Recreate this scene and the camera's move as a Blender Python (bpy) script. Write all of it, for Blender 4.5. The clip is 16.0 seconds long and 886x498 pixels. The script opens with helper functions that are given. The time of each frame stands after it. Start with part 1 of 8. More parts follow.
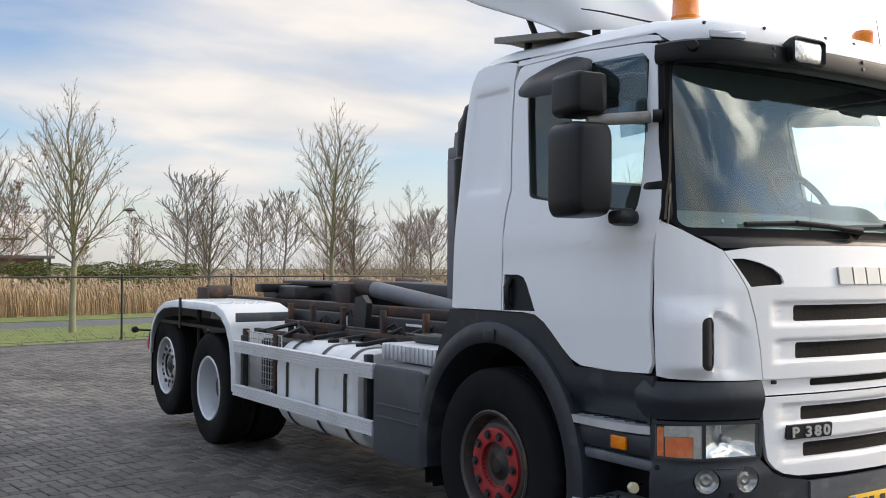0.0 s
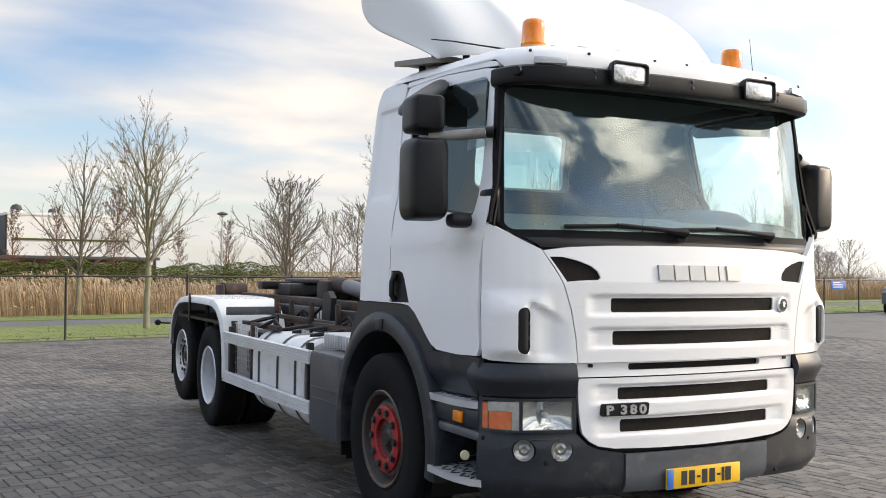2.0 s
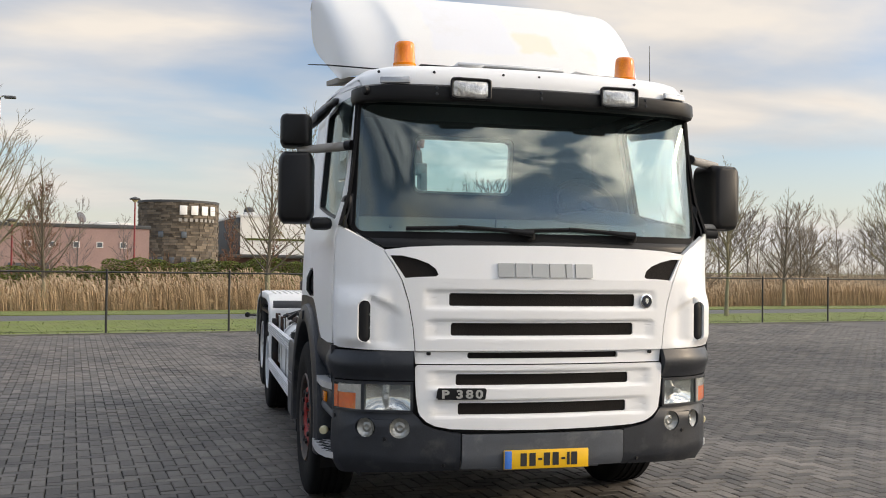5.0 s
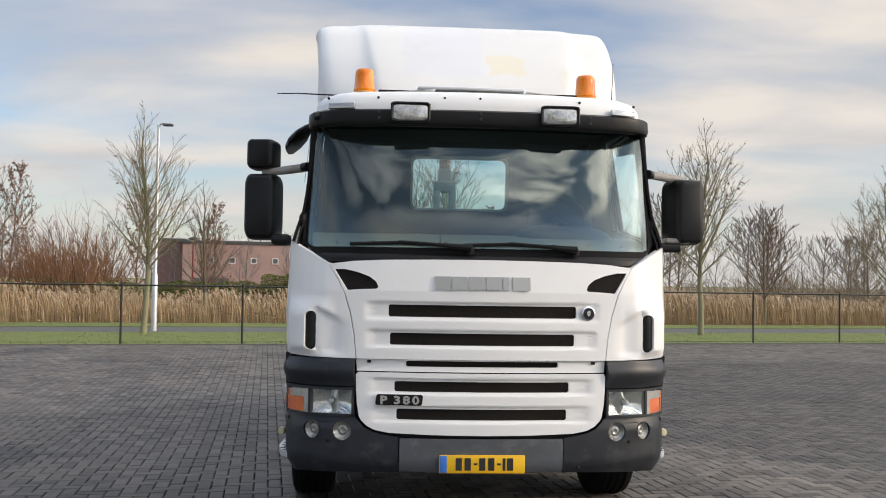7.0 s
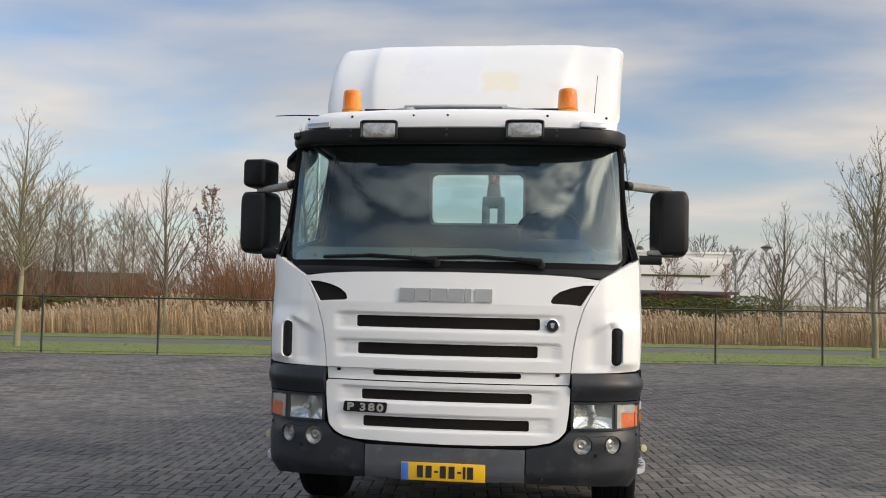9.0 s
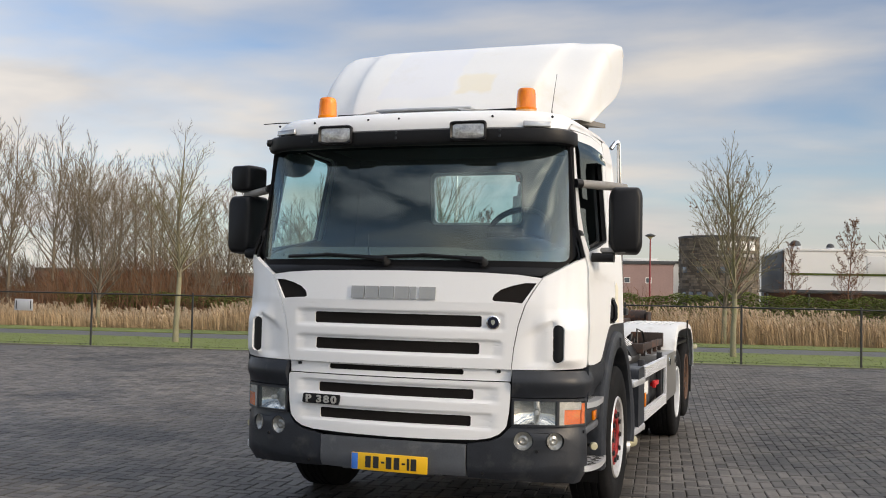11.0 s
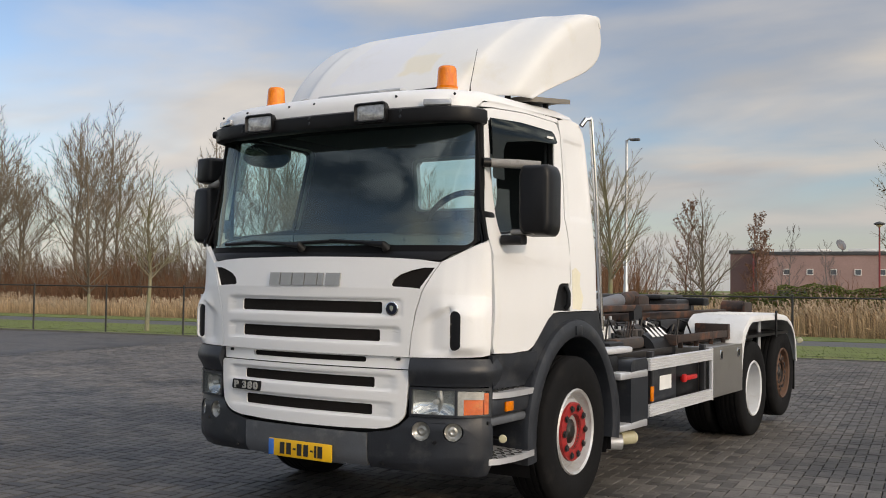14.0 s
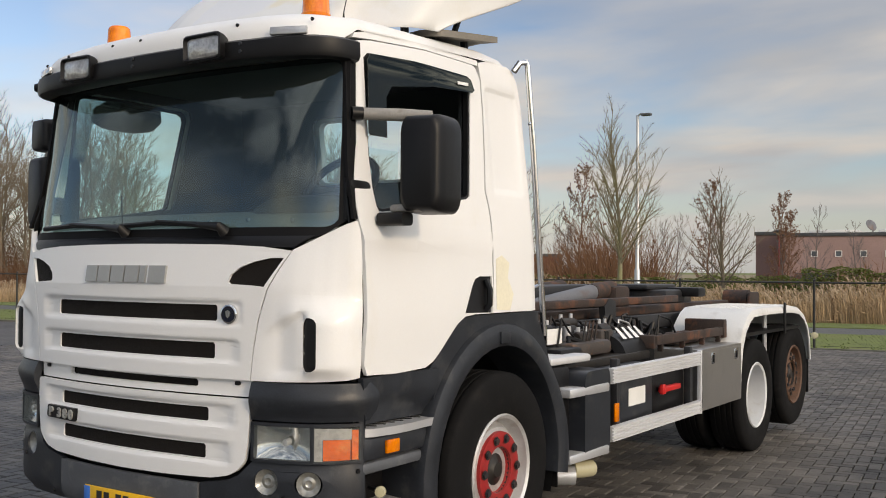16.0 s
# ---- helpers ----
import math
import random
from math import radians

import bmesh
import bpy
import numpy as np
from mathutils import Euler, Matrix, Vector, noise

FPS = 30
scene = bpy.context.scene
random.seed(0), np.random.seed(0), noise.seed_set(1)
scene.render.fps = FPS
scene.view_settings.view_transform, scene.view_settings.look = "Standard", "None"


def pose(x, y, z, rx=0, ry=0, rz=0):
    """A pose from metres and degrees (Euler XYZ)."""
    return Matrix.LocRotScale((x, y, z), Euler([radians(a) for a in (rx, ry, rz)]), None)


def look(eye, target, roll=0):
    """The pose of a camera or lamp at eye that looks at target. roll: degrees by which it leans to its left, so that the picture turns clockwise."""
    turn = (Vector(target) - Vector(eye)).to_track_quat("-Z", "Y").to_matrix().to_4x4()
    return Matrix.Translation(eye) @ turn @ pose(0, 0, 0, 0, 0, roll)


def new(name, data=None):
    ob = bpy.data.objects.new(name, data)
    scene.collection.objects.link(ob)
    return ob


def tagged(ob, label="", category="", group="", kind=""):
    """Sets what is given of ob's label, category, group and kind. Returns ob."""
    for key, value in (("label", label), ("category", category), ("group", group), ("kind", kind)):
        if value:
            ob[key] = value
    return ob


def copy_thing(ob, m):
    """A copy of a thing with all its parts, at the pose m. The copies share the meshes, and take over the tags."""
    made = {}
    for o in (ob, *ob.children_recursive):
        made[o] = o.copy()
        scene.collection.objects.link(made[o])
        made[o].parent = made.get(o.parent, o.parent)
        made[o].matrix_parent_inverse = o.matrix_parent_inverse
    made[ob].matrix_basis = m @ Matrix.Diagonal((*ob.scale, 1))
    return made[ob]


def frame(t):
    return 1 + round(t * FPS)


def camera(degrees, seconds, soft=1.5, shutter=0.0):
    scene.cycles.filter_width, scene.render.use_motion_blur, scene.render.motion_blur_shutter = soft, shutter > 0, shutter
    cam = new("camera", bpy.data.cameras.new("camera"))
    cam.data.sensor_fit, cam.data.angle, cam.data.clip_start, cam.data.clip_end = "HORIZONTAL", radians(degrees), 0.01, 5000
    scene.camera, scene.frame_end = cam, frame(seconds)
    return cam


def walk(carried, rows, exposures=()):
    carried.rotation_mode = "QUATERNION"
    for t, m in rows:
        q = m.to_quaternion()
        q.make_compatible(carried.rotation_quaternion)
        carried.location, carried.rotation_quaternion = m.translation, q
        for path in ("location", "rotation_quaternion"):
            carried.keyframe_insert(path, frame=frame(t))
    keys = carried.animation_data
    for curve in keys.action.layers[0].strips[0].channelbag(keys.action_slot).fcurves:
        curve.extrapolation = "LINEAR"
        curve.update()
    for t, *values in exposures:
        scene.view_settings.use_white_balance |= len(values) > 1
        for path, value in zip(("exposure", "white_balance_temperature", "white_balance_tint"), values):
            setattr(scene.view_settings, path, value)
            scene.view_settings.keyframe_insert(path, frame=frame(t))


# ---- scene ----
cam = camera(48.5, 16.0, soft=1.0)
PATH = [
    (0, (-4.412, -2.817, 1.583), (-3.297, -1.157, 1.621), 0.2),
    (0.5, (-4.293, -3.147, 1.57), (-3.216, -1.462, 1.614), 0.3),
    (1, (-4.147, -3.467, 1.567), (-3.11, -1.758, 1.614), 0.5),
    (1.5, (-3.933, -3.77, 1.562), (-2.948, -2.03, 1.609), 0.6),
    (2, (-3.729, -4.068, 1.548), (-2.793, -2.301, 1.593), 0.6),
    (2.5, (-3.511, -4.333, 1.549), (-2.623, -2.541, 1.596), 0.7),
    (3, (-3.232, -4.571, 1.537), (-2.416, -2.746, 1.581), 0.7),
    (3.5, (-2.969, -4.803, 1.54), (-2.216, -2.95, 1.581), 0.7),
    (4, (-2.683, -5.013, 1.565), (-2.001, -3.133, 1.604), 0.7),
    (6.5, (-1.021, -5.865, 1.559), (-0.796, -3.878, 1.608), 0.9),
    (7, (-0.68, -5.959, 1.564), (-0.537, -3.965, 1.629), 0.9),
    (7.5, (-0.289, -6.011, 1.555), (-0.231, -4.014, 1.641), 0.9),
    (8, (0.06, -6.092, 1.549), (0.009, -4.095, 1.645), 1.1),
    (10.5, (1.91, -5.998, 1.539), (1.366, -4.076, 1.63), 1.1),
    (11, (2.299, -5.93, 1.553), (1.666, -4.035, 1.643), 1.2),
    (11.5, (2.69, -5.81, 1.551), (1.982, -3.941, 1.639), 1.1),
    (12, (3.068, -5.687, 1.547), (2.289, -3.847, 1.634), 1.0),
    (12.5, (3.427, -5.574, 1.543), (2.569, -3.77, 1.628), 0.9),
    (13, (3.778, -5.445, 1.557), (2.828, -3.687, 1.639), 0.9),
    (13.5, (4.041, -5.208, 1.539), (2.999, -3.503, 1.619), 0.9),
    (14, (4.105, -4.884, 1.522), (3.039, -3.193, 1.596), 0.8),
    (14.5, (4.099, -4.497, 1.516), (3.026, -2.811, 1.577), 0.6),
    (15, (4.057, -4.049, 1.532), (2.974, -2.368, 1.587), 0.5),
    (15.5, (3.975, -3.58, 1.567), (2.879, -1.908, 1.614), 0.5),
    (16, (3.881, -3.094, 1.584), (2.769, -1.432, 1.625), 0.4),
]
walk(cam, [(t, look(eye, target, roll)) for t, eye, target, roll in PATH], exposures=[(0, -0.13, 7430, 13), (1, 0.04, 7630, 13), (2, 0.02, 7730, 13), (3, -0.13, 8000, 13), (4, -0.23, 8150, 13), (6.5, -0.30, 7680, 13), (7, -0.37, 7680, 13), (8, -0.50, 7680, 13), (11, -0.50, 7730, 13), (12.5, -0.55, 7730, 13), (14, -0.78, 7780, 13), (16, -0.74, 7930, 13)])

# ---- world and sun ----
CLOUD_SHIFT = (0.6, 0.15, 0.0)
SUN_HEADING, SUN_HEIGHT = 107.0, 20.0   # degrees from +y towards +x, and above the horizon
world = bpy.data.worlds.new("sky")
scene.world = world
world.use_nodes = True
wn, wl = world.node_tree.nodes, world.node_tree.links
wn.clear()


def wnode(kind, **values):
    n = wn.new(kind)
    for k, v in values.items():
        n.inputs[k].default_value = v
    return n


w_out = wn.new("ShaderNodeOutputWorld")
w_bg = wnode("ShaderNodeBackground", Strength=1.2)
w_sky = wn.new("ShaderNodeTexSky")
w_sky.sky_type, w_sky.sun_disc = "NISHITA", False
w_sky.sun_elevation, w_sky.sun_rotation = radians(SUN_HEIGHT), radians(SUN_HEADING)
w_sky.air_density, w_sky.dust_density = 1.0, 0.6
w_scale = wn.new("ShaderNodeMix")
w_scale.data_type, w_scale.blend_type = "RGBA", "MULTIPLY"
w_scale.inputs[0].default_value = 1.0
w_scale.inputs[7].default_value = (0.13, 0.148, 0.185, 1)
wl.new(w_sky.outputs[0], w_scale.inputs[6])
w_co = wn.new("ShaderNodeTexCoord")
w_sep = wn.new("ShaderNodeSeparateXYZ")
wl.new(w_co.outputs["Generated"], w_sep.inputs[0])
# the clouds lie on a high flat sheet
w_high = wn.new("ShaderNodeMath")
w_high.operation, w_high.use_clamp = "ADD", False
w_high.inputs[1].default_value = 0.16
wl.new(w_sep.outputs[2], w_high.inputs[0])
w_top = wn.new("ShaderNodeMath")
w_top.operation = "MAXIMUM"
w_top.inputs[1].default_value = 0.1
wl.new(w_high.outputs[0], w_top.inputs[0])
w_flat = wn.new("ShaderNodeVectorMath")
w_flat.operation = "DIVIDE"
w_three = wn.new("ShaderNodeCombineXYZ")
for i in range(3):
    wl.new(w_top.outputs[0], w_three.inputs[i])
wl.new(w_co.outputs["Generated"], w_flat.inputs[0])
wl.new(w_three.outputs[0], w_flat.inputs[1])
w_map = wn.new("ShaderNodeMapping")
w_map.inputs["Scale"].default_value = (0.9, 1.25, 0.0)
w_map.inputs["Location"].default_value = CLOUD_SHIFT
wl.new(w_flat.outputs[0], w_map.inputs[0])
w_n1 = wnode("ShaderNodeTexNoise", Scale=0.85, Detail=6.0, Roughness=0.47, Distortion=0.25)
w_n2 = wnode("ShaderNodeTexNoise", Scale=1.7, Detail=6.0, Roughness=0.48, Distortion=0.3)
for n in (w_n1, w_n2):
    wl.new(w_map.outputs[0], n.inputs["Vector"])
w_cover = wn.new("ShaderNodeValToRGB")
w_cover.color_ramp.elements[0].position, w_cover.color_ramp.elements[1].position = 0.385, 0.60
wl.new(w_n1.outputs[0], w_cover.inputs[0])
w_shade = wn.new("ShaderNodeValToRGB")
w_shade.color_ramp.elements[0].position, w_shade.color_ramp.elements[1].position = 0.36, 0.62
w_shade.color_ramp.elements[0].color = (0.60, 0.665, 0.765, 1)
w_shade.color_ramp.elements[1].color = (0.82, 0.85, 0.89, 1)
wl.new(w_n2.outputs[0], w_shade.inputs[0])
w_mix = wn.new("ShaderNodeMix")
w_mix.data_type = "RGBA"
wl.new(w_cover.outputs[0], w_mix.inputs[0])
wl.new(w_scale.outputs[2], w_mix.inputs[6])
wl.new(w_shade.outputs[0], w_mix.inputs[7])
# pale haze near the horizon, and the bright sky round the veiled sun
w_low = wn.new("ShaderNodeMapRange")
w_low.interpolation_type = "SMOOTHSTEP"
for i, v in ((1, -0.02), (2, 0.16), (3, 0.75), (4, 0.0)):
    w_low.inputs[i].default_value = v
wl.new(w_sep.outputs[2], w_low.inputs[0])
w_haze = wn.new("ShaderNodeMix")
w_haze.data_type = "RGBA"
w_haze.inputs[7].default_value = (0.615, 0.675, 0.765, 1)
wl.new(w_low.outputs[0], w_haze.inputs[0])
wl.new(w_mix.outputs[2], w_haze.inputs[6])
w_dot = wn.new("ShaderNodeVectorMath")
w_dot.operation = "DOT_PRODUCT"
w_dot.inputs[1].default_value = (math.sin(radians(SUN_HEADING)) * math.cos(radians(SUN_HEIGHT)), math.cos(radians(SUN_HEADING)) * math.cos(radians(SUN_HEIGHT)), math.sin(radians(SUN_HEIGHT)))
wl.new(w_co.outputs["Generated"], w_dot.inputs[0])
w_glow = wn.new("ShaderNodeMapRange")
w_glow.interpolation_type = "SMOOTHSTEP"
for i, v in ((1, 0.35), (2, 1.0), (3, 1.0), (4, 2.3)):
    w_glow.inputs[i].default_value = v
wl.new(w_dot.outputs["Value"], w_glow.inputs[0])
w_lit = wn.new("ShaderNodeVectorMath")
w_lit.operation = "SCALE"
# broken clouds overhead, thinning to the veil near the horizon
w_n3 = wnode("ShaderNodeTexNoise", Scale=4.2, Detail=9.0, Roughness=0.58, Distortion=0.35)
w_squash = wn.new("ShaderNodeMapping")
w_squash.inputs["Scale"].default_value = (1.0, 1.0, 2.3)
wl.new(w_co.outputs["Generated"], w_squash.inputs[0])
wl.new(w_squash.outputs[0], w_n3.inputs["Vector"])
w_broken = wn.new("ShaderNodeValToRGB")
w_broken.color_ramp.elements[0].position, w_broken.color_ramp.elements[1].position = 0.44, 0.62
w_broken.color_ramp.elements[0].color = (0.17, 0.27, 0.42, 1)
w_broken.color_ramp.elements[1].color = (1.80, 1.82, 1.84, 1)
wl.new(w_n3.outputs[0], w_broken.inputs[0])
w_over = wn.new("ShaderNodeMapRange")
w_over.interpolation_type = "SMOOTHSTEP"
for i, v in ((1, 0.31), (2, 0.46), (3, 0.0), (4, 1.0)):
    w_over.inputs[i].default_value = v
wl.new(w_sep.outputs[2], w_over.inputs[0])
w_all = wn.new("ShaderNodeMix")
w_all.data_type = "RGBA"
wl.new(w_over.outputs[0], w_all.inputs[0])
wl.new(w_haze.outputs[2], w_all.inputs[6])
w_side = wn.new("ShaderNodeMapRange")
for i, v in ((1, -0.9), (2, -0.45), (3, 0.3), (4, 1.25)):
    w_side.inputs[i].default_value = v
w_bank = wn.new("ShaderNodeVectorMath")
w_bank.operation = "DOT_PRODUCT"
w_bank.inputs[1].default_value = (0.707, 0.707, 0.0)
wl.new(w_co.outputs["Generated"], w_bank.inputs[0])
wl.new(w_bank.outputs["Value"], w_side.inputs[0])
w_thick = wn.new("ShaderNodeVectorMath")
w_thick.operation = "SCALE"
wl.new(w_broken.outputs[0], w_thick.inputs[0])
wl.new(w_side.outputs[0], w_thick.inputs[3])
w_tone = wn.new("ShaderNodeMix")
w_tone.data_type, w_tone.blend_type, w_tone.clamp_factor = "RGBA", "MULTIPLY", True
w_tone.inputs[7].default_value = (0.86, 1.03, 1.33, 1)
w_away = wn.new("ShaderNodeMapRange")
for i, v in ((1, -0.5), (2, 0.3), (3, 1.0), (4, 0.0)):
    w_away.inputs[i].default_value = v
wl.new(w_sep.outputs[0], w_away.inputs[0])
wl.new(w_away.outputs[0], w_tone.inputs[0])
wl.new(w_thick.outputs[0], w_tone.inputs[6])
wl.new(w_tone.outputs[2], w_all.inputs[7])
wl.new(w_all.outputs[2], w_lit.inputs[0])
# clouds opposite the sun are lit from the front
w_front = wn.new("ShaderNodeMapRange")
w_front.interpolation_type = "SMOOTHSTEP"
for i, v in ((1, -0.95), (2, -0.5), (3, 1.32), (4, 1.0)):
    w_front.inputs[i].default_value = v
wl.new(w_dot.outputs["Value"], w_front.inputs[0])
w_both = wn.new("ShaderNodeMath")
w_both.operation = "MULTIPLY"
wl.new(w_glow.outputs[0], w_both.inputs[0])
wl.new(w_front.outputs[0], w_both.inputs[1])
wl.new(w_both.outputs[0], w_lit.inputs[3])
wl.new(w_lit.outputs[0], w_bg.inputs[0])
wl.new(w_bg.outputs[0], w_out.inputs[0])

sun = new("sun", bpy.data.lights.new("sun", "SUN"))
sun.data.energy, sun.data.angle, sun.data.color = 2.15, radians(5.0), (1.0, 0.88, 0.72)
sx = math.sin(radians(SUN_HEADING)) * math.cos(radians(SUN_HEIGHT))
sy = math.cos(radians(SUN_HEADING)) * math.cos(radians(SUN_HEIGHT))
sz = math.sin(radians(SUN_HEIGHT))
sun.matrix_world = look((sx * 50, sy * 50, sz * 50), (0, 0, 0))
# ---- materials ----
def material(name, base, rough=0.5, metal=0.0, vary=0.15, scale=6.0, fine=80.0, bump=0.05, tint=None, patches=0.0,
             streak=1.0, coat=0.0, spec=0.5, piece=0.0, threshold=0.55, placed=False):
    """A surface with colour variation at two scales, fine relief, and patches of a second colour (dirt, rust, moss)."""
    m = bpy.data.materials.new(name)
    m.use_nodes = True
    nodes, links = m.node_tree.nodes, m.node_tree.links
    bsdf = nodes["Principled BSDF"]
    co = nodes.new("ShaderNodeTexCoord")
    mp = nodes.new("ShaderNodeMapping")
    mp.inputs["Scale"].default_value = (1, 1, streak)
    origin = nodes.new("ShaderNodeNewGeometry").outputs["Position"] if placed else co.outputs["Object"]
    links.new(origin, mp.inputs[0])
    big = nodes.new("ShaderNodeTexNoise")
    big.inputs["Scale"].default_value, big.inputs["Detail"].default_value = scale, 5
    small = nodes.new("ShaderNodeTexNoise")
    small.inputs["Scale"].default_value, small.inputs["Detail"].default_value = fine, 3
    links.new(mp.outputs[0], big.inputs["Vector"])
    links.new(origin, small.inputs["Vector"])
    low = tuple(c * (1 - vary) for c in base)
    high = tuple(min(1, c * (1 + vary)) for c in base)
    add = nodes.new("ShaderNodeMath")
    add.operation = "MULTIPLY_ADD"
    add.inputs[1].default_value = 0.45
    links.new(small.outputs[0], add.inputs[0])
    half = nodes.new("ShaderNodeMath")
    half.operation = "MULTIPLY"
    half.inputs[1].default_value = 0.6
    links.new(big.outputs[0], half.inputs[0])
    links.new(half.outputs[0], add.inputs[2])
    ramp = nodes.new("ShaderNodeValToRGB")
    ramp.color_ramp.elements[0].position, ramp.color_ramp.elements[1].position = 0.32, 0.72
    ramp.color_ramp.elements[0].color, ramp.color_ramp.elements[1].color = (*low, 1), (*high, 1)
    links.new(add.outputs[0], ramp.inputs[0])
    colour = ramp.outputs[0]
    if tint:
        third = nodes.new("ShaderNodeTexNoise")
        third.inputs["Scale"].default_value, third.inputs["Detail"].default_value = scale * 0.7, 9
        third.inputs["Roughness"].default_value = 0.65
        links.new(mp.outputs[0], third.inputs["Vector"])
        edge = nodes.new("ShaderNodeValToRGB")
        edge.color_ramp.elements[0].position, edge.color_ramp.elements[1].position = threshold, threshold + 0.14
        edge.color_ramp.elements[1].color = (patches, patches, patches, 1)
        links.new(third.outputs[0], edge.inputs[0])
        mix = nodes.new("ShaderNodeMix")
        mix.data_type = "RGBA"
        links.new(edge.outputs[0], mix.inputs[0])
        links.new(colour, mix.inputs[6])
        mix.inputs[7].default_value = (*tint, 1)
        colour = mix.outputs[2]
    if piece:
        info = nodes.new("ShaderNodeObjectInfo")
        geo = nodes.new("ShaderNodeNewGeometry")
        both = nodes.new("ShaderNodeMath")
        both.operation = "ADD"
        links.new(info.outputs["Random"], both.inputs[0])
        links.new(geo.outputs["Random Per Island"], both.inputs[1])
        wrap = nodes.new("ShaderNodeMath")
        wrap.operation = "FRACT"
        links.new(both.outputs[0], wrap.inputs[0])
        span = nodes.new("ShaderNodeMapRange")
        span.inputs[3].default_value, span.inputs[4].default_value = 1 - piece, 1 + piece
        links.new(wrap.outputs[0], span.inputs[0])
        mul = nodes.new("ShaderNodeMix")
        mul.data_type, mul.blend_type = "RGBA", "MULTIPLY"
        mul.inputs[0].default_value = 1
        links.new(colour, mul.inputs[6])
        links.new(span.outputs[0], mul.inputs[7])
        colour = mul.outputs[2]
    links.new(colour, bsdf.inputs["Base Color"])
    rr = nodes.new("ShaderNodeMapRange")
    rr.inputs[3].default_value, rr.inputs[4].default_value = max(0.02, rough * 0.8), min(1, rough * 1.2)
    links.new(big.outputs[0], rr.inputs[0])
    links.new(rr.outputs[0], bsdf.inputs["Roughness"])
    bsdf.inputs["Metallic"].default_value = metal
    bsdf.inputs["Specular IOR Level"].default_value = spec
    bsdf.inputs["Coat Weight"].default_value = coat
    bsdf.inputs["Coat Roughness"].default_value = 0.08
    if bump:
        bp = nodes.new("ShaderNodeBump")
        bp.inputs["Strength"].default_value, bp.inputs["Distance"].default_value = bump, 0.01
        links.new(add.outputs[0], bp.inputs["Height"])
        links.new(bp.outputs[0], bsdf.inputs["Normal"])
    return m


def glass(name, tint, bare=0.08, rough=0.0, haze=0.0):
    """A thin pane: clear, tinted, with a real reflection."""
    m = bpy.data.materials.new(name)
    m.use_nodes = True
    nodes, links = m.node_tree.nodes, m.node_tree.links
    nodes.clear()
    out = nodes.new("ShaderNodeOutputMaterial")
    clear = nodes.new("ShaderNodeBsdfTransparent")
    clear.inputs[0].default_value = (*tint, 1)
    film = nodes.new("ShaderNodeBsdfDiffuse")
    film.inputs[0].default_value = (0.42, 0.55, 0.56, 1)
    dirty = nodes.new("ShaderNodeMixShader")
    dirty.inputs[0].default_value = haze
    gloss = nodes.new("ShaderNodeBsdfGlossy")
    gloss.inputs["Roughness"].default_value = rough
    gloss.inputs["Color"].default_value = (0.80, 0.90, 0.87, 1)
    face = nodes.new("ShaderNodeLayerWeight")
    steep = nodes.new("ShaderNodeMath")
    steep.operation = "POWER"
    steep.inputs[1].default_value = 5.0
    links.new(face.outputs["Facing"], steep.inputs[0])
    fres = nodes.new("ShaderNodeMapRange")
    fres.inputs[3].default_value, fres.inputs[4].default_value = bare, 0.75
    links.new(steep.outputs[0], fres.inputs[0])
    mix = nodes.new("ShaderNodeMixShader")
    links.new(clear.outputs[0], dirty.inputs[1])
    links.new(film.outputs[0], dirty.inputs[2])
    links.new(fres.outputs[0], mix.inputs[0])
    links.new(dirty.outputs[0], mix.inputs[1])
    links.new(gloss.outputs[0], mix.inputs[2])
    links.new(mix.outputs[0], out.inputs[0])
    return m


WHITE = material("white_cab_paint", (0.80, 0.805, 0.805), 0.42, 0, 0.025, 2.5, 150, 0.012, (0.70, 0.66, 0.56), 0.35, 0.4, coat=0.12, threshold=0.6)
WHITE_TREAD = material("white_painted_tread", (0.66, 0.67, 0.67), 0.45, 0, 0.06, 5, 90, 0.1, (0.35, 0.33, 0.3), 0.4)
GREY_TRIM = material("grey_plastic_trim", (0.019, 0.022, 0.028), 0.42, 0, 0.35, 8, 160, 0.12, (0.075, 0.075, 0.074), 0.55, spec=0.42)
GREY_LIGHT = material("worn_grey_bumper_plastic", (0.085, 0.093, 0.105), 0.5, 0, 0.2, 6, 160, 0.1, (0.24, 0.24, 0.24), 0.5)
LOCKER = material("dark_blue_grey_locker", (0.045, 0.05, 0.06), 0.45, 0, 0.2, 4, 120, 0.08, (0.10, 0.10, 0.10), 0.4)
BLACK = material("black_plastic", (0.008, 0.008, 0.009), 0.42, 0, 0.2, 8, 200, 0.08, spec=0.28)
BLACK_GLOSS = material("black_visor_plastic", (0.006, 0.0065, 0.008), 0.3, 0, 0.15, 8, 200, 0.02, spec=0.3)
MESH_BLACK = material("black_grille_mesh", (0.010, 0.008, 0.007), 0.8, 0, 0.3, 40, 300, 0.5, spec=0.2)
RUBBER = material("tyre_rubber", (0.0085, 0.0085, 0.009), 0.8, 0, 0.3, 9, 140, 0.15, (0.022, 0.020, 0.019), 0.5, spec=0.12)
ALU = material("brushed_aluminium", (0.62, 0.63, 0.65), 0.38, 0.55, 0.06, 6, 130, 0.05, (0.4, 0.4, 0.4), 0.35)
ALU_WHITE = material("anodised_side_rail", (0.66, 0.67, 0.69), 0.4, 0.25, 0.05, 4, 140, 0.04, (0.45, 0.44, 0.42), 0.4)
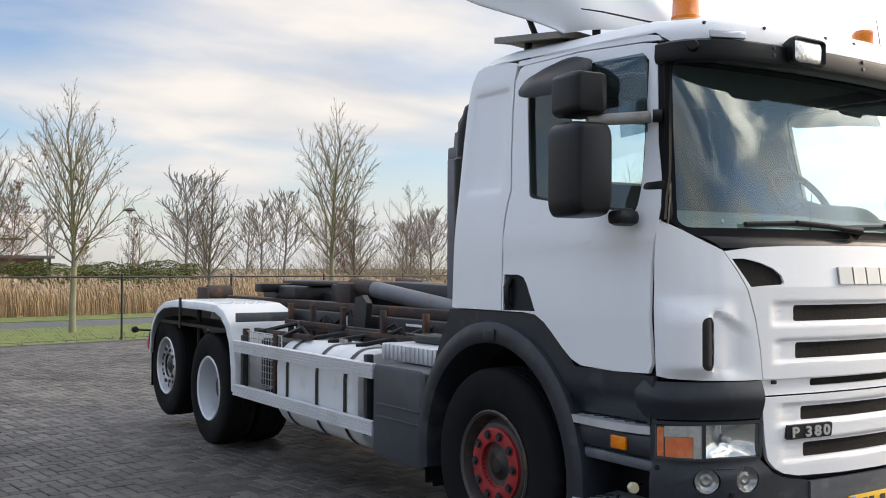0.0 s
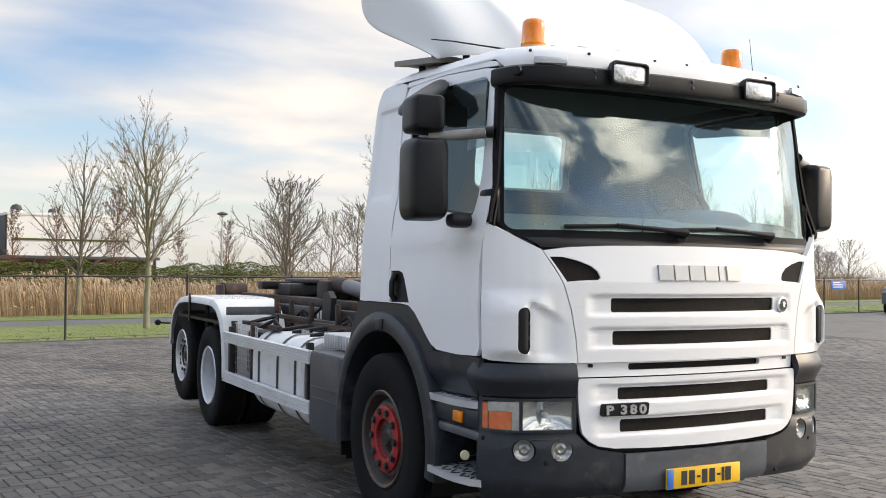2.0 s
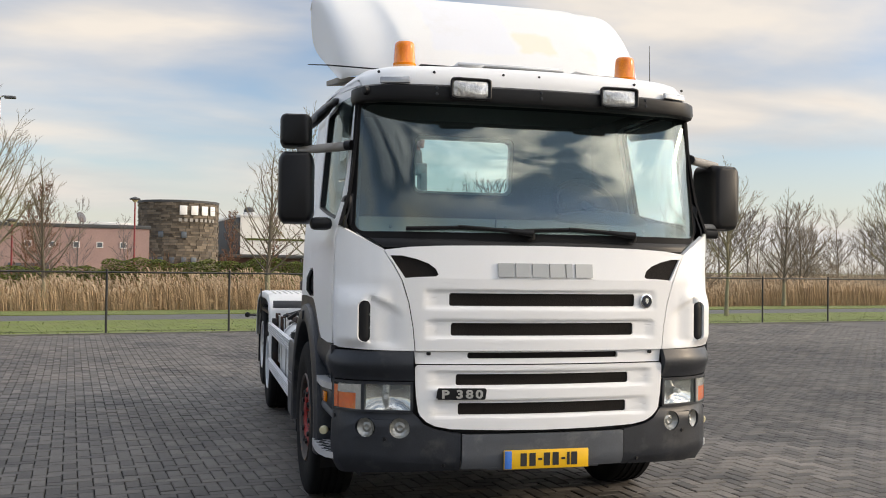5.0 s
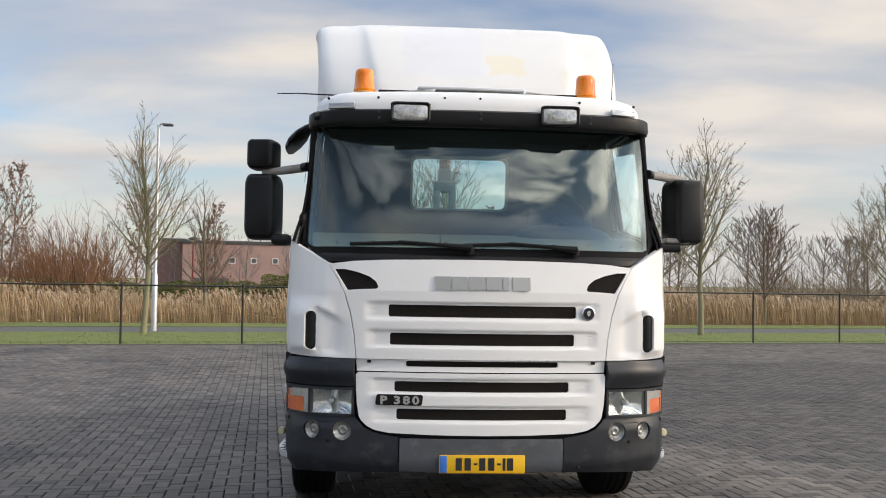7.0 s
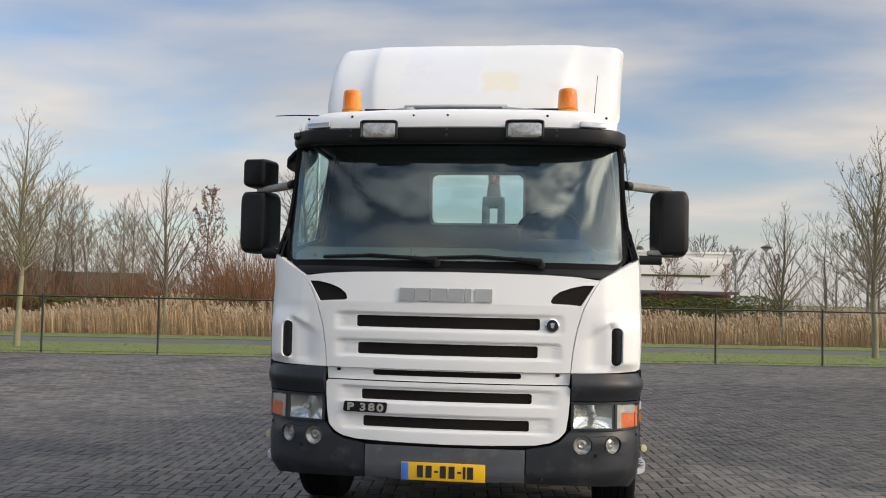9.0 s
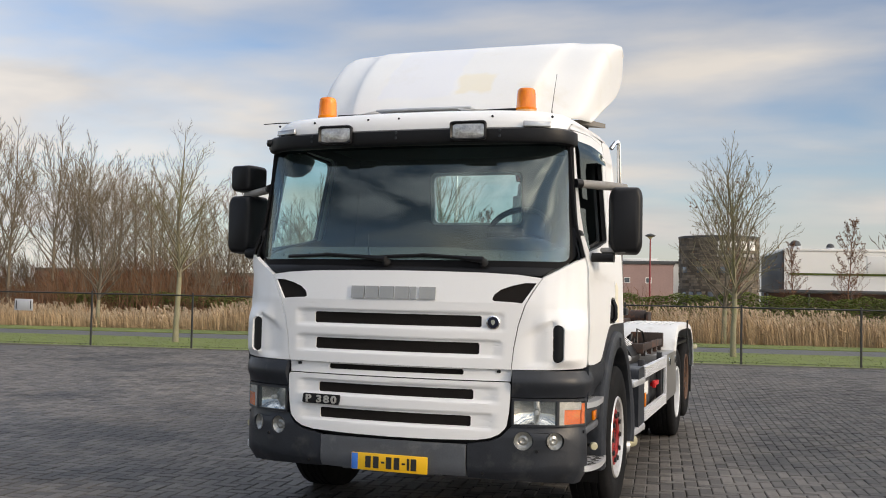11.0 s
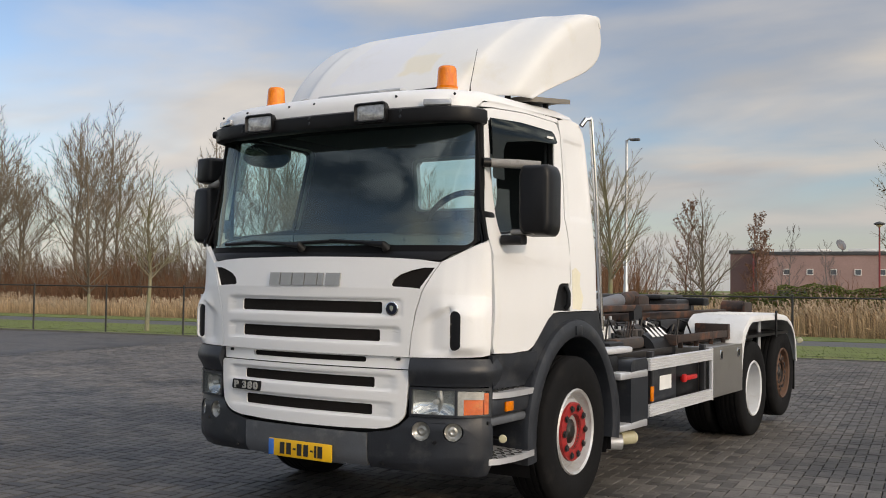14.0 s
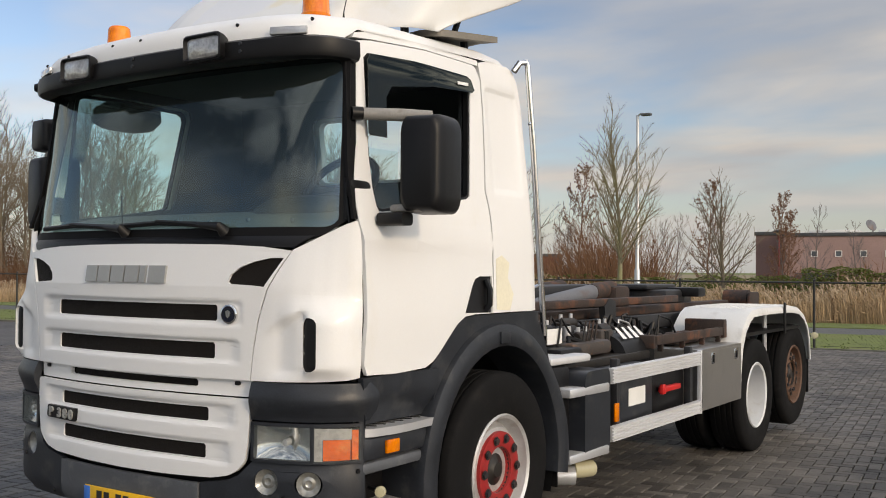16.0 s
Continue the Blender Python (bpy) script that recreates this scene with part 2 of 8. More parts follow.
STAINLESS = material("dull_stainless_sheet", (0.34, 0.33, 0.315), 0.35, 0.7, 0.10, 3, 110, 0.03, (0.25, 0.24, 0.22), 0.5)
HUB = material("oily_black_hub", (0.02, 0.017, 0.015), 0.5, 0.2, 0.35, 14, 120, 0.15, (0.08, 0.045, 0.03), 0.6)
RIM_RUST = material("rusted_rim", (0.11, 0.058, 0.036), 0.75, 0, 0.35, 20, 120, 0.2, (0.05, 0.03, 0.025), 0.7)
BADGE = material("bright_badge_metal", (0.46, 0.46, 0.44), 0.3, 0.3, 0.05, 9, 90, 0.0)
DOT_GLASS = material("hazy_lamp_bowl", (0.62, 0.60, 0.58), 0.2, 0.5, 0.2, 30, 60, 0.15, coat=0.6)
CHROME = material("chromed_steel", (0.78, 0.78, 0.78), 0.12, 1.0, 0.03, 8, 90, 0.0)
FRAME = material("dark_chassis_paint", (0.017, 0.018, 0.021), 0.55, 0, 0.35, 5, 90, 0.12, (0.09, 0.042, 0.024), 0.6)
RUSTY = material("rusty_brown_steel", (0.034, 0.022, 0.018), 0.75, 0, 0.4, 7, 80, 0.2, (0.15, 0.055, 0.024), 0.75, threshold=0.52)
HOOK_GREY = material("grey_hydraulic_paint", (0.12, 0.125, 0.14), 0.5, 0, 0.2, 5, 90, 0.1, (0.12, 0.055, 0.03), 0.7)
RED = material("red_wheel_paint", (0.33, 0.02, 0.02), 0.4, 0, 0.2, 14, 120, 0.08, (0.12, 0.04, 0.03), 0.6)
RED_WORN = material("worn_red_steel", (0.16, 0.045, 0.035), 0.6, 0, 0.3, 14, 120, 0.1, (0.07, 0.045, 0.04), 0.6)
RED_PLASTIC = material("red_plastic", (0.6, 0.02, 0.02), 0.35, 0, 0.1, 14, 120, 0.02)
RIM_DARK = material("grimy_rusty_rim", (0.06, 0.05, 0.045), 0.6, 0.2, 0.3, 14, 120, 0.15, (0.2, 0.09, 0.04), 0.7)
RIM_WHITE = material("white_painted_rim", (0.60, 0.62, 0.64), 0.4, 0, 0.06, 9, 90, 0.05, (0.45, 0.43, 0.4), 0.5)
RIM_SILVER = material("silver_rim", (0.58, 0.58, 0.58), 0.35, 0.5, 0.1, 9, 90, 0.05, (0.35, 0.27, 0.2), 0.5)
AMBER = material("amber_lens", (0.92, 0.21, 0.0), 0.16, 0, 0.35, 12, 120, 0.02, (0.62, 0.085, 0.0), 0.7, streak=0.3, coat=0.4, threshold=0.5)
BEACON_BASE = material("faded_beacon_collar", (0.62, 0.33, 0.13), 0.35, 0, 0.15, 14, 90, 0.03, (0.70, 0.22, 0.03), 0.4)
LENS_AMBER = material("amber_signal_lens", (0.82, 0.145, 0.02), 0.16, 0, 0.22, 14, 60, 0.05, (0.86, 0.33, 0.09), 0.6, coat=0.8, threshold=0.5)
CLEAR_LENS = material("ribbed_clear_lens", (0.46, 0.47, 0.48), 0.14, 0.55, 0.1, 14, 70, 0.1, coat=0.8)
SPOT_LENS = material("silvered_ribbed_lens", (0.54, 0.54, 0.53), 0.2, 0.6, 0.45, 22, 60, 0.5, coat=0.5)
CREAM_LENS = material("cream_lens", (0.50, 0.46, 0.30), 0.25, 0, 0.06, 14, 70, 0.02, coat=0.5)
PLATE_YELLOW = material("yellow_reflective_plate", (0.85, 0.48, 0.02), 0.4, 0, 0.04, 9, 90, 0.0)
EMBLEM_BLUE = material("dark_blue_enamel", (0.010, 0.013, 0.026), 0.25, 0.2, 0.1, 9, 90, 0.0)
PLATE_BLUE = material("blue_plate_band", (0.03, 0.16, 0.55), 0.4, 0, 0.04, 9, 90, 0.0)
INK = material("black_ink", (0.02, 0.02, 0.02), 0.5, 0, 0.05, 9, 90, 0.0)
LETTER = material("satin_silver_letter", (0.40, 0.40, 0.385), 0.38, 0.5, 0.05, 9, 90, 0.0)
TAN_GREY = material("weathered_tan_board", (0.22, 0.20, 0.17), 0.6, 0, 0.2, 6, 90, 0.1)
CABIN = material("grey_cabin_lining", (0.10, 0.105, 0.105), 0.8, 0, 0.1, 5, 90, 0.1)
CABIN_DARK = material("dark_cabin_plastic", (0.03, 0.032, 0.033), 0.6, 0, 0.1, 5, 90, 0.1)
REFLECTOR = material("dulled_lamp_reflector", (0.72, 0.72, 0.71), 0.13, 0.9, 0.1, 12, 60, 0.05)
FOG_LENS = material("dull_fog_lamp_glass", (0.30, 0.30, 0.28), 0.18, 0.5, 0.2, 30, 70, 0.15, coat=0.6)
DASH = material("pale_teal_grey_dashboard", (0.13, 0.145, 0.145), 0.7, 0, 0.1, 5, 90, 0.1)
SEAT = material("dark_seat_cloth", (0.03, 0.032, 0.036), 0.9, 0, 0.2, 12, 200, 0.3)
SCREEN = glass("tinted_windscreen", (0.66, 0.87, 0.86), 0.135, 0.0, 0.03)
PILLAR = material("matt_black_pillar", (0.009, 0.009, 0.010), 0.62, 0, 0.2, 8, 200, 0.05, spec=0.12)
PANE = glass("side_window_glass", (0.84, 0.93, 0.92), 0.09, 0.0, 0.01)
SMOKED_DARK = glass("dark_smoked_acrylic", (0.10, 0.10, 0.10), 0.05, 0.02, 0.01)
SMOKED = glass("smoked_acrylic", (0.62, 0.66, 0.67), 0.06, 0.02, 0.03)
LENS_GLASS = glass("clear_lamp_glass", (0.93, 0.93, 0.91), 0.06, 0.03, 0.06)
ARM_GREY = material("weathered_grey_arm", (0.27, 0.26, 0.245), 0.6, 0, 0.2, 14, 120, 0.1, (0.14, 0.11, 0.09), 0.6)
MIRROR = material("mirror_glass", (0.8, 0.8, 0.8), 0.02, 1.0, 0.0, 9, 90, 0.0)
BARK = material("pale_green_grey_bark", (0.25, 0.23, 0.15), 0.9, 0, 0.25, 5, 60, 0.4, (0.20, 0.21, 0.06), 0.55, 0.5, threshold=0.5)
TWIG_PALE = material("pale_sunlit_twigs", (0.19, 0.165, 0.11), 0.9, 0, 0.25, 1.2, 60, 0.2, (0.21, 0.205, 0.08), 0.7, threshold=0.5)
TWIG = material("grey_brown_twigs", (0.14, 0.115, 0.085), 0.9, 0, 0.25, 5, 60, 0.2)
TWIG_RED = material("reddish_twigs", (0.17, 0.085, 0.05), 0.9, 0, 0.3, 5, 60, 0.2)
FIELD = material("dry_winter_field", (0.24, 0.185, 0.11), 0.95, 0, 0.2, 0.08, 3, 0.2, (0.17, 0.17, 0.07), 0.6)
TWIG_GREY = material("hazy_grey_twigs", (0.15, 0.135, 0.13), 0.95, 0, 0.2, 5, 60, 0.2)
TWIG_BROWN = material("brown_wood_twigs", (0.20, 0.162, 0.118), 0.9, 0, 0.3, 0.6, 60, 0.2, (0.16, 0.15, 0.07), 0.4)
STICK = material("russet_brown_brush", (0.205, 0.112, 0.066), 0.95, 0, 0.25, 0.5, 30, 0.1, piece=0.45, spec=0.1)
DEAD_LEAF = material("withered_red_brown_leaves", (0.16, 0.085, 0.05), 0.85, 0, 0.3, 9, 60, 0.1, piece=0.35)
REED = material("dry_reed", (0.43, 0.305, 0.19), 0.95, 0, 0.2, 2, 20, 0.1, piece=0.4, spec=0.05)
PLUME = material("pale_reed_plume", (0.46, 0.355, 0.25), 0.95, 0, 0.2, 2, 20, 0.1, piece=0.3, spec=0.05)
HEDGE = material("evergreen_hedge_leaves", (0.115, 0.145, 0.036), 0.7, 0, 0.3, 2, 30, 0.1, piece=0.45, spec=0.12)
GRASS = material("winter_grass", (0.135, 0.17, 0.034), 0.9, 0, 0.3, 1.2, 30, 0.3, (0.2, 0.18, 0.07), 0.6)
BLADE = material("grass_blades", (0.105, 0.14, 0.026), 0.8, 0, 0.2, 2, 20, 0.1, piece=0.35)
JOINT = material("sand_filled_joint", (0.036, 0.032, 0.027), 0.9, 0, 0.2, 6, 90, 0.3)
ASPHALT = material("grey_asphalt", (0.10, 0.10, 0.105), 0.85, 0, 0.15, 1.5, 60, 0.3)
FENCE = material("black_coated_fence_steel", (0.02, 0.021, 0.02), 0.5, 0, 0.2, 9, 90, 0.05)
KERB = material("weathered_mossy_concrete", (0.13, 0.125, 0.11), 0.9, 0, 0.3, 3, 60, 0.3, (0.07, 0.075, 0.04), 0.6)
CONCRETE = material("pale_concrete", (0.35, 0.34, 0.32), 0.85, 0, 0.15, 4, 60, 0.2)
GALV = material("galvanised_lamp_post", (0.6, 0.61, 0.62), 0.4, 0.5, 0.08, 5, 60, 0.02)
STONE = material("grey_brown_stacked_stone", (0.150, 0.123, 0.094), 0.9, 0, 0.25, 0.8, 6, 0.4, (0.10, 0.095, 0.09), 0.6, piece=0.45)
STONE_DARK = material("dark_stone_joint", (0.09, 0.085, 0.08), 0.9, 0, 0.2, 3, 20, 0.2)
CLADDING = material("white_metal_cladding", (0.78, 0.78, 0.76), 0.5, 0, 0.04, 0.4, 20, 0.02)
PINK_BRICK = material("pink_brown_brickwork", (0.37, 0.25, 0.228), 0.9, 0, 0.15, 0.5, 9, 0.1)
# brick with the wing's shade put into its colour; the plinth shares it
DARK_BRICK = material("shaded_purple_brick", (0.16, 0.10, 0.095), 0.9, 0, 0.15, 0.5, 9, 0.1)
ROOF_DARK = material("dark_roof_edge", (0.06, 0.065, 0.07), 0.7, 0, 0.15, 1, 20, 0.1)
WINDOW_DARK = material("far_window_glass", (0.10, 0.12, 0.14), 0.1, 0, 0.1, 2, 20, 0.0, coat=0.5)
SIGN_WHITE = material("white_sign_letters", (0.85, 0.85, 0.83), 0.5, 0, 0.02, 3, 30, 0.0)
RED_POST = material("dark_red_post", (0.24, 0.03, 0.035), 0.5, 0, 0.1, 3, 30, 0.05)
CAR_WHITE = material("white_car_paint", (0.6, 0.61, 0.62), 0.25, 0.0, 0.05, 3, 90, 0.0, coat=0.6)
CAR_SILVER = material("silver_car_paint", (0.33, 0.34, 0.35), 0.3, 0.6, 0.05, 3, 90, 0.0, coat=0.6)
CAR_PAINT = material("dark_blue_car_paint", (0.03, 0.035, 0.05), 0.25, 0.3, 0.05, 3, 90, 0.0, coat=0.6)
RED_BRICK = material("dark_red_brickwork", (0.19, 0.075, 0.052), 0.9, 0, 0.2, 0.5, 9, 0.1)
TILE_RED = material("red_roof_tile", (0.30, 0.09, 0.05), 0.8, 0, 0.2, 2, 20, 0.2)
STICKER_BLUE = material("blue_sticker", (0.10, 0.34, 0.55), 0.5, 0, 0.05, 9, 90, 0.0)
STICKER_WHITE = material("white_sticker", (0.78, 0.78, 0.76), 0.5, 0, 0.05, 9, 90, 0.0)
YELLOWED = material("yellowed_paint_patch", (0.79, 0.75, 0.60), 0.45, 0, 0.08, 3, 60, 0.02)


def wet_and_shade(m, x0, x1, y0, y1, tone):
    """Darkens blocks beside the truck, ragged-edged: wet ones, and the truck's painted shadow."""
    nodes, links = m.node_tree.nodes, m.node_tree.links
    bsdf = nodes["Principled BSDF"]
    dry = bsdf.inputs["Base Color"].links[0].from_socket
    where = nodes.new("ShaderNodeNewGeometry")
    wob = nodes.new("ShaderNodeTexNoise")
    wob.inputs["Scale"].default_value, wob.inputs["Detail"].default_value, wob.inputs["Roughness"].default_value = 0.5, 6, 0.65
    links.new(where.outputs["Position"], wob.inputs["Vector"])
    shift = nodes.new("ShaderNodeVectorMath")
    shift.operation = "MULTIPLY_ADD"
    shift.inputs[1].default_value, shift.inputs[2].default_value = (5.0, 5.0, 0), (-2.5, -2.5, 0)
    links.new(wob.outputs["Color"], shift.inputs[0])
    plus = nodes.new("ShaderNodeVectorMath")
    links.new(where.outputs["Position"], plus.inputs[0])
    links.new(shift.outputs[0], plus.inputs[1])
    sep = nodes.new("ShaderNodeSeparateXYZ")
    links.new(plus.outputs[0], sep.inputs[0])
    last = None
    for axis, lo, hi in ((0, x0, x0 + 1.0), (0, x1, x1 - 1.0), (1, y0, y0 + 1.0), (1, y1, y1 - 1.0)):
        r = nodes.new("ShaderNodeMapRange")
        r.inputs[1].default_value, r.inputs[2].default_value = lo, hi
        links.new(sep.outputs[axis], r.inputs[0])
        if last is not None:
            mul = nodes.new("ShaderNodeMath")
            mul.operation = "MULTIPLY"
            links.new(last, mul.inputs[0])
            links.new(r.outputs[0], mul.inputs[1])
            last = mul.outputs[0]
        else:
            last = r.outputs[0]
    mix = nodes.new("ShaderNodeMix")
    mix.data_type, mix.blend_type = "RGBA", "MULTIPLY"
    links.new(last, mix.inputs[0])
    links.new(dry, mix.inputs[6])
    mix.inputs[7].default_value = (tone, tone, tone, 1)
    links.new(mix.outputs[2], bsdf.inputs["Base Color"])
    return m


PAVER_TONE = dict(rough=0.60, metal=0, scale=0.8, tint=(0.034, 0.0315, 0.030), patches=0.85, threshold=0.50, spec=0.38, placed=True)
# first patch: wet blocks; second: the truck's shadow at -x, put into the colour
PAVER = wet_and_shade(wet_and_shade(material("grey_concrete_paver", (0.102, 0.091, 0.080), vary=0.40, fine=45, bump=0.4, piece=0.48, **PAVER_TONE), 1.6, 12.5, 3.0, 14.0, 0.62), -6.0, 0.4, -1.5, 7.0, 0.66)


def paver_far():
    # the same wet patch and painted truck shadow as on the near blocks
    m = wet_and_shade(wet_and_shade(material("grey_concrete_paver_far", (0.097, 0.086, 0.076), vary=0.28, fine=70, bump=0.2, **PAVER_TONE), 1.6, 12.5, 3.0, 14.0, 0.62), -6.0, 0.4, -1.5, 7.0, 0.66)
    nodes, links = m.node_tree.nodes, m.node_tree.links
    bsdf = nodes["Principled BSDF"]
    src = bsdf.inputs["Base Color"].links[0].from_socket
    co = nodes.new("ShaderNodeTexCoord")
    brick = nodes.new("ShaderNodeTexBrick")
    brick.inputs["Scale"].default_value = 1.0
    brick.inputs["Brick Width"].default_value, brick.inputs["Row Height"].default_value = 0.21, 0.105
    brick.inputs["Mortar Size"].default_value = 0.005
    brick.inputs["Color1"].default_value, brick.inputs["Color2"].default_value = (0.8, 0.8, 0.8, 1), (1.15, 1.15, 1.15, 1)
    brick.inputs["Mortar"].default_value = (0.35, 0.35, 0.35, 1)
    links.new(co.outputs["Object"], brick.inputs["Vector"])
    mul = nodes.new("ShaderNodeMix")
    mul.data_type, mul.blend_type = "RGBA", "MULTIPLY"
    mul.inputs[0].default_value = 1
    links.new(src, mul.inputs[6])
    links.new(brick.outputs["Color"], mul.inputs[7])
    links.new(mul.outputs[2], bsdf.inputs["Base Color"])
    return m


PAVER_FAR = paver_far()


def stained_shell():
    """Chalky white with an old yellow sticker mark and a paler bluish one on the front slope."""
    m = material("stained_deflector_shell", (0.74, 0.74, 0.725), 0.45, 0, 0.03, 3, 120, 0.02, (0.66, 0.62, 0.52), 0.5, coat=0.1, threshold=0.58)
    nodes, links = m.node_tree.nodes, m.node_tree.links
    bsdf = nodes["Principled BSDF"]
    colour = bsdf.inputs["Base Color"].links[0].from_socket
    co = nodes.new("ShaderNodeTexCoord")
    wob = nodes.new("ShaderNodeTexNoise")
    wob.inputs["Scale"].default_value, wob.inputs["Detail"].default_value = 9, 6
    links.new(co.outputs["Object"], wob.inputs["Vector"])
    shift = nodes.new("ShaderNodeVectorMath")
    shift.operation = "MULTIPLY_ADD"
    shift.inputs[1].default_value, shift.inputs[2].default_value = (0.09, 0, 0.09), (-0.045, 0, -0.045)
    links.new(wob.outputs["Color"], shift.inputs[0])
    plus = nodes.new("ShaderNodeVectorMath")
    links.new(co.outputs["Object"], plus.inputs[0])
    links.new(shift.outputs[0], plus.inputs[1])
    sep = nodes.new("ShaderNodeSeparateXYZ")
    links.new(plus.outputs[0], sep.inputs[0])
    for x0, x1, z0, z1, tone, share in ((0.10, 0.36, 2.99, 3.17, (0.76, 0.66, 0.42), 0.45), (-0.50, 0.07, 2.96, 3.50, (0.64, 0.68, 0.80), 0.3)):
        last = None
        for axis, a, b, e in ((0, x0, x1, 0.03), (2, z0, z1, 0.03)):
            for lo, hi in ((a, a + e), (b + e, b)):
                r = nodes.new("ShaderNodeMapRange")
                r.inputs[1].default_value, r.inputs[2].default_value = lo, hi
                links.new(sep.outputs[axis], r.inputs[0])
                if last is None:
                    last = r.outputs[0]
                else:
                    mul = nodes.new("ShaderNodeMath")
                    mul.operation = "MULTIPLY"
                    links.new(last, mul.inputs[0])
                    links.new(r.outputs[0], mul.inputs[1])
                    last = mul.outputs[0]
        k = nodes.new("ShaderNodeMath")
        k.operation = "MULTIPLY"
        k.inputs[1].default_value = share
        links.new(last, k.inputs[0])
        mix = nodes.new("ShaderNodeMix")
        mix.data_type = "RGBA"
        links.new(k.outputs[0], mix.inputs[0])
        links.new(colour, mix.inputs[6])
        mix.inputs[7].default_value = (*tone, 1)
        colour = mix.outputs[2]
    links.new(colour, bsdf.inputs["Base Color"])
    return m


SHELL = stained_shell()
# ---- building tools ----
def finish(name, verts, faces, mat, parent=None, label="", angle=38, loc=None):
    """Links vertices and faces as one mesh object under a thing or a part."""
    me = bpy.data.meshes.new(name)
    me.from_pydata([tuple(v) for v in verts], [], [tuple(f) for f in faces])
    me.materials.append(mat)
    if angle:
        me.polygons.foreach_set("use_smooth", [True] * len(me.polygons))
        me.set_sharp_from_angle(angle=radians(angle))
    me.update()
    ob = new(name, me)
    if loc is not None:
        ob.matrix_basis = loc
    if parent is not None:
        ob.parent = parent
    if label:
        tagged(ob, label)
    return ob


def thing(name, label, category, at=(0, 0, 0), group="", kind=""):
    ob = new(name)
    ob.empty_display_size = 0.2
    ob.location = at
    return tagged(ob, label, category, group, kind)


class Shape:
    """Collects vertices and faces of one part."""

    def __init__(self):
        self.v, self.f = [], []

    def add(self, verts, faces, m=None):
        k = len(self.v)
        self.v += [m @ Vector(p) if m is not None else Vector(p) for p in verts]
        self.f += [tuple(i + k for i in f) for f in faces]
        return self

    def box(self, x0, x1, y0, y1, z0, z1, bev=0.0, m=None, seg=2):
        bm = bmesh.new()
        bmesh.ops.create_cube(bm, size=1)
        for p in bm.verts:
            p.co = ((x0 + x1) / 2 + p.co.x * (x1 - x0), (y0 + y1) / 2 + p.co.y * (y1 - y0), (z0 + z1) / 2 + p.co.z * (z1 - z0))
        if bev:
            bmesh.ops.bevel(bm, geom=bm.edges[:], offset=bev, segments=seg, affect="EDGES", profile=0.5)
        return self.bm(bm, m)

    def bm(self, bm, m=None):
        bm.verts.index_update()
        self.add([p.co.copy() for p in bm.verts], [[q.index for q in f.verts] for f in bm.faces], m)
        bm.free()
        return self

    def tube(self, path, r, n=10, caps=True):
        """A round bar along a path; r is one radius, or one for each point."""
        pts = [Vector(p) for p in path]
        rs = r if isinstance(r, (list, tuple)) else [r] * len(pts)
        k, up = len(self.v), None
        for i, p in enumerate(pts):
            d = (pts[min(i + 1, len(pts) - 1)] - pts[max(i - 1, 0)]).normalized()
            if up is None:
                up = d.orthogonal().normalized()
            up = (up - d * up.dot(d)).normalized()
            side = d.cross(up)
            for j in range(n):
                a = 2 * math.pi * j / n
                self.v.append(p + (up * math.cos(a) + side * math.sin(a)) * rs[i])
        for i in range(len(pts) - 1):
            for j in range(n):
                a, b = k + i * n + j, k + i * n + (j + 1) % n
                self.f.append((a, b, b + n, a + n))
        if caps:
            self.f.append(tuple(range(k + n - 1, k - 1, -1)))
            self.f.append(tuple(range(k + (len(pts) - 1) * n, k + len(pts) * n)))
        return self

    def loft(self, rings, closed=True, cap0=False, cap1=False):
        """Faces between rings of equal length."""
        k, n = len(self.v), len(rings[0])
        for ring in rings:
            self.v += [Vector(p) for p in ring]
        for i in range(len(rings) - 1):
            for j in range(n if closed else n - 1):
                a, b = k + i * n + j, k + i * n + (j + 1) % n
                self.f.append((a, b, b + n, a + n))
        if cap0:
            self.f.append(tuple(range(k + n - 1, k - 1, -1)))
        if cap1:
            e = k + (len(rings) - 1) * n
            self.f.append(tuple(range(e, e + n)))
        return self

    def spin(self, profile, centre, axis="x", n=40, a0=0.0, a1=360.0):
        """Turns (along, radius) points about an axis through centre."""
        cx, cy, cz = centre
        full = abs(a1 - a0) >= 360
        rings = []
        steps = n if full else n + 1
        for i in range(steps):
            a = radians(a0 + (a1 - a0) * i / n)
            c, s = math.cos(a), math.sin(a)
            if axis == "x":
                rings.append([(cx + u, cy + r * c, cz + r * s) for u, r in profile])
            elif axis == "y":
                rings.append([(cx + r * c, cy + u, cz + r * s) for u, r in profile])
            else:
                rings.append([(cx + r * c, cy + r * s, cz + u) for u, r in profile])
        if full:
            rings.append(rings[0])
        return self.loft(rings, closed=False)

    def sheet(self, outline, holes, cuts_u, cuts_v, place, thick=0.02, back=True):
        """A bent panel: an outline with holes in (u, v), laid on place(u, v, depth)."""
        from mathutils.geometry import tessellate_polygon
        polys = [[Vector((u, v, 0)) for u, v in poly] for poly in (outline, *holes)]
        flat = [p for poly in polys for p in poly]
        bm = bmesh.new()
        vs = [bm.verts.new(p) for p in flat]
        for tri in tessellate_polygon(polys):
            try:
                bm.faces.new([vs[i] for i in tri])
            except ValueError:
                pass
        bmesh.ops.remove_doubles(bm, verts=bm.verts[:], dist=1e-5)
        for c in cuts_u:
            bmesh.ops.bisect_plane(bm, geom=bm.verts[:] + bm.edges[:] + bm.faces[:], dist=1e-5, plane_co=(c, 0, 0), plane_no=(1, 0, 0))
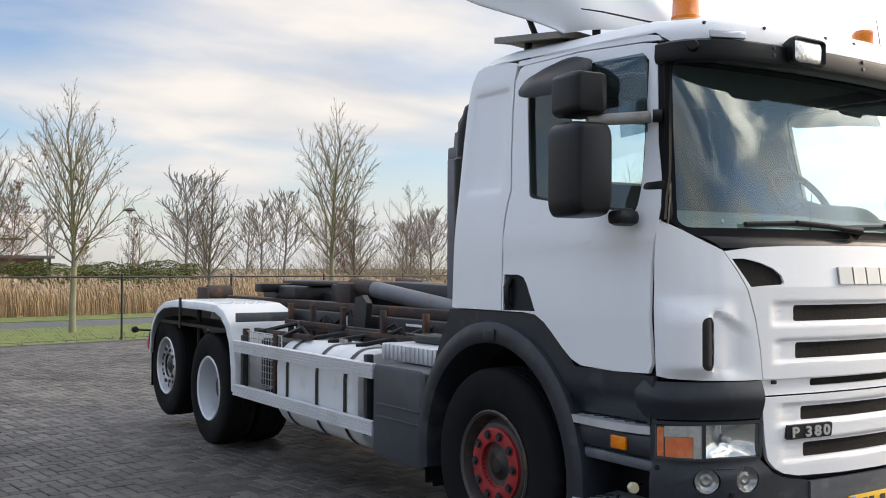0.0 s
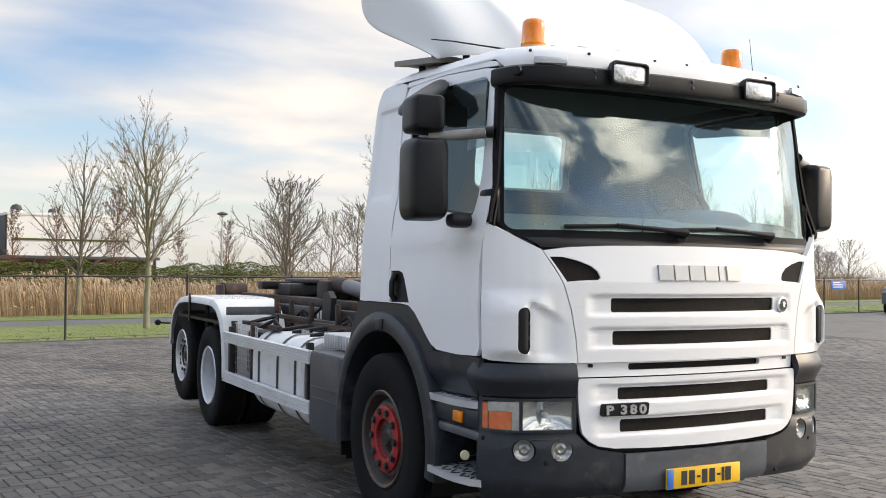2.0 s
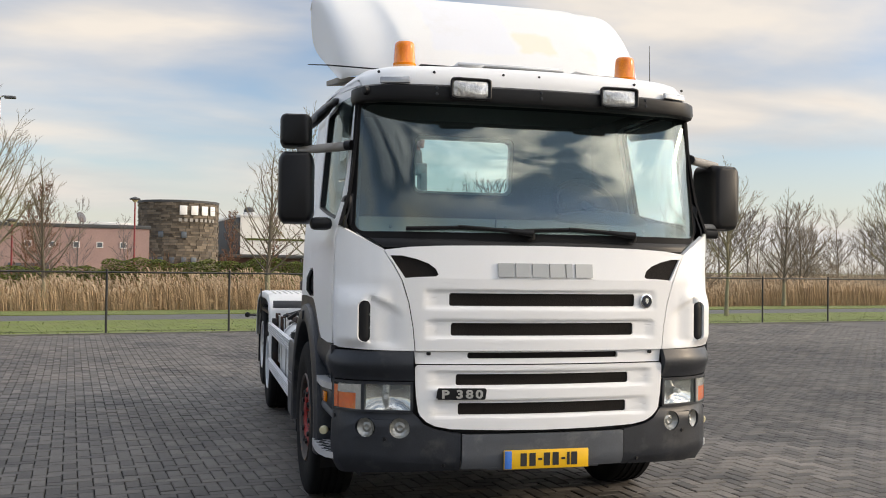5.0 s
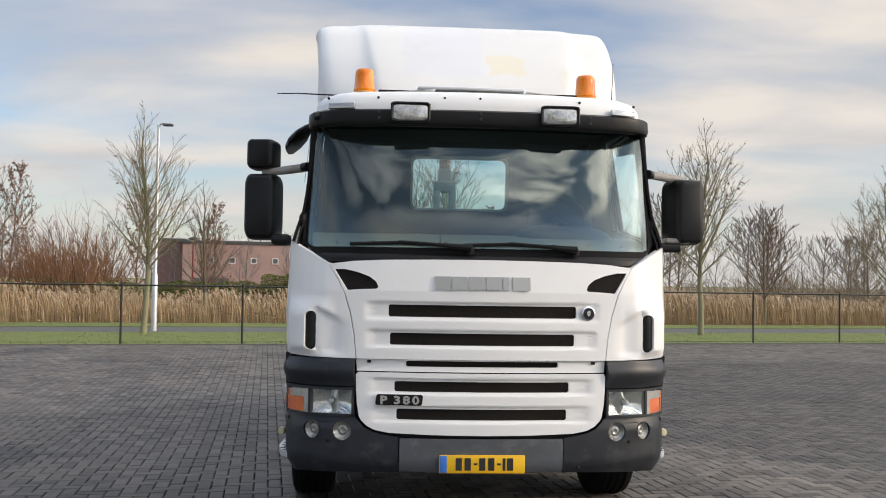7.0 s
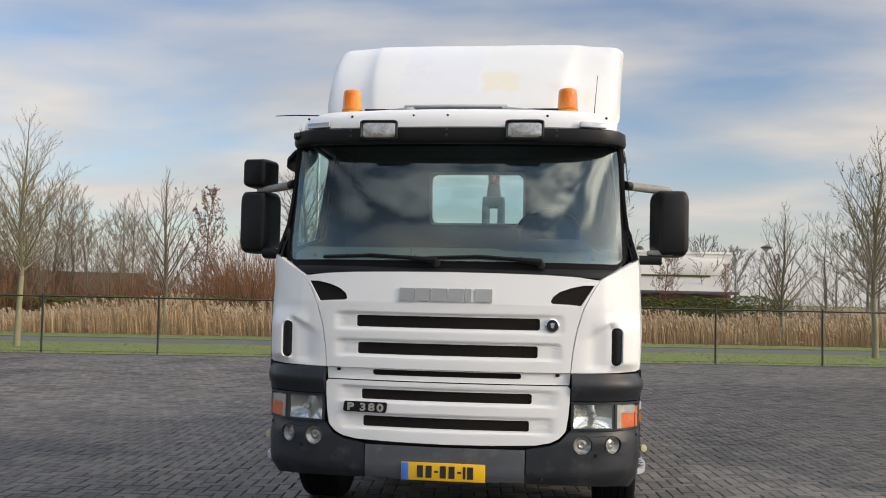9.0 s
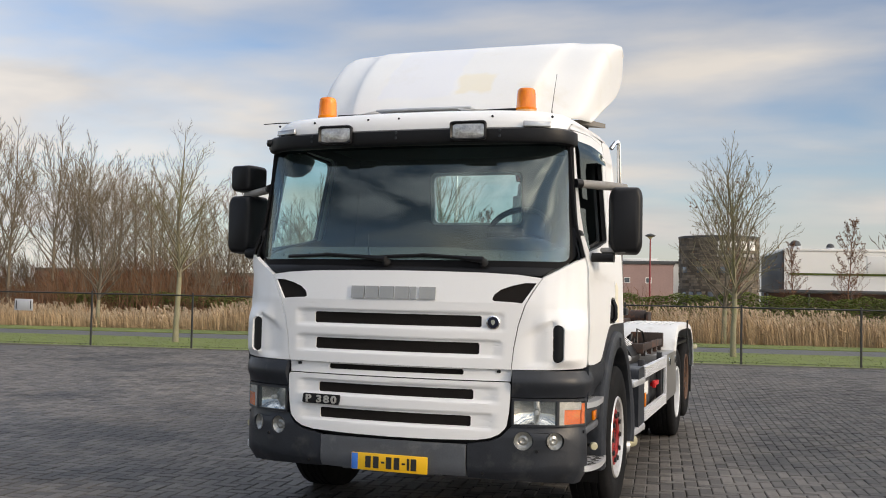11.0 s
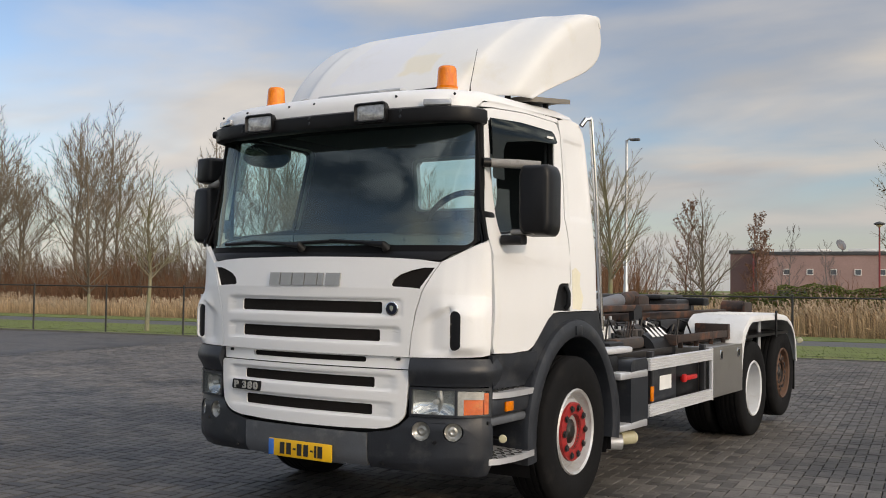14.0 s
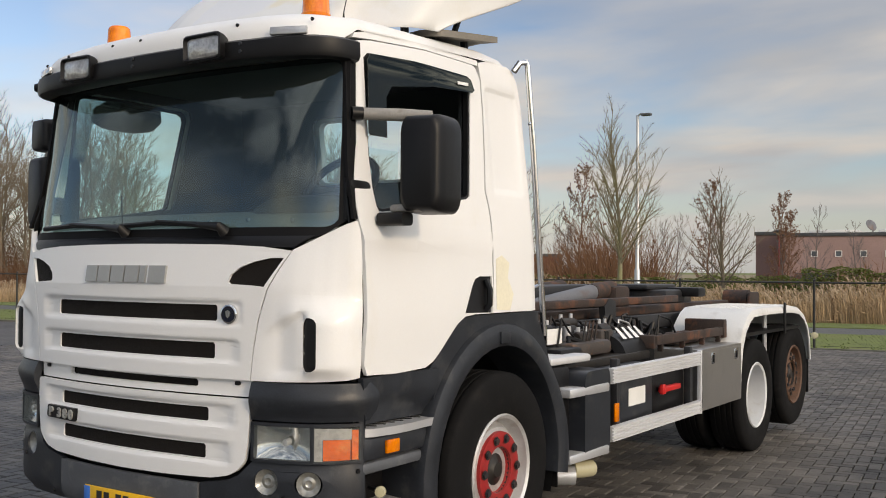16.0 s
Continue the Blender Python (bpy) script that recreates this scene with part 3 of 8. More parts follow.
        for c in cuts_v:
            bmesh.ops.bisect_plane(bm, geom=bm.verts[:] + bm.edges[:] + bm.faces[:], dist=1e-5, plane_co=(0, c, 0), plane_no=(0, 1, 0))
        bmesh.ops.join_triangles(bm, faces=bm.faces[:], angle_face_threshold=0.1, angle_shape_threshold=3.0)
        bmesh.ops.recalc_face_normals(bm, faces=bm.faces[:])
        bm.verts.index_update()
        n = len(bm.verts)
        uv = [(p.co.x, p.co.y) for p in bm.verts]
        front = [place(u, v, 0.0) for u, v in uv]
        faces = [[q.index for q in f.verts] for f in bm.faces]
        rim = []
        if back:
            rim = [(e.verts[0].index, e.verts[1].index) for e in bm.edges if len(e.link_faces) == 1]
            behind = [place(u, v, thick) for u, v in uv]
            faces += [[i + n for i in reversed(f)] for f in faces]
            faces += [(a, b, b + n, a + n) for a, b in rim]
            front = front + behind
        bm.free()
        return self.add(front, faces)

    def tube_ring(self, centre, big, small, m=None, n=28, k=8):
        vs, fs = [], []
        for i in range(n):
            a = 2 * math.pi * i / n
            for j in range(k):
                b = 2 * math.pi * j / k
                r = big + small * math.cos(b)
                vs.append((centre[0] + r * math.cos(a), centre[1] + r * math.sin(a), centre[2] + small * math.sin(b)))
                fs.append((i * k + j, ((i + 1) % n) * k + j, ((i + 1) % n) * k + (j + 1) % k, i * k + (j + 1) % k))
        return self.add(vs, fs, m)

    def put(self, name, mat, parent=None, label="", angle=38, loc=None):
        me_bm = bmesh.new()
        vs = [me_bm.verts.new(p) for p in self.v]
        for f in self.f:
            if len(set(f)) > 2:
                try:
                    me_bm.faces.new([vs[i] for i in f])
                except ValueError:
                    pass
        bmesh.ops.remove_doubles(me_bm, verts=me_bm.verts[:], dist=2e-5)
        bmesh.ops.recalc_face_normals(me_bm, faces=me_bm.faces[:])
        me = bpy.data.meshes.new(name)
        me_bm.to_mesh(me)
        me_bm.free()
        me.materials.append(mat)
        if angle:
            me.polygons.foreach_set("use_smooth", [True] * len(me.polygons))
            me.set_sharp_from_angle(angle=radians(angle))
        ob = new(name, me)
        if loc is not None:
            ob.matrix_basis = loc
        if parent is not None:
            ob.parent = parent
        if label:
            tagged(ob, label)
        return ob


def ease(table, s):
    """A smooth value from rows of (s, value)."""
    if s <= table[0][0]:
        return table[0][1]
    for (a, p), (b, q) in zip(table, table[1:]):
        if s <= b:
            return p + (q - p) * (s - a) / (b - a)
    return table[-1][1]


def rounded(u0, u1, v0, v1, r, n=5):
    """A rectangle with round corners, as (u, v) points."""
    r = min(r, (u1 - u0) / 2 - 1e-4, (v1 - v0) / 2 - 1e-4)
    pts = []
    for cu, cv, a in ((u1 - r, v1 - r, 0), (u0 + r, v1 - r, 90), (u0 + r, v0 + r, 180), (u1 - r, v0 + r, 270)):
        for i in range(n + 1):
            b = radians(a + 90 * i / n)
            pts.append((cu + r * math.cos(b), cv + r * math.sin(b)))
    return pts


def steps_between(a, b, d):
    n = max(1, int(math.ceil((b - a) / d)))
    return [a + (b - a) * i / n for i in range(n + 1)]


def smooth(a, b, t):
    t = max(0, min(1, (t - a) / (b - a)))
    return t * t * (3 - 2 * t)


# ---- ground, road, fence: laid out along the fence ----
FENCE_AT, FENCE_TURN = (-1.03, 18.0), 11.0
ALONG = pose(FENCE_AT[0], FENCE_AT[1], 0, 0, 0, FENCE_TURN)


def on_plan(u, v, z=0.0):
    """A place u metres along the fence and v metres beyond it."""
    return ALONG @ Vector((u, v, z))


def strip(name, u0, u1, v0, v1, z, mat, label, category, depth=0.12, nu=2, bend=None):
    s = Shape()
    rows = []
    for v in steps_between(v0, v1, (v1 - v0) / (6 if bend else 1)):
        rows.append([on_plan(u, v, z + (bend(v) if bend else 0)) for u in steps_between(u0, u1, (u1 - u0) / nu)])
    s.loft(rows, closed=False)
    low = [p - Vector((0, 0, depth)) for p in rows[0]]
    s.loft([low, rows[0]], closed=False)
    s.loft([rows[-1], [p - Vector((0, 0, depth)) for p in rows[-1]]], closed=False)
    return tagged(s.put(name, mat), label, category, kind="structure")


ground = Shape().loft([[(x, y, -0.16) for x in (-900, 900)] for y in (-900, 900)], closed=False)
tagged(ground.put("ground", GRASS), "flat green field under the yard and the verge", "ground", kind="structure")
strip("yard_base", -60, 90, -60, -0.12, -0.10, JOINT, "dark sandy bed under the yard's paving", "ground")
strip("kerb", -60, 90, -0.12, 0.0, 0.02, KERB, "low weathered concrete edging between paving and grass", "kerb", depth=0.2)
strip("verge_near", -70, 100, 0.0, 5.2, 0.015, GRASS, "mown green winter grass verge along the fence", "grass", nu=4)
strip("road", -120, 160, 5.2, 8.2, 0.0, ASPHALT, "narrow grey asphalt road behind the fence", "road", nu=4)
strip("field", -400, 500, 18.7, 420, -0.06, FIELD, "flat brown winter field beyond the hedge", "field", nu=2)
strip("verge_far", -120, 160, 8.2, 10.6, 0.02, GRASS, "narrow grass verge beyond the road", "grass", nu=4)


def fence():
    group = "fence posts"
    spacing = 2.72
    fence_ob = thing("fence", "black chain-link fence with thin round posts along the yard", "fence", on_plan(0, 0), kind="")
    back = Matrix.Translation(-Vector(on_plan(0, 0)))
    post = Shape().tube([(0, 0, -0.1), (0, 0, 1.42)], 0.026, 8)
    post.tube([(0, 0, 1.42), (0, 0, 1.43)], [0.03, 0.012], 8)
    first = None
    for i in range(-19, 22):
        p = on_plan(i * spacing, 0)
        if first is None:
            first = post.put("post", FENCE, fence_ob, loc=back @ Matrix.Translation(p))
        else:
            q = new("post", first.data)
            q.parent = fence_ob
            q.matrix_basis = back @ Matrix.Translation(p)
    a, b = -19 * spacing, 21 * spacing
    rail = Shape().tube([on_plan(a, 0, 1.36), on_plan(b, 0, 1.36)], 0.019, 8)
    rail.put("top_rail", FENCE, fence_ob, loc=back)
    wire = Shape().tube([on_plan(a, 0, 0.06), on_plan(b, 0, 0.06)], 0.004, 5)
    wire.put("tension_wire", FENCE, fence_ob, loc=back)
    net_v, net_f = [], []
    u = a
    r = 0.0011
    while u < b - 1.3:
        for e in (0, 1):
            p, q = on_plan(u + (1.28 if e else 0), 0.012 + 0.004 * e, 0.06), on_plan(u + (0 if e else 1.28), 0.012 + 0.004 * e, 1.34)
            k = len(net_v)
            side = Vector((0.7, 0, 0.7)) * r
            net_v += [p - side, p + side, q + side, q - side]
            net_f.append((k, k + 1, k + 2, k + 3))
        u += 0.075
    tagged(finish("wire_netting", net_v, net_f, FENCE, fence_ob, "diamond wire netting", 0, back), kind="stuff")


fence()


# ---- trees ----
def tree_mesh(seed, height, width, fork, trunk_r, laterals=26, subs=6, twigs=4, twig=0.006, rise=0.9, skirt=1.0, sides=5, egg=False):
    """A bare tree as (trunk shape, crown shape): a leader with rising side branches; fork: where the crown starts, width: of the crown, both as parts of the height."""
    rng = random.Random(seed)
    trunk, crown = Shape(), Shape()
    steps = 9
    line = [Vector((0, 0, -0.1))]
    off = Vector((0, 0, 0))
    for i in range(1, steps + 1):
        off = off + Vector((rng.uniform(-1, 1), rng.uniform(-1, 1), 0)) * height * 0.006 * (1 + i * 0.3)
        line.append(Vector((off.x, off.y, height * i / steps)))

    def on_line(t):
        f = max(0, min(steps - 1e-4, t * steps))
        i = int(f)
        return line[i].lerp(line[i + 1], f - i)

    def girth(t):
        return trunk_r * (1.2 - 0.35 * t if t < 0.06 else max(0.06, (1 - t) ** 0.9 * (1.0 if t > fork else 1.05)))
    cut = [i * fork / 4 for i in range(5)]
    trunk.tube([on_line(t) for t in cut], [girth(t) for t in cut], 10, caps=False)
    cut = [fork + ((0.96 if egg else 1) - fork) * i / 8 for i in range(9)]
    crown.tube([on_line(t) for t in cut], [max(twig, girth(t)) for t in cut], 7, caps=False)

    def branch(start, way, length, radius, level):
        n = (6, 4, 3)[level]
        p, d = start.copy(), way.normalized()
        pts, rs = [p.copy()], [radius]
        for i in range(n):
            d = (d + Vector((rng.uniform(-1, 1), rng.uniform(-1, 1), rng.uniform(-0.5, 1.0) + 0.35 * rise)) * (0.06, 0.09, 0.13)[level]).normalized()
            p = p + d * length / n
            pts.append(p.copy())
            rs.append(max(twig * (0.9, 0.7, 0.5)[level], radius * (1 - 0.8 * (i + 1) / n)))
        crown.tube(pts, rs, (sides, 4, 3)[level], caps=False)
        if level == 2:
            return
        for k in range((subs, twigs)[level]):
            f = 0.18 + 0.8 * (k + rng.random()) / (subs, twigs)[level]
            i = min(n - 1, int(f * n))
            base = pts[i].lerp(pts[i + 1], f * n - i)
            dd = (pts[i + 1] - pts[i]).normalized()
            side = Matrix.Rotation(rng.uniform(0, 6.283), 3, dd) @ dd.orthogonal().normalized()
            nd = dd * 0.75 + side * rng.uniform(0.45, 0.85) + Vector((0, 0, (0.14 if egg else 0.25) * rise))
            branch(base, nd, length * rng.uniform(0.32, 0.55) * (1.05 - 0.5 * f) * (0.9 if egg else 1), max(twig, rs[i] * 0.6), level + 1)
    for k in range(laterals):
        t = (k + rng.random()) / laterals
        s_ = fork + (0.94 - fork) * t ** 1.15
        a = k * 2.4 + rng.uniform(-0.5, 0.5)
        reach = height * width * 0.5 * (skirt * (1 - t) ** 0.75 + 0.25) * rng.uniform(0.8, 1.15)
        lift = 0.55 + 0.75 * t + rng.uniform(-0.2, 0.25)
        nd = Vector((math.cos(a), math.sin(a), lift * rise))
        length = reach * math.sqrt(1 + (lift * rise) ** 2) * 0.95
        length = min(length, (height * 1.02 - on_line(s_).z) / max(0.35, nd.normalized().z + 0.1))
        if egg:
            # long limbs that leave the trunk low and sweep up to an egg-shaped outline
            s_ = fork + (0.64 - fork) * t ** 1.3
            lift = 0.85 + 1.3 * t + rng.uniform(-0.3, 0.5)
            nd = Vector((math.cos(a), math.sin(a), lift * rise))
            up, length = nd.normalized(), 0.3
            while length < height * 0.6:
                h = (on_line(s_).z + up.z * length * 1.06) / height
                wide = width * 0.5 * height * math.sin(math.pi * min(1, max(0.05, (h - fork * 0.6) / (1.02 - fork * 0.6))) ** 0.72) ** 0.8 if h < 1.0 else 0
                if math.hypot(up.x, up.y) * length > wide:
                    break
                length += 0.1
            length *= rng.uniform(0.8, 1.03)
        branch(on_line(s_), nd, length, max(twig * 1.3, girth(s_) * rng.uniform(0.38, 0.55)), 0)
    # short shoots up the leader
    for k in range(16 if egg else 0):
        s_ = 0.58 + 0.37 * (k + rng.random()) / 16
        a = k * 2.4 + rng.uniform(-0.5, 0.5)
        branch(on_line(s_), Vector((math.cos(a), math.sin(a), rng.uniform(1.1, 2.2))), height * (0.05 + 0.34 * (1 - s_)) * rng.uniform(0.8, 1.2), max(twig, girth(s_) * 0.45), 1)
    return trunk, crown


def tree(seed, label, category="tree", mat=None, leaves=0, name="tree", group="", **shape):
    trunk, crown = tree_mesh(seed, **shape)
    t = thing(name, label, category, group=group)
    finish("trunk", trunk.v, trunk.f, BARK, t)
    finish("crown", crown.v, crown.f, mat or TWIG, t)
    if leaves:
        rng = random.Random(seed + 5)
        vs, fs = [], []
        for i in range(leaves):
            p = rng.choice(crown.v) + Vector([rng.uniform(-0.06, 0.06) for _ in range(3)])
            q = Matrix.Rotation(rng.uniform(0, 6), 3, Vector((rng.uniform(-1, 1), rng.uniform(-1, 1), 0.3)).normalized())
            r = rng.uniform(0.03, 0.06)
            k = len(vs)
            vs += [p + q @ Vector(c) * r for c in ((-1, 0, 0), (0, 0.55, 0.2), (1, 0, 0), (0, -0.55, 0.1))]
            fs.append((k, k + 1, k + 2, k + 3))
        tagged(finish("withered_foliage", vs, fs, DEAD_LEAF, t, "withered leaves still hanging", 0), kind="stuff")
    return t


def plant(source, x, y, turn, size=1.0, first=False, tall=1.0):
    m = pose(x, y, 0, 0, 0, turn) @ Matrix.Diagonal((size, size, size * tall, 1))
    if first:
        source.matrix_basis = m
        return source
    return copy_thing(source, m)


near_kind = dict(egg=True, trunk_r=0.085, laterals=24, subs=9, twigs=6, twig=0.0055, mat=TWIG_PALE)
tree_a = tree(11, "bare roadside tree with pale trunk and rising twigs", leaves=150, group="roadside trees", height=6.5, width=0.56, fork=0.26, **near_kind)
tree_b = tree(23, "bare roadside tree with greenish bark on the verge", leaves=40, group="roadside trees", height=6.5, width=0.52, fork=0.28, rise=0.95, **near_kind)
tree_d = tree(29, "bare roadside tree with dense low skirt of twigs", leaves=10, group="roadside trees", height=6.5, width=0.5, fork=0.29, rise=0.8, skirt=1.15, **near_kind)
tree_c = tree(37, "bare tree beyond the road before the reeds", leaves=30, group="roadside trees", height=6.0, width=0.6, fork=0.2, egg=True, trunk_r=0.09, laterals=20, subs=6, twigs=4, twig=0.006)
plant(tree_a, 1.35, 21.6, 40, 0.93, True)
plant(tree_b, -6.85, 21.3, 0, 0.95, True)
plant(tree_a, 9.5, 23.9, 190, 1.12)
plant(tree_d, -13.7, 18.2, 120, 0.98, True)
plant(tree_b, 22.4, 24.6, 60, 0.9)
plant(tree_a, 16.2, 25.2, 300, 0.92)
plant(tree_d, -19.6, 15.8, 95, 0.85)
plant(tree_b, -27.0, 14.6, 220, 0.9)
plant(tree_b, 30.0, 27.0, 10, 1.0)
plant(tree_c, 0.75, 29.6, 10, 1.0, True)
plant(tree_c, -6.5, 29.2, 200, 0.85)
plant(tree_c, -13.5, 27.2, 300, 1.0)
plant(tree_c, 8.4, 31.4, 60, 0.9)
plant(tree_c, 15.2, 32.8, 150, 0.85)
plant(tree_c, -22.0, 25.5, 20, 0.85)
plant(tree_c, -31.0, 22.6, 250, 0.8)
plant(tree_c, 24.0, 33.5, 350, 0.9)
plant(tree_c, 33.0, 32.0, 80, 1.0)

# narrow trees that keep their brown leaves
beech = tree(51, "slim tree keeping its withered red-brown leaves", mat=TWIG_RED, leaves=1300, name="beech_tree", group="slim brown trees",
             height=5.2, width=0.36, fork=0.08, trunk_r=0.05, laterals=34, subs=5, twigs=3, twig=0.009, rise=1.3)
plant(beech, 6.9, 59.5, 0, 1.25, True)
for x, y, a, s in ((-13.0, 47.0, 30, 0.95), (-8.5, 44.0, 80, 0.8), (3.6, 60.0, 110, 0.8), (13.5, 58.0, 10, 0.7), (-10.5, 53.0, 50, 0.75), (10.3, 57.0, 77, 0.6),
                   (-17.0, 40.0, 5, 1.0), (19.0, 41.0, 140, 0.7), (0.5, 52.0, 64, 0.7)):
    plant(beech, x, y, a, s)


def woods(name, seed, spots, mat, label, kinds=3, **shape):
    """Far trees, joined."""
    rng = random.Random(seed)
    forms = [tree_mesh(seed + k, **shape) for k in range(kinds)]
    out = Shape()
    for x, y, size in spots:
        trunk, crown = rng.choice(forms)
        m = pose(x, y, -0.1, 0, 0, rng.uniform(0, 360)) @ Matrix.Diagonal((size, size, size * rng.uniform(0.85, 1.15), 1))
        out.add(trunk.v, trunk.f, m).add(crown.v, crown.f, m)
    return tagged(finish(name, out.v, out.f, mat), label, "trees", kind="stuff")


wood_kind = dict(height=8.0, width=0.62, fork=0.2, trunk_r=0.13, laterals=18, subs=6, twigs=4, twig=0.015, sides=4, rise=1.0)
rng = random.Random(4)
big_wood = []
for u0, u1, n, low, high in ((-27, -21.8, 8, 1.0, 1.12), (-22, -13, 9, 0.74, 0.9), (-48, -35.5, 13, 1.2, 1.42), (-60, -12, 15, 0.42, 0.7)):
    for k in range(n):
        u = u0 + (u1 - u0) * (k + rng.uniform(0.1, 0.9)) / n
        big_wood.append((*on_plan(u, 16.5 + rng.uniform(0, 6)).xy, rng.uniform(low, high)))
woods("woodland", 71, big_wood, TWIG_BROWN, "tall bare wood of grey-brown trees beyond the road", **dict(wood_kind, egg=True, twig=0.009, laterals=17, subs=8, twigs=7, fork=0.26, rise=1.0, width=0.66, trunk_r=0.075))


def thicket(name, seed, u0, u1, v0, v1, count, low, high, label, mat=None, side_twigs=6, girth=(0.018, 0.040)):
    """Bare brushwood: upright whips with short side twigs."""
    rng = random.Random(seed)
    v, f = [], []
    for i in range(count):
        u, w = rng.uniform(u0, u1), rng.random()
        p = on_plan(u, v0 + (v1 - v0) * w, -0.1)
        h = rng.uniform(low, high) * (0.85 + 0.2 * math.sin(u * 0.5 + seed) + 0.15 * math.sin(u * 1.3)) * (0.7 + 0.4 * w)
        lean = Vector((rng.gauss(0, 0.32), rng.gauss(0, 0.25), 1)).normalized()
        tip = p + lean * h
        r = rng.uniform(*girth)
        side = Vector((0.98, 0.19, 0)) * r
        k = len(v)
        v += [p - side, p + side, tip]
        f.append((k, k + 1, k + 2))
        for j in range(side_twigs):
            q = p.lerp(tip, rng.uniform(0.25, 0.95))
            way = (lean + Vector((rng.uniform(-1, 1), rng.uniform(-0.6, 0.6), rng.uniform(-0.1, 0.4)))).normalized() * h * rng.uniform(0.12, 0.3)
            k = len(v)
            up = Vector((0.3, 0.05, 0.5)) * min(r, 0.02)
            v += [q - up, q + up, q + way]
            f.append((k, k + 1, k + 2))
    tagged(finish(name, v, f, mat or STICK, None, "", 0), label, "brush", kind="stuff")


thicket("undergrowth", 81, -62, -7, 14.6, 22, 13000, 1.5, 3.9, "dense reddish brushwood under the tall wood")
thicket("brushwood", 83, 16, 75, 14.4, 22, 11000, 1.1, 2.7, "brown bare brushwood behind the road", TWIG_BROWN)
thicket("low_brush", 89, -9, 3, 14.9, 19, 1900, 0.9, 1.9, "low russet brushwood behind the reeds")
thicket("saplings", 87, -60, -13, 16, 25, 1300, 2.6, 5.2, "tall thin bare saplings between the trees", TWIG_BROWN, 30, (0.02, 0.045))
mid_wood = [(-19 + 1.25 * i + rng.uniform(-0.8, 0.8), 37 + rng.uniform(-2, 7), rng.uniform(0.38, 0.62)) for i in range(13)]
woods("birch_thicket", 91, mid_wood, TWIG_GREY, "thin grey saplings behind the hedge", **dict(wood_kind, width=0.34, rise=1.4, twig=0.010, trunk_r=0.08))
far_wood = [(14 + 6.5 * i + rng.uniform(-2, 2), 95 + 2.0 * i + rng.uniform(-10, 10), rng.uniform(0.85, 1.3)) for i in range(26)]
woods("far_trees", 95, far_wood, TWIG_GREY, "row of distant bare trees in haze", **dict(wood_kind, twig=0.032, width=0.85, laterals=20, fork=0.22, twigs=3))
bush_right = [(10 + 2.6 * i + rng.uniform(-1, 1), 44 + 0.5 * i + rng.uniform(-2, 5), rng.uniform(0.4, 0.75)) for i in range(14)]
woods("bare_shrubs", 99, bush_right, TWIG, "bare brown shrubs behind the reeds", **dict(wood_kind, width=0.7, fork=0.05, twig=0.010, trunk_r=0.09))


scrub = [(*on_plan(21 + 1.1 * i + rng.uniform(-0.8, 0.8), 13.5 + rng.uniform(0, 10)).xy, rng.uniform(0.3, 0.62)) for i in range(0, 44, 4)]
woods("scrub", 103, scrub, TWIG_BROWN, "brown bare scrub and young trees along the road", **dict(wood_kind, width=0.8, fork=0.06, twig=0.022, laterals=24))


# ---- reeds, hedge, grass ----
def reeds():
    rng = random.Random(8)
    v, f, pv, pf = [], [], [], []
    for i in range(56000):
        u = rng.uniform(-62, 78)
        w = rng.random() ** 0.8
        p = on_plan(u, 10.6 + 4.2 * w, -0.1)
        h = rng.uniform(0.8, 1.32) * (1 + 0.10 * math.sin(u * 0.45) + 0.08 * math.sin(u * 1.7)) * (0.86 + 0.2 * w) * (0.70 + 0.30 * smooth(-17, -12, u))
        bend = Vector((rng.uniform(-0.5, 0.14), rng.uniform(-0.12, 0.12), 0)) * h * 0.6
        side = Vector((math.cos(i), math.sin(i), 0)) * rng.uniform(0.005, 0.012)
        mid = p + bend * 0.38 + Vector((0, 0, h * 0.6))
        top = p + bend + Vector((0, 0, h))
        k = len(v)
        v += [p - side, p + side, mid + side, mid - side, top]
        f += [(k, k + 1, k + 2, k + 3), (k + 3, k + 2, k + 4)]
        if i % 4 == 0:
            s2 = Vector((0.9, 0.3, 0)) * rng.uniform(0.018, 0.035)
            drop = bend.normalized() * 0.16 + Vector((0, 0, 0.03))
            k = len(pv)
            pv += [top - Vector((0, 0, 0.16)), top - s2 + drop * 0.3, top + drop, top + s2 + drop * 0.3]
            pf.append((k, k + 1, k + 2, k + 3))
        elif i % 2 == 0 or i % 3 == 0:
            k = len(v)
            base = p.lerp(mid, rng.uniform(0.15, 1.0))
            way = Vector((rng.uniform(-1, 0.5), rng.uniform(-0.8, 0.5), rng.uniform(-0.1, 0.7))) * 0.34
            v += [base, base + way * 0.5 + Vector((0, 0, 0.02)), base + way, base + way * 0.5 - Vector((0, 0, 0.014))]
            f.append((k, k + 1, k + 2, k + 3))
    tagged(finish("reed_bed", v, f, REED, None, "", 0), "dense dry golden reeds along the ditch", "reeds", kind="stuff")
    tagged(finish("reed_plumes", pv, pf, PLUME, None, "", 0), "pale feathery plumes on top of the reeds", "reeds", kind="stuff")


reeds()


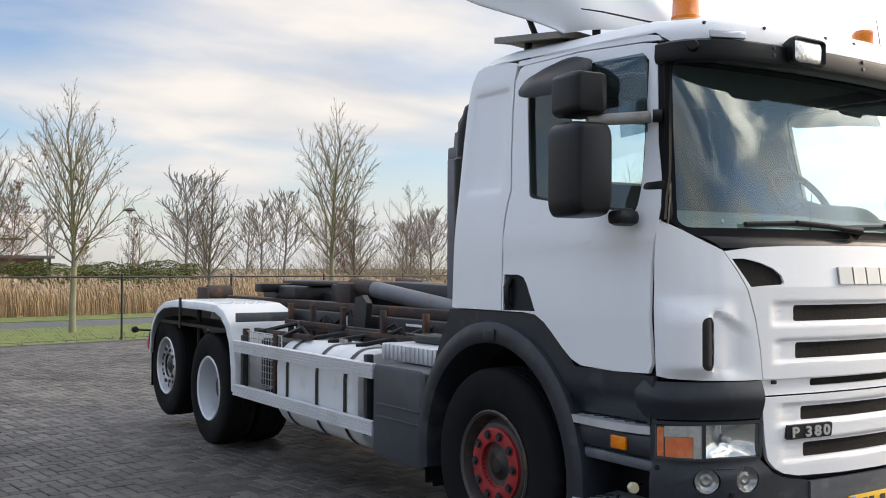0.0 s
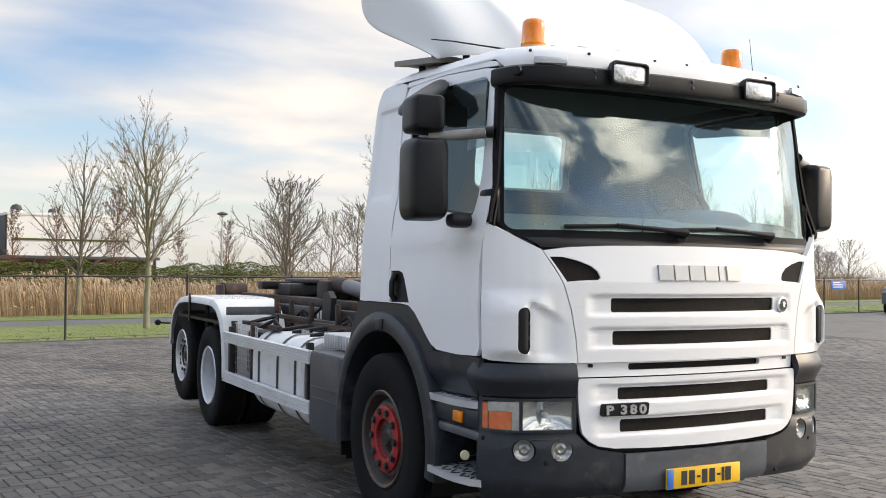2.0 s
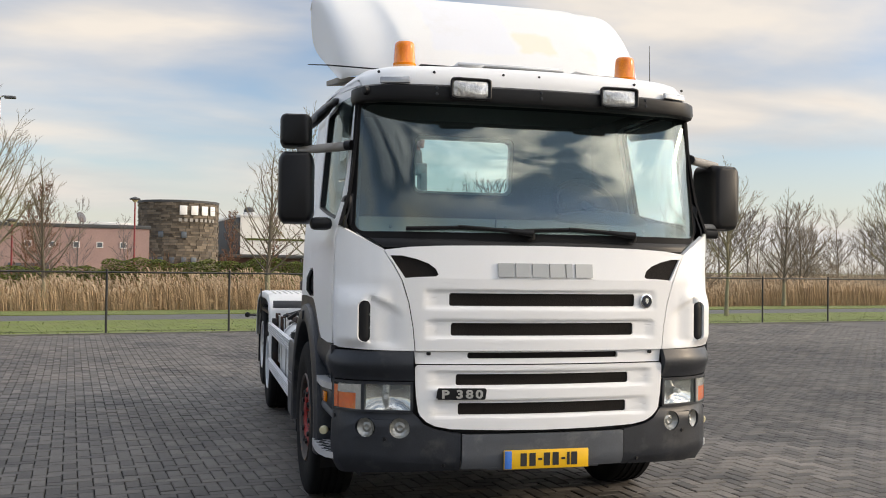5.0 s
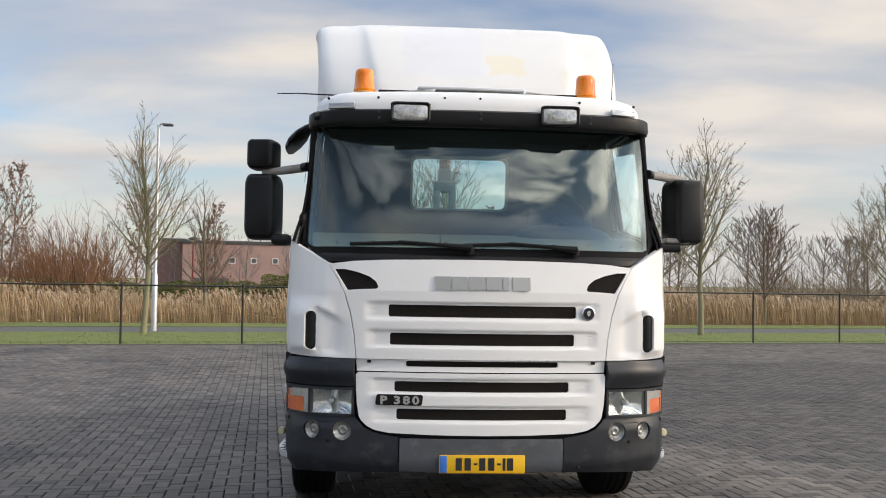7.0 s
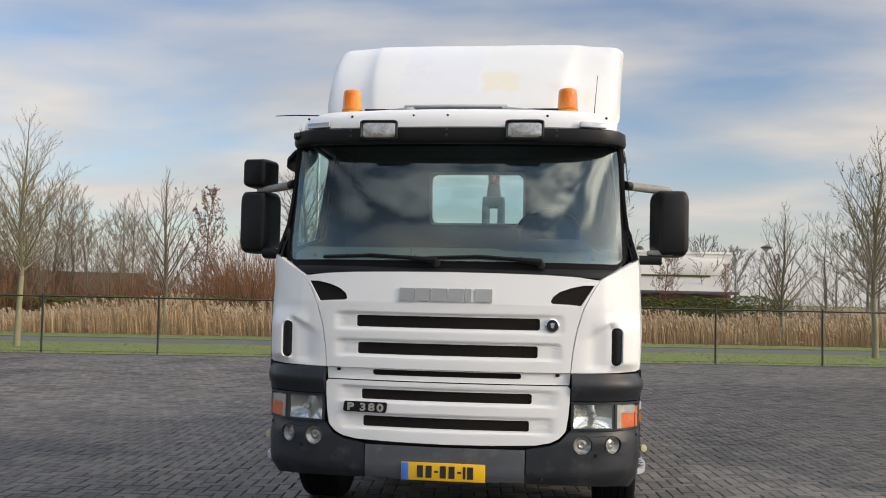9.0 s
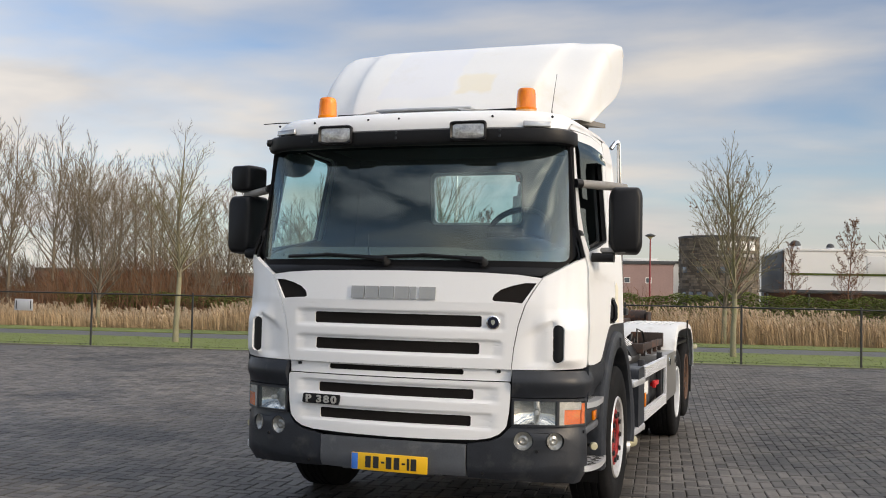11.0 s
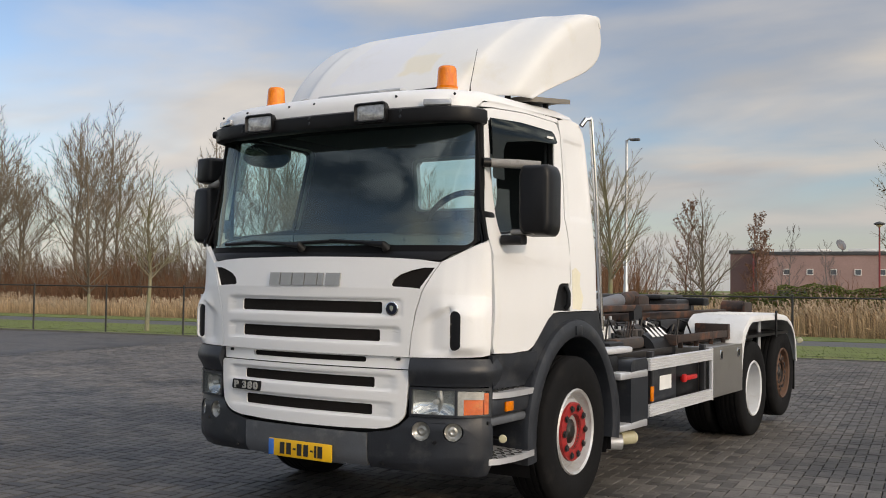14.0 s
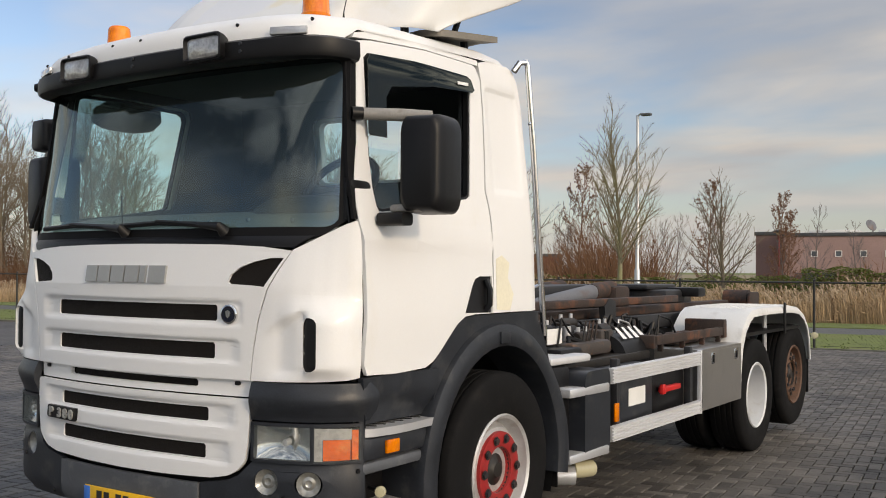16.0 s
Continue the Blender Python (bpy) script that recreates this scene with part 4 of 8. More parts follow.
def hedge(name, u0, u1, v0, v1, top, count, mat, label, seed):
    rng = random.Random(seed)
    v, f = [], []
    for i in range(count):
        u = rng.uniform(u0, u1)
        w = rng.random()
        side = v0 + (v1 - v0) * w
        h = top * (0.90 + 0.035 * math.sin(u * 0.9 + seed) + 0.035 * math.sin(u * 2.7) + 0.02 * math.sin(u * 7.1)) * (0.75 + 0.25 * math.sin(math.pi * min(1, w + 0.35)))
        z = h * (1 - rng.random() ** 2.2 * 0.8)
        p = on_plan(u, side, z)
        a = Matrix.Rotation(rng.uniform(0, 6.28), 3, "Z") @ Matrix.Rotation(rng.uniform(-1.2, 1.2), 3, "X")
        r = rng.uniform(0.026, 0.055)
        k = len(v)
        v += [p + a @ Vector(c) * r for c in ((-1, 0, 0), (0, 0.5, 0.15), (1.2, 0, 0), (0, -0.5, 0.15))]
        f.append((k, k + 1, k + 2, k + 3))
    tagged(finish(name, v, f, mat, None, "", 0), label, "hedge", kind="stuff")


hedge("evergreen_hedge", -23, -13.0, 15.0, 16.6, 1.42, 22000, HEDGE, "low dark stretch of evergreen hedge before the wood", 6)
hedge("evergreen_hedge", -13, -1.0, 15.2, 17.0, 1.5, 26000, HEDGE, "low stretch of evergreen hedge behind the reeds", 4)
hedge("evergreen_hedge", -1.0, 14, 15.2, 17.2, 1.90, 46000, HEDGE, "clipped evergreen laurel hedge behind the reeds", 3)
hedge("bramble_bank", 12, 80, 15.2, 18.5, 1.5, 12000, REED, "tangle of dry brown brambles behind the reeds", 5)


def grass_blades():
    rng = random.Random(12)
    v, f = [], []
    for i in range(14000):
        u, w = rng.uniform(-42, 50), rng.random()
        d = 0.05 + 5.1 * w ** 1.4 if i % 5 else 8.3 + 2.3 * w
        p = on_plan(u, d, 0.0)
        h = rng.uniform(0.025, 0.055) * (1.5 if d < 0.25 else 1)
        tip = p + Vector((rng.uniform(-0.04, 0.04), rng.uniform(-0.04, 0.04), h))
        s = Vector((math.cos(i * 1.7), math.sin(i * 1.7), 0)) * 0.02
        k = len(v)
        v += [p - s, p + s, tip]
        f.append((k, k + 1, k + 2))
    tagged(finish("grass", v, f, BLADE, None, "", 0), "short uneven tufts of green grass on the verges", "grass", kind="stuff")


grass_blades()


# ---- lamps along the roads ----
def mast_lamp(x, y, h, mat, head):
    name = "street_lamp"
    t = thing(name, "tall galvanised lamp mast with one side arm" if head == "arm" else "slim post-top street lamp with a flat saucer head", "street lamp", (x, y, 0))
    if head == "arm":
        Shape().tube([(0, 0, -0.1), (0, 0, 1.6), (0, 0, 1.65), (0, 0, h)], [0.085, 0.08, 0.055, 0.04], 12).put("pole", mat, t)
        Shape().tube([(0, 0, h - 0.02), (0.1, -0.02, h + 0.04), (0.22, -0.05, h + 0.02)], 0.025, 8).put("arm", mat, t)
        Shape().box(0.12, 0.42, -0.11, 0.05, h - 0.04, h + 0.035, 0.03).put("lamp_head", GREY_LIGHT, t)
    else:
        Shape().tube([(0, 0, -0.1), (0, 0, h * 0.5), (0, 0, h - 0.25)], [0.06, 0.055, 0.045], 10).put("pole", mat, t)
        Shape().spin([(0.0, 0.04), (0.05, 0.30), (0.10, 0.34), (0.14, 0.30), (0.24, 0.02)], (0, 0, h - 0.2), "z", 20).put("lamp_head", ROOF_DARK, t)
        Shape().spin([(-0.12, 0.05), (-0.02, 0.16), (0.03, 0.2)], (0, 0, h - 0.2), "z", 16).put("diffuser", CREAM_LENS, t)


mast_lamp(-6.88, 22.75, 5.93, GALV, "arm")
mast_lamp(12.2, 54.4, 4.95, GALV, "saucer")
mast_lamp(-5.1, 58.4, 5.65, RED_POST, "saucer")
mast_lamp(-11.6, 55.0, 4.0, RED_POST, "saucer")
mast_lamp(42.0, 60.0, 5.0, GALV, "saucer")
# ---- buildings beyond the hedge ----
def letters(text, size, depth, mat, name, parent, m, label="", bold=0.0):
    """Raised letters in the built-in font, as a mesh."""
    cu = bpy.data.curves.new(name, "FONT")
    cu.body, cu.size, cu.extrude, cu.align_x = text, size, depth, "CENTER"
    cu.offset = bold
    tmp = bpy.data.objects.new(name, cu)
    scene.collection.objects.link(tmp)
    me = bpy.data.meshes.new_from_object(tmp.evaluated_get(bpy.context.evaluated_depsgraph_get()))
    bpy.data.objects.remove(tmp)
    me.materials.clear()
    me.materials.append(mat)
    ob = new(name, me)
    ob.parent = parent
    ob.matrix_basis = m
    return tagged(ob, label)


def stone_tower():
    cx, cy, r, h = -2.75, 97.5, 3.95, 7.8
    t = thing("restaurant_tower", "round tower of stacked grey-brown stone with white sign letters", "building", (cx, cy, 0))
    Shape().spin([(-0.3, r - 0.12), (h - 0.1, r - 0.12), (h - 0.1, r - 0.7)], (0, 0, 0), "z", 56).put("wall", STONE_DARK, t)
    Shape().spin([(h - 0.22, r - 0.3), (h - 0.22, r + 0.05), (h, r + 0.05), (h, r - 0.6)], (0, 0, 0), "z", 56).put("coping", ROOF_DARK, t)
    Shape().spin([(h - 0.3, 0.01), (h - 0.3, r - 0.3)], (0, 0, 0), "z", 40).put("roof", ROOF_DARK, t)
    rng = random.Random(2)
    v, f = [], []
    z = 0.2
    while z < h - 0.3:
        dz = rng.uniform(0.14, 0.3)
        a = rng.uniform(0, 0.1)
        while a < math.pi:
            da = rng.uniform(0.07, 0.22)
            a0, a1 = math.pi + a, math.pi + min(a + da - 0.004, math.pi)
            rr = r + rng.uniform(-0.08, 0.05)
            k = len(v)
            for rad in (rr, r - 0.2):
                for aa, zz in ((a0, z), (a1, z), (a1, z + dz - 0.03), (a0, z + dz - 0.03)):
                    v.append((rad * math.cos(aa), rad * math.sin(aa), zz))
            f += [(k, k + 1, k + 2, k + 3), (k, k + 3, k + 7, k + 4), (k + 3, k + 2, k + 6, k + 7), (k + 1, k + 5, k + 6, k + 2)]
            a += da
        z += dz
    tagged(finish("stone_facing", v, f, STONE, t, "uneven stacked stones", 0), kind="stuff")
    for i, a in enumerate((218, 232, 246, 262, 278, 292)):
        for zz in ((1.9,) if i % 2 else (1.9, 4.4)):
            q = pose(math.cos(radians(a)) * r, math.sin(radians(a)) * r, zz, 0, 0, a + 90)
            Shape().box(-0.26, 0.26, -0.10, 0.06, -0.30, 0.30, 0.02).put("window", WINDOW_DARK, t, loc=q)
    # the name over the door as plain white blocks
    for i in range(4):
        a = 300 + 15.5 * (i - 1.5)
        q = pose(math.cos(radians(a)) * (r + 0.14), math.sin(radians(a)) * (r + 0.14), 6.80, 0, 0, a + 90)
        Shape().box(-0.36, 0.36, -0.05, 0.05, -0.45, 0.45, 0.03).put("sign_block", SIGN_WHITE, t, "plain white block of the sign", loc=q)
    for i in range(8):
        a = 299 + 7.5 * (i - 3.5)
        q = pose(math.cos(radians(a)) * (r + 0.12), math.sin(radians(a)) * (r + 0.12), 5.85, 0, 0, a + 90)
        Shape().box(-0.15, 0.15, -0.03, 0.03, -0.15, 0.15, 0).put("sign_bar", CONCRETE, t, loc=q)


def flat_building(name, label, x, y, turn, w, d, h, mat, side_mat, windows=(), roof_edge=0.25):
    t = thing(name, label, "building", (x, y, 0))
    t.rotation_euler = (0, 0, radians(turn))
    Shape().box(0, w, 0, d, -0.3, h - roof_edge, 0.0).put("wall", mat, t)
    Shape().box(-0.1, w + 0.1, -0.1, d + 0.1, h - roof_edge, h, 0.03).put("roof_edge", side_mat, t)
    for x0, x1, z0, z1 in windows:
        fr = Shape()
        for a, b, c, e in ((x0 - 0.05, x1 + 0.05, z1, z1 + 0.05), (x0 - 0.05, x1 + 0.05, z0 - 0.05, z0), (x0 - 0.05, x0, z0, z1), (x1, x1 + 0.05, z0, z1)):
            fr.box(a, b, -0.06, 0.02, c, e)
        win = fr.put("window", CLADDING, t)
        Shape().box(x0, x1, -0.02, 0.03, z0, z1).put("pane", WINDOW_DARK, win)
    return t


stone_tower()
white = flat_building("white_hall", "white metal-clad hall with a low canopy beside the tower", 3.6, 101, 8, 14.2, 18, 6.9, CLADDING, CLADDING)
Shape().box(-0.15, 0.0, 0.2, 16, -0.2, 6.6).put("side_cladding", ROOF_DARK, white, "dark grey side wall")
Shape().box(-2.5, 14.4, -2.6, -0.02, 2.35, 2.65, 0.03).put("canopy", ROOF_DARK, white)
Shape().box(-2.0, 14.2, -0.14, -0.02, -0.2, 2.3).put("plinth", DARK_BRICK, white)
for i in range(5):
    Shape().tube([(-2 + i * 4, -2.3, -0.2), (-2 + i * 4, -2.3, 2.4)], 0.12, 8).put("canopy_post", ROOF_DARK, white)
Shape().box(8, 13.5, -0.08, 0.02, 4.4, 6.2, 0.05).put("billboard", CLADDING, white)
Shape().box(0.5, 12, -0.12, -0.02, 4.2, 4.4).put("green_band", HEDGE, white)
link = flat_building("linking_hall", "low grey linking building behind the tower", -13, 104, 4, 12, 10, 5.6, CLADDING, ROOF_DARK)
def roof_vent(parent, x, y, z, r):
    v = Shape().box(x - r, x + r, y - r, y + r, z, z + r * 0.9, 0.05).put("roof_vent", GALV, parent, "grey roof ventilator")
    Shape().spin([(0.0, r), (0.45 * r, 1.05 * r), (1.0 * r, 0.75 * r), (1.25 * r, 0.0)], (x, y, z + r * 0.8), "z", 18).put("vent_cowl", ROOF_DARK, v)


roof_vent(white, 1.8, 4.6, 6.9, 0.55)
roof_vent(white, 5.4, 4.8, 6.9, 0.4)
pink_windows = [(1.85 + 1.57 * i, 2.2 + 1.57 * i, 2.66, 3.0) for i in range(5)]
pink = flat_building("brick_hall", "flat-roofed pinkish brick hall with a row of small square windows", -14.6, 67.5, 6, 10.1, 16, 4.28, PINK_BRICK, ROOF_DARK, pink_windows)
Shape().box(0.8, 3.4, -0.1, -0.02, 0.3, 1.5).put("lower_window", WINDOW_DARK, pink)
Shape().box(1.5, 4.8, 1.5, 3.5, 4.26, 4.52, 0.05).put("roof_light", CLADDING, pink)
Shape().box(6, 9, 1.5, 3.5, 4.26, 4.52, 0.05).put("roof_light", CLADDING, pink)
mast = Shape().tube([(5.6, 2.0, 4.2), (5.6, 2.0, 4.8)], 0.04, 8).put("dish_mast", ROOF_DARK, pink)
Shape().spin([(0.0, 0.0), (0.04, 0.22), (0.12, 0.42), (0.15, 0.43), (0.08, 0.22), (0.03, 0.0)], (0, 0, 0), "y", 22).put("dish", HOOK_GREY, mast, "grey satellite dish", loc=Matrix.Translation((5.6, 1.95, 4.9)) @ pose(0, 0, 0, -25, 0, 50))
flat_building("brick_wing", "brick wing of the hall, coloured darker for its shade", -16.75, 68.2, 6, 2.12, 10, 4.42, DARK_BRICK, ROOF_DARK)
flat_building("brick_house", "low red brick house behind the wood", -60, 66, 35, 26, 8, 3.1, RED_BRICK, ROOF_DARK, [(4, 5.2, 1.0, 2.2), (10, 11.2, 1.0, 2.2), (16, 17.2, 1.0, 2.2)])
house = flat_building("far_house", "small far house with a red tiled roof", 73.5, 78.3, -30, 3.2, 4, 1.3, CONCRETE, TILE_RED)
Shape().loft([[(-0.2, -0.3, 1.3), (-0.2, 2, 2.7), (-0.2, 4.3, 1.3)], [(3.4, -0.3, 1.3), (3.4, 2, 2.7), (3.4, 4.3, 1.3)]], closed=True, cap0=True, cap1=True).put("roof", TILE_RED, house)


# ---- small things by the fence and on the right ----
def fence_sign():
    t = thing("fence_sign", "plain grey notice board wired to the fence", "sign", on_plan(-15.45, -0.06, 0.9))
    t.rotation_euler = (0, 0, radians(FENCE_TURN))
    Shape().box(-0.25, 0.25, -0.012, 0.012, -0.02, 0.28, 0.004).put("board", GALV, t)
    for x in (-0.2, 0.2):
        Shape().box(x - 0.012, x + 0.012, -0.02, -0.012, 0.02, 0.24).put("clamp", FENCE, t)


fence_sign()


def notice(x, y):
    t = thing("blue_sign", "blue notice board with pale bars on the fence", "sign", (x, y, 0))
    t.rotation_euler = (0, 0, radians(FENCE_TURN))
    Shape().box(-0.55, 0.55, -0.012, 0.012, 0.98, 1.33, 0.004).put("board", PLATE_BLUE, t)
    for i in range(3):
        Shape().box(-0.4, 0.35 - 0.2 * (i == 2), -0.016, -0.011, 1.05 + 0.09 * i, 1.09 + 0.09 * i).put("text_bar", STICKER_WHITE, t)


notice(29.2, 23.75)


def parked_car(x, y, turn, paint, label):
    t = thing("car", label, "car", (x, y, 0))
    t.rotation_euler = (0, 0, radians(turn))
    prof = [(-2.0, 0.35), (-2.05, 0.6), (-1.95, 0.82), (-1.1, 0.95), (-0.55, 1.36), (0.6, 1.45), (1.35, 1.38), (1.85, 0.98), (2.0, 0.85), (2.02, 0.4)]
    s = Shape().loft([[(px * k, w, pz if pz < 1.0 else 0.95 + (pz - 0.95) * q) for px, pz in prof] for w, k, q in ((-0.86, 0.97, 0.0), (-0.84, 1, 0.4), (-0.66, 1, 1), (0.66, 1, 1), (0.84, 1, 0.4), (0.86, 0.97, 0.0))], cap0=True, cap1=True)
    body = s.put("body", paint, t, angle=45)
    for g in (1, -1):
        Shape().sheet([(-0.95, 0.98), (-0.5, 1.30), (0.55, 1.36), (1.25, 1.30), (1.4, 1.0)], [], [], [], lambda a, b, d: Vector((a, g * (0.865 - 0.40 * (b - 0.95) - d + 0.006), b)), 0.01).put("side_window", WINDOW_DARK, body)
        for wx in (-1.28, 1.28):
            w = Shape().spin([(-0.1, 0.2), (-0.1, 0.31), (0.1, 0.31), (0.1, 0.2)], (wx, g * 0.78, 0.31), "y", 24).put("wheel", RUBBER, t)
            Shape().spin([(-0.102, 0.2), (-0.08, 0.1), (-0.09, 0.0)] if g < 0 else [(0.102, 0.2), (0.08, 0.1), (0.09, 0.0)], (wx, g * 0.78, 0.31), "y", 18).put("rim", RIM_SILVER, w)
    Shape().sheet([(-0.6, 0), (0.6, 0), (0.5, 1), (-0.5, 1)], [], [], [], lambda a, b, d: Vector((-1.09 + 0.52 * b, a, 0.975 + 0.39 * b)), 0.01, back=False).put("windscreen", WINDOW_DARK, body)
    for g in (1, -1):
        Shape().box(-2.04, -1.9, g * 0.6 - 0.14, g * 0.6 + 0.14, 0.66, 0.80, 0.03).put("headlight", CLEAR_LENS, body)


parked_car(33.2, 23.2, 205, CAR_PAINT, "dark blue hatchback parked by the fence")
for x, y, paint, label in ((53.5, 54.5, CAR_WHITE, "white car parked far off beyond the brush"), (58.0, 50.5, CAR_SILVER, "silver car parked far off beyond the brush"), (62.5, 47.0, CAR_WHITE, "white car parked far off beyond the brush")):
    parked_car(x, y, 150, paint, label)

# ---- the truck: its front faces -y, its left side is +x ----
truck = thing("truck", "white hook-lift truck with grey bumper, roof deflector and two amber beacons", "truck")

SIDE = [(0.3, 1.195), (1.1, 1.205), (1.35, 1.208), (1.7, 1.198), (1.85, 1.186), (2.1, 1.158), (2.62, 1.102), (2.75, 1.08)]
CORNER_X = [(0.0, 0.0), (1.05, 1.05), (1.12, 1.113), (1.19, 1.167), (1.25, 1.199), (1.31, 1.205), (1.47, 1.206), (1.9, 1.205)]
CORNER_Y = [(0.0, -0.035), (0.2, -0.03), (0.4, -0.014), (0.6, 0.012), (0.74, 0.036), (0.86, 0.061), (0.967, 0.092), (1.05, 0.135), (1.12, 0.185), (1.19, 0.24),
            (1.25, 0.295), (1.31, 0.345), (1.47, 0.505), (1.9, 0.935)]


def side_place(sign):
    def place(y, z, d):
        lean = 0.045 * smooth(1.76, 2.05, z) * (1 - smooth(0.3, 1.0, y))
        return Vector((sign * (ease(SIDE, z) - lean - d), y, z))
    return place


def front_at(s, z, d):
    """The curved front: s runs from the middle round the corner."""
    g = 1 if s >= 0 else -1
    a = abs(s)
    x, y = ease(CORNER_X, a), ease(CORNER_Y, a)
    turn = ease([(0.7, 0.1), (1.0, 0.5), (1.2, 1.0), (1.3, 1.45), (1.4, 1.57)], a)
    bulge = 0.008 * ease([(1.08, 1), (1.38, 1), (1.5, 0)], z) * ease([(0.85, 0), (1.05, 1), (1.25, 1), (1.31, 0.2)], a) if z > 1.07 else 0
    back = ease([(1.5, 0), (1.7, 0.03), (1.8, 0.04)], z) * (1 - smooth(1.02, 1.23, a))
    nx, ny = math.sin(turn), -math.cos(turn)
    off = bulge - d
    return Vector((g * (x + nx * off), y + ny * off + back, z))


SLOTS_TOP = [(0.576, 1.344, 1.417), (0.565, 1.174, 1.247)]
SLOTS_LOW = [(0.533, 0.892, 0.955), (0.519, 0.724, 0.790)]


def grille_at(s, z, d):
    p = front_at(s, z, d)
    for w, z0, z1 in SLOTS_TOP + SLOTS_LOW:
        zc, h = (z0 + z1) / 2, (z1 - z0) / 2
        p.y += 0.015 * (1 - smooth(w + 0.10, w + 0.15, abs(s))) * (1 - smooth(h + 0.004, h + 0.022, abs(z - zc)))
    return p


def slot_hole(w, z0, z1):
    r = 0.009
    return [(-w + r, z0), (-w, z0 + r), (-w, z1 - r), (-w + r, z1)] + [(-w + r + (2 * w - 2 * r) * i / 8, z1) for i in range(1, 8)] + \
           [(w - r, z1), (w, z1 - r), (w, z0 + r), (w - r, z0)] + [(w - r - (2 * w - 2 * r) * i / 8, z0) for i in range(1, 8)]


def cab_front():
    cuts = [i * 0.08 for i in range(-12, 13)] + [-0.70, -0.66, 0.66, 0.70, -0.74, 0.74]
    right_edge = [(0.765, 1.087), (0.778, 1.22), (0.803, 1.36), (0.842, 1.485), (0.888, 1.575), (0.943, 1.66)]
    top = [(0.80, 1.678), (0.6, 1.688), (0.3, 1.693), (0.0, 1.695), (-0.3, 1.693), (-0.6, 1.688), (-0.80, 1.678)]
    outline = right_edge + top + [(-u, v) for u, v in reversed(right_edge)]
    vent = [(0.834, 1.497), (0.880, 1.575), (0.916, 1.632), (0.85, 1.632), (0.76, 1.614), (0.69, 1.588), (0.65, 1.55), (0.637, 1.518), (0.65, 1.508), (0.76, 1.503)]
    vent_in = [(u - 0.006 if u > 0.8 else u + 0.003, v - 0.004 if v > 1.55 else v + 0.003) for u, v in vent]
    vents = [vent_in, [(-u, v) for u, v in reversed(vent_in)]]
    zc = sorted(set([round(1.10 + 0.011 * i, 4) for i in range(53)]))
    upper = Shape().sheet(outline, [slot_hole(*s) for s in SLOTS_TOP] + vents, cuts, zc, grille_at, 0.022)
    upper = upper.put("grille_panel", WHITE, truck, "white upper grille panel")
    for w, z0, z1 in SLOTS_TOP:
        Shape().sheet([(-w - 0.02, z0 - 0.015), (w + 0.02, z0 - 0.015), (w + 0.02, z1 + 0.015), (-w - 0.02, z1 + 0.015)], [], cuts, [], lambda s, z, d: grille_at(s, z, d + 0.016), 0.01).put("grille_slot", MESH_BLACK, upper)
    for g in (1, -1):
        out = [(g * u, v) for u, v in vent]
        Shape().sheet(out if g > 0 else out[::-1], [], cuts, [], lambda s, z, d: grille_at(s, z, d + 0.012), 0.01).put("air_intake", MESH_BLACK, upper)
    strip_out = [(-0.765, 1.012), (0.765, 1.012), (0.772, 1.083), (-0.772, 1.083)]
    mid = Shape().sheet(strip_out, [slot_hole(0.468, 1.043, 1.078)], cuts, [], lambda s, z, d: front_at(s, z, d + 0.022), 0.02).put("grille_strip", WHITE, truck, "narrow white strip between the grille panels")
    Shape().sheet([(-0.49, 1.036), (0.49, 1.036), (0.49, 1.084), (-0.49, 1.084)], [], cuts, [], lambda s, z, d: front_at(s, z, d + 0.045), 0.008).put("grille_slot", MESH_BLACK, mid)
    for x in (-0.69, 0.69):
        Shape().sheet(rounded(x - 0.012, x + 0.012, 1.062, 1.08, 0.006), [], [], [], lambda s, z, d: front_at(s, z, d + 0.012), 0.012).put("catch", BLACK, mid)
    low_right = [(0.745, 0.74), (0.758, 0.82), (0.764, 0.90), (0.767, 0.99), (0.755, 1.005)]
    low_bottom = [(-0.735, 0.72), (-0.70, 0.685), (-0.65, 0.66), (-0.56, 0.644), (-0.3, 0.636), (0, 0.633), (0.3, 0.636), (0.56, 0.644), (0.65, 0.66), (0.70, 0.685), (0.735, 0.72)]
    out2 = low_bottom + low_right + [(-u, v) for u, v in reversed(low_right)]
    zc2 = [round(0.65 + 0.011 * i, 4) for i in range(33)]
    lower = Shape().sheet(out2, [slot_hole(*s) for s in SLOTS_LOW], cuts, zc2, grille_at, 0.022).put("lower_grille_panel", WHITE, truck, "white lower grille panel")
    for w, z0, z1 in SLOTS_LOW:
        Shape().sheet([(-w - 0.02, z0 - 0.015), (w + 0.02, z0 - 0.015), (w + 0.02, z1 + 0.015), (-w - 0.02, z1 + 0.015)], [], cuts, [], lambda s, z, d: grille_at(s, z, d + 0.016), 0.01).put("grille_slot", MESH_BLACK, lower)
    # dark carrier behind the panels
    Shape().sheet([(-1.1, 0.45), (1.1, 0.45), (1.1, 1.74), (-1.1, 1.74)], [], [i * 0.1 for i in range(-10, 11)], [1.1, 1.5], lambda s, z, d: front_at(s, z, d + 0.075), 0.02).put("grille_carrier", BLACK, truck)
    # model badge
    badge = Shape().sheet([(-0.646, 0.822), (-0.636, 0.812), (-0.374, 0.812), (-0.366, 0.820), (-0.360, 0.866), (-0.368, 0.876), (-0.632, 0.876), (-0.640, 0.868)], [], [-0.6, -0.55, -0.5, -0.45, -0.4], [], lambda s, z, d: front_at(s, z, d - 0.012), 0.02).put("model_badge", BLACK, truck, "black badge with silver P 380")
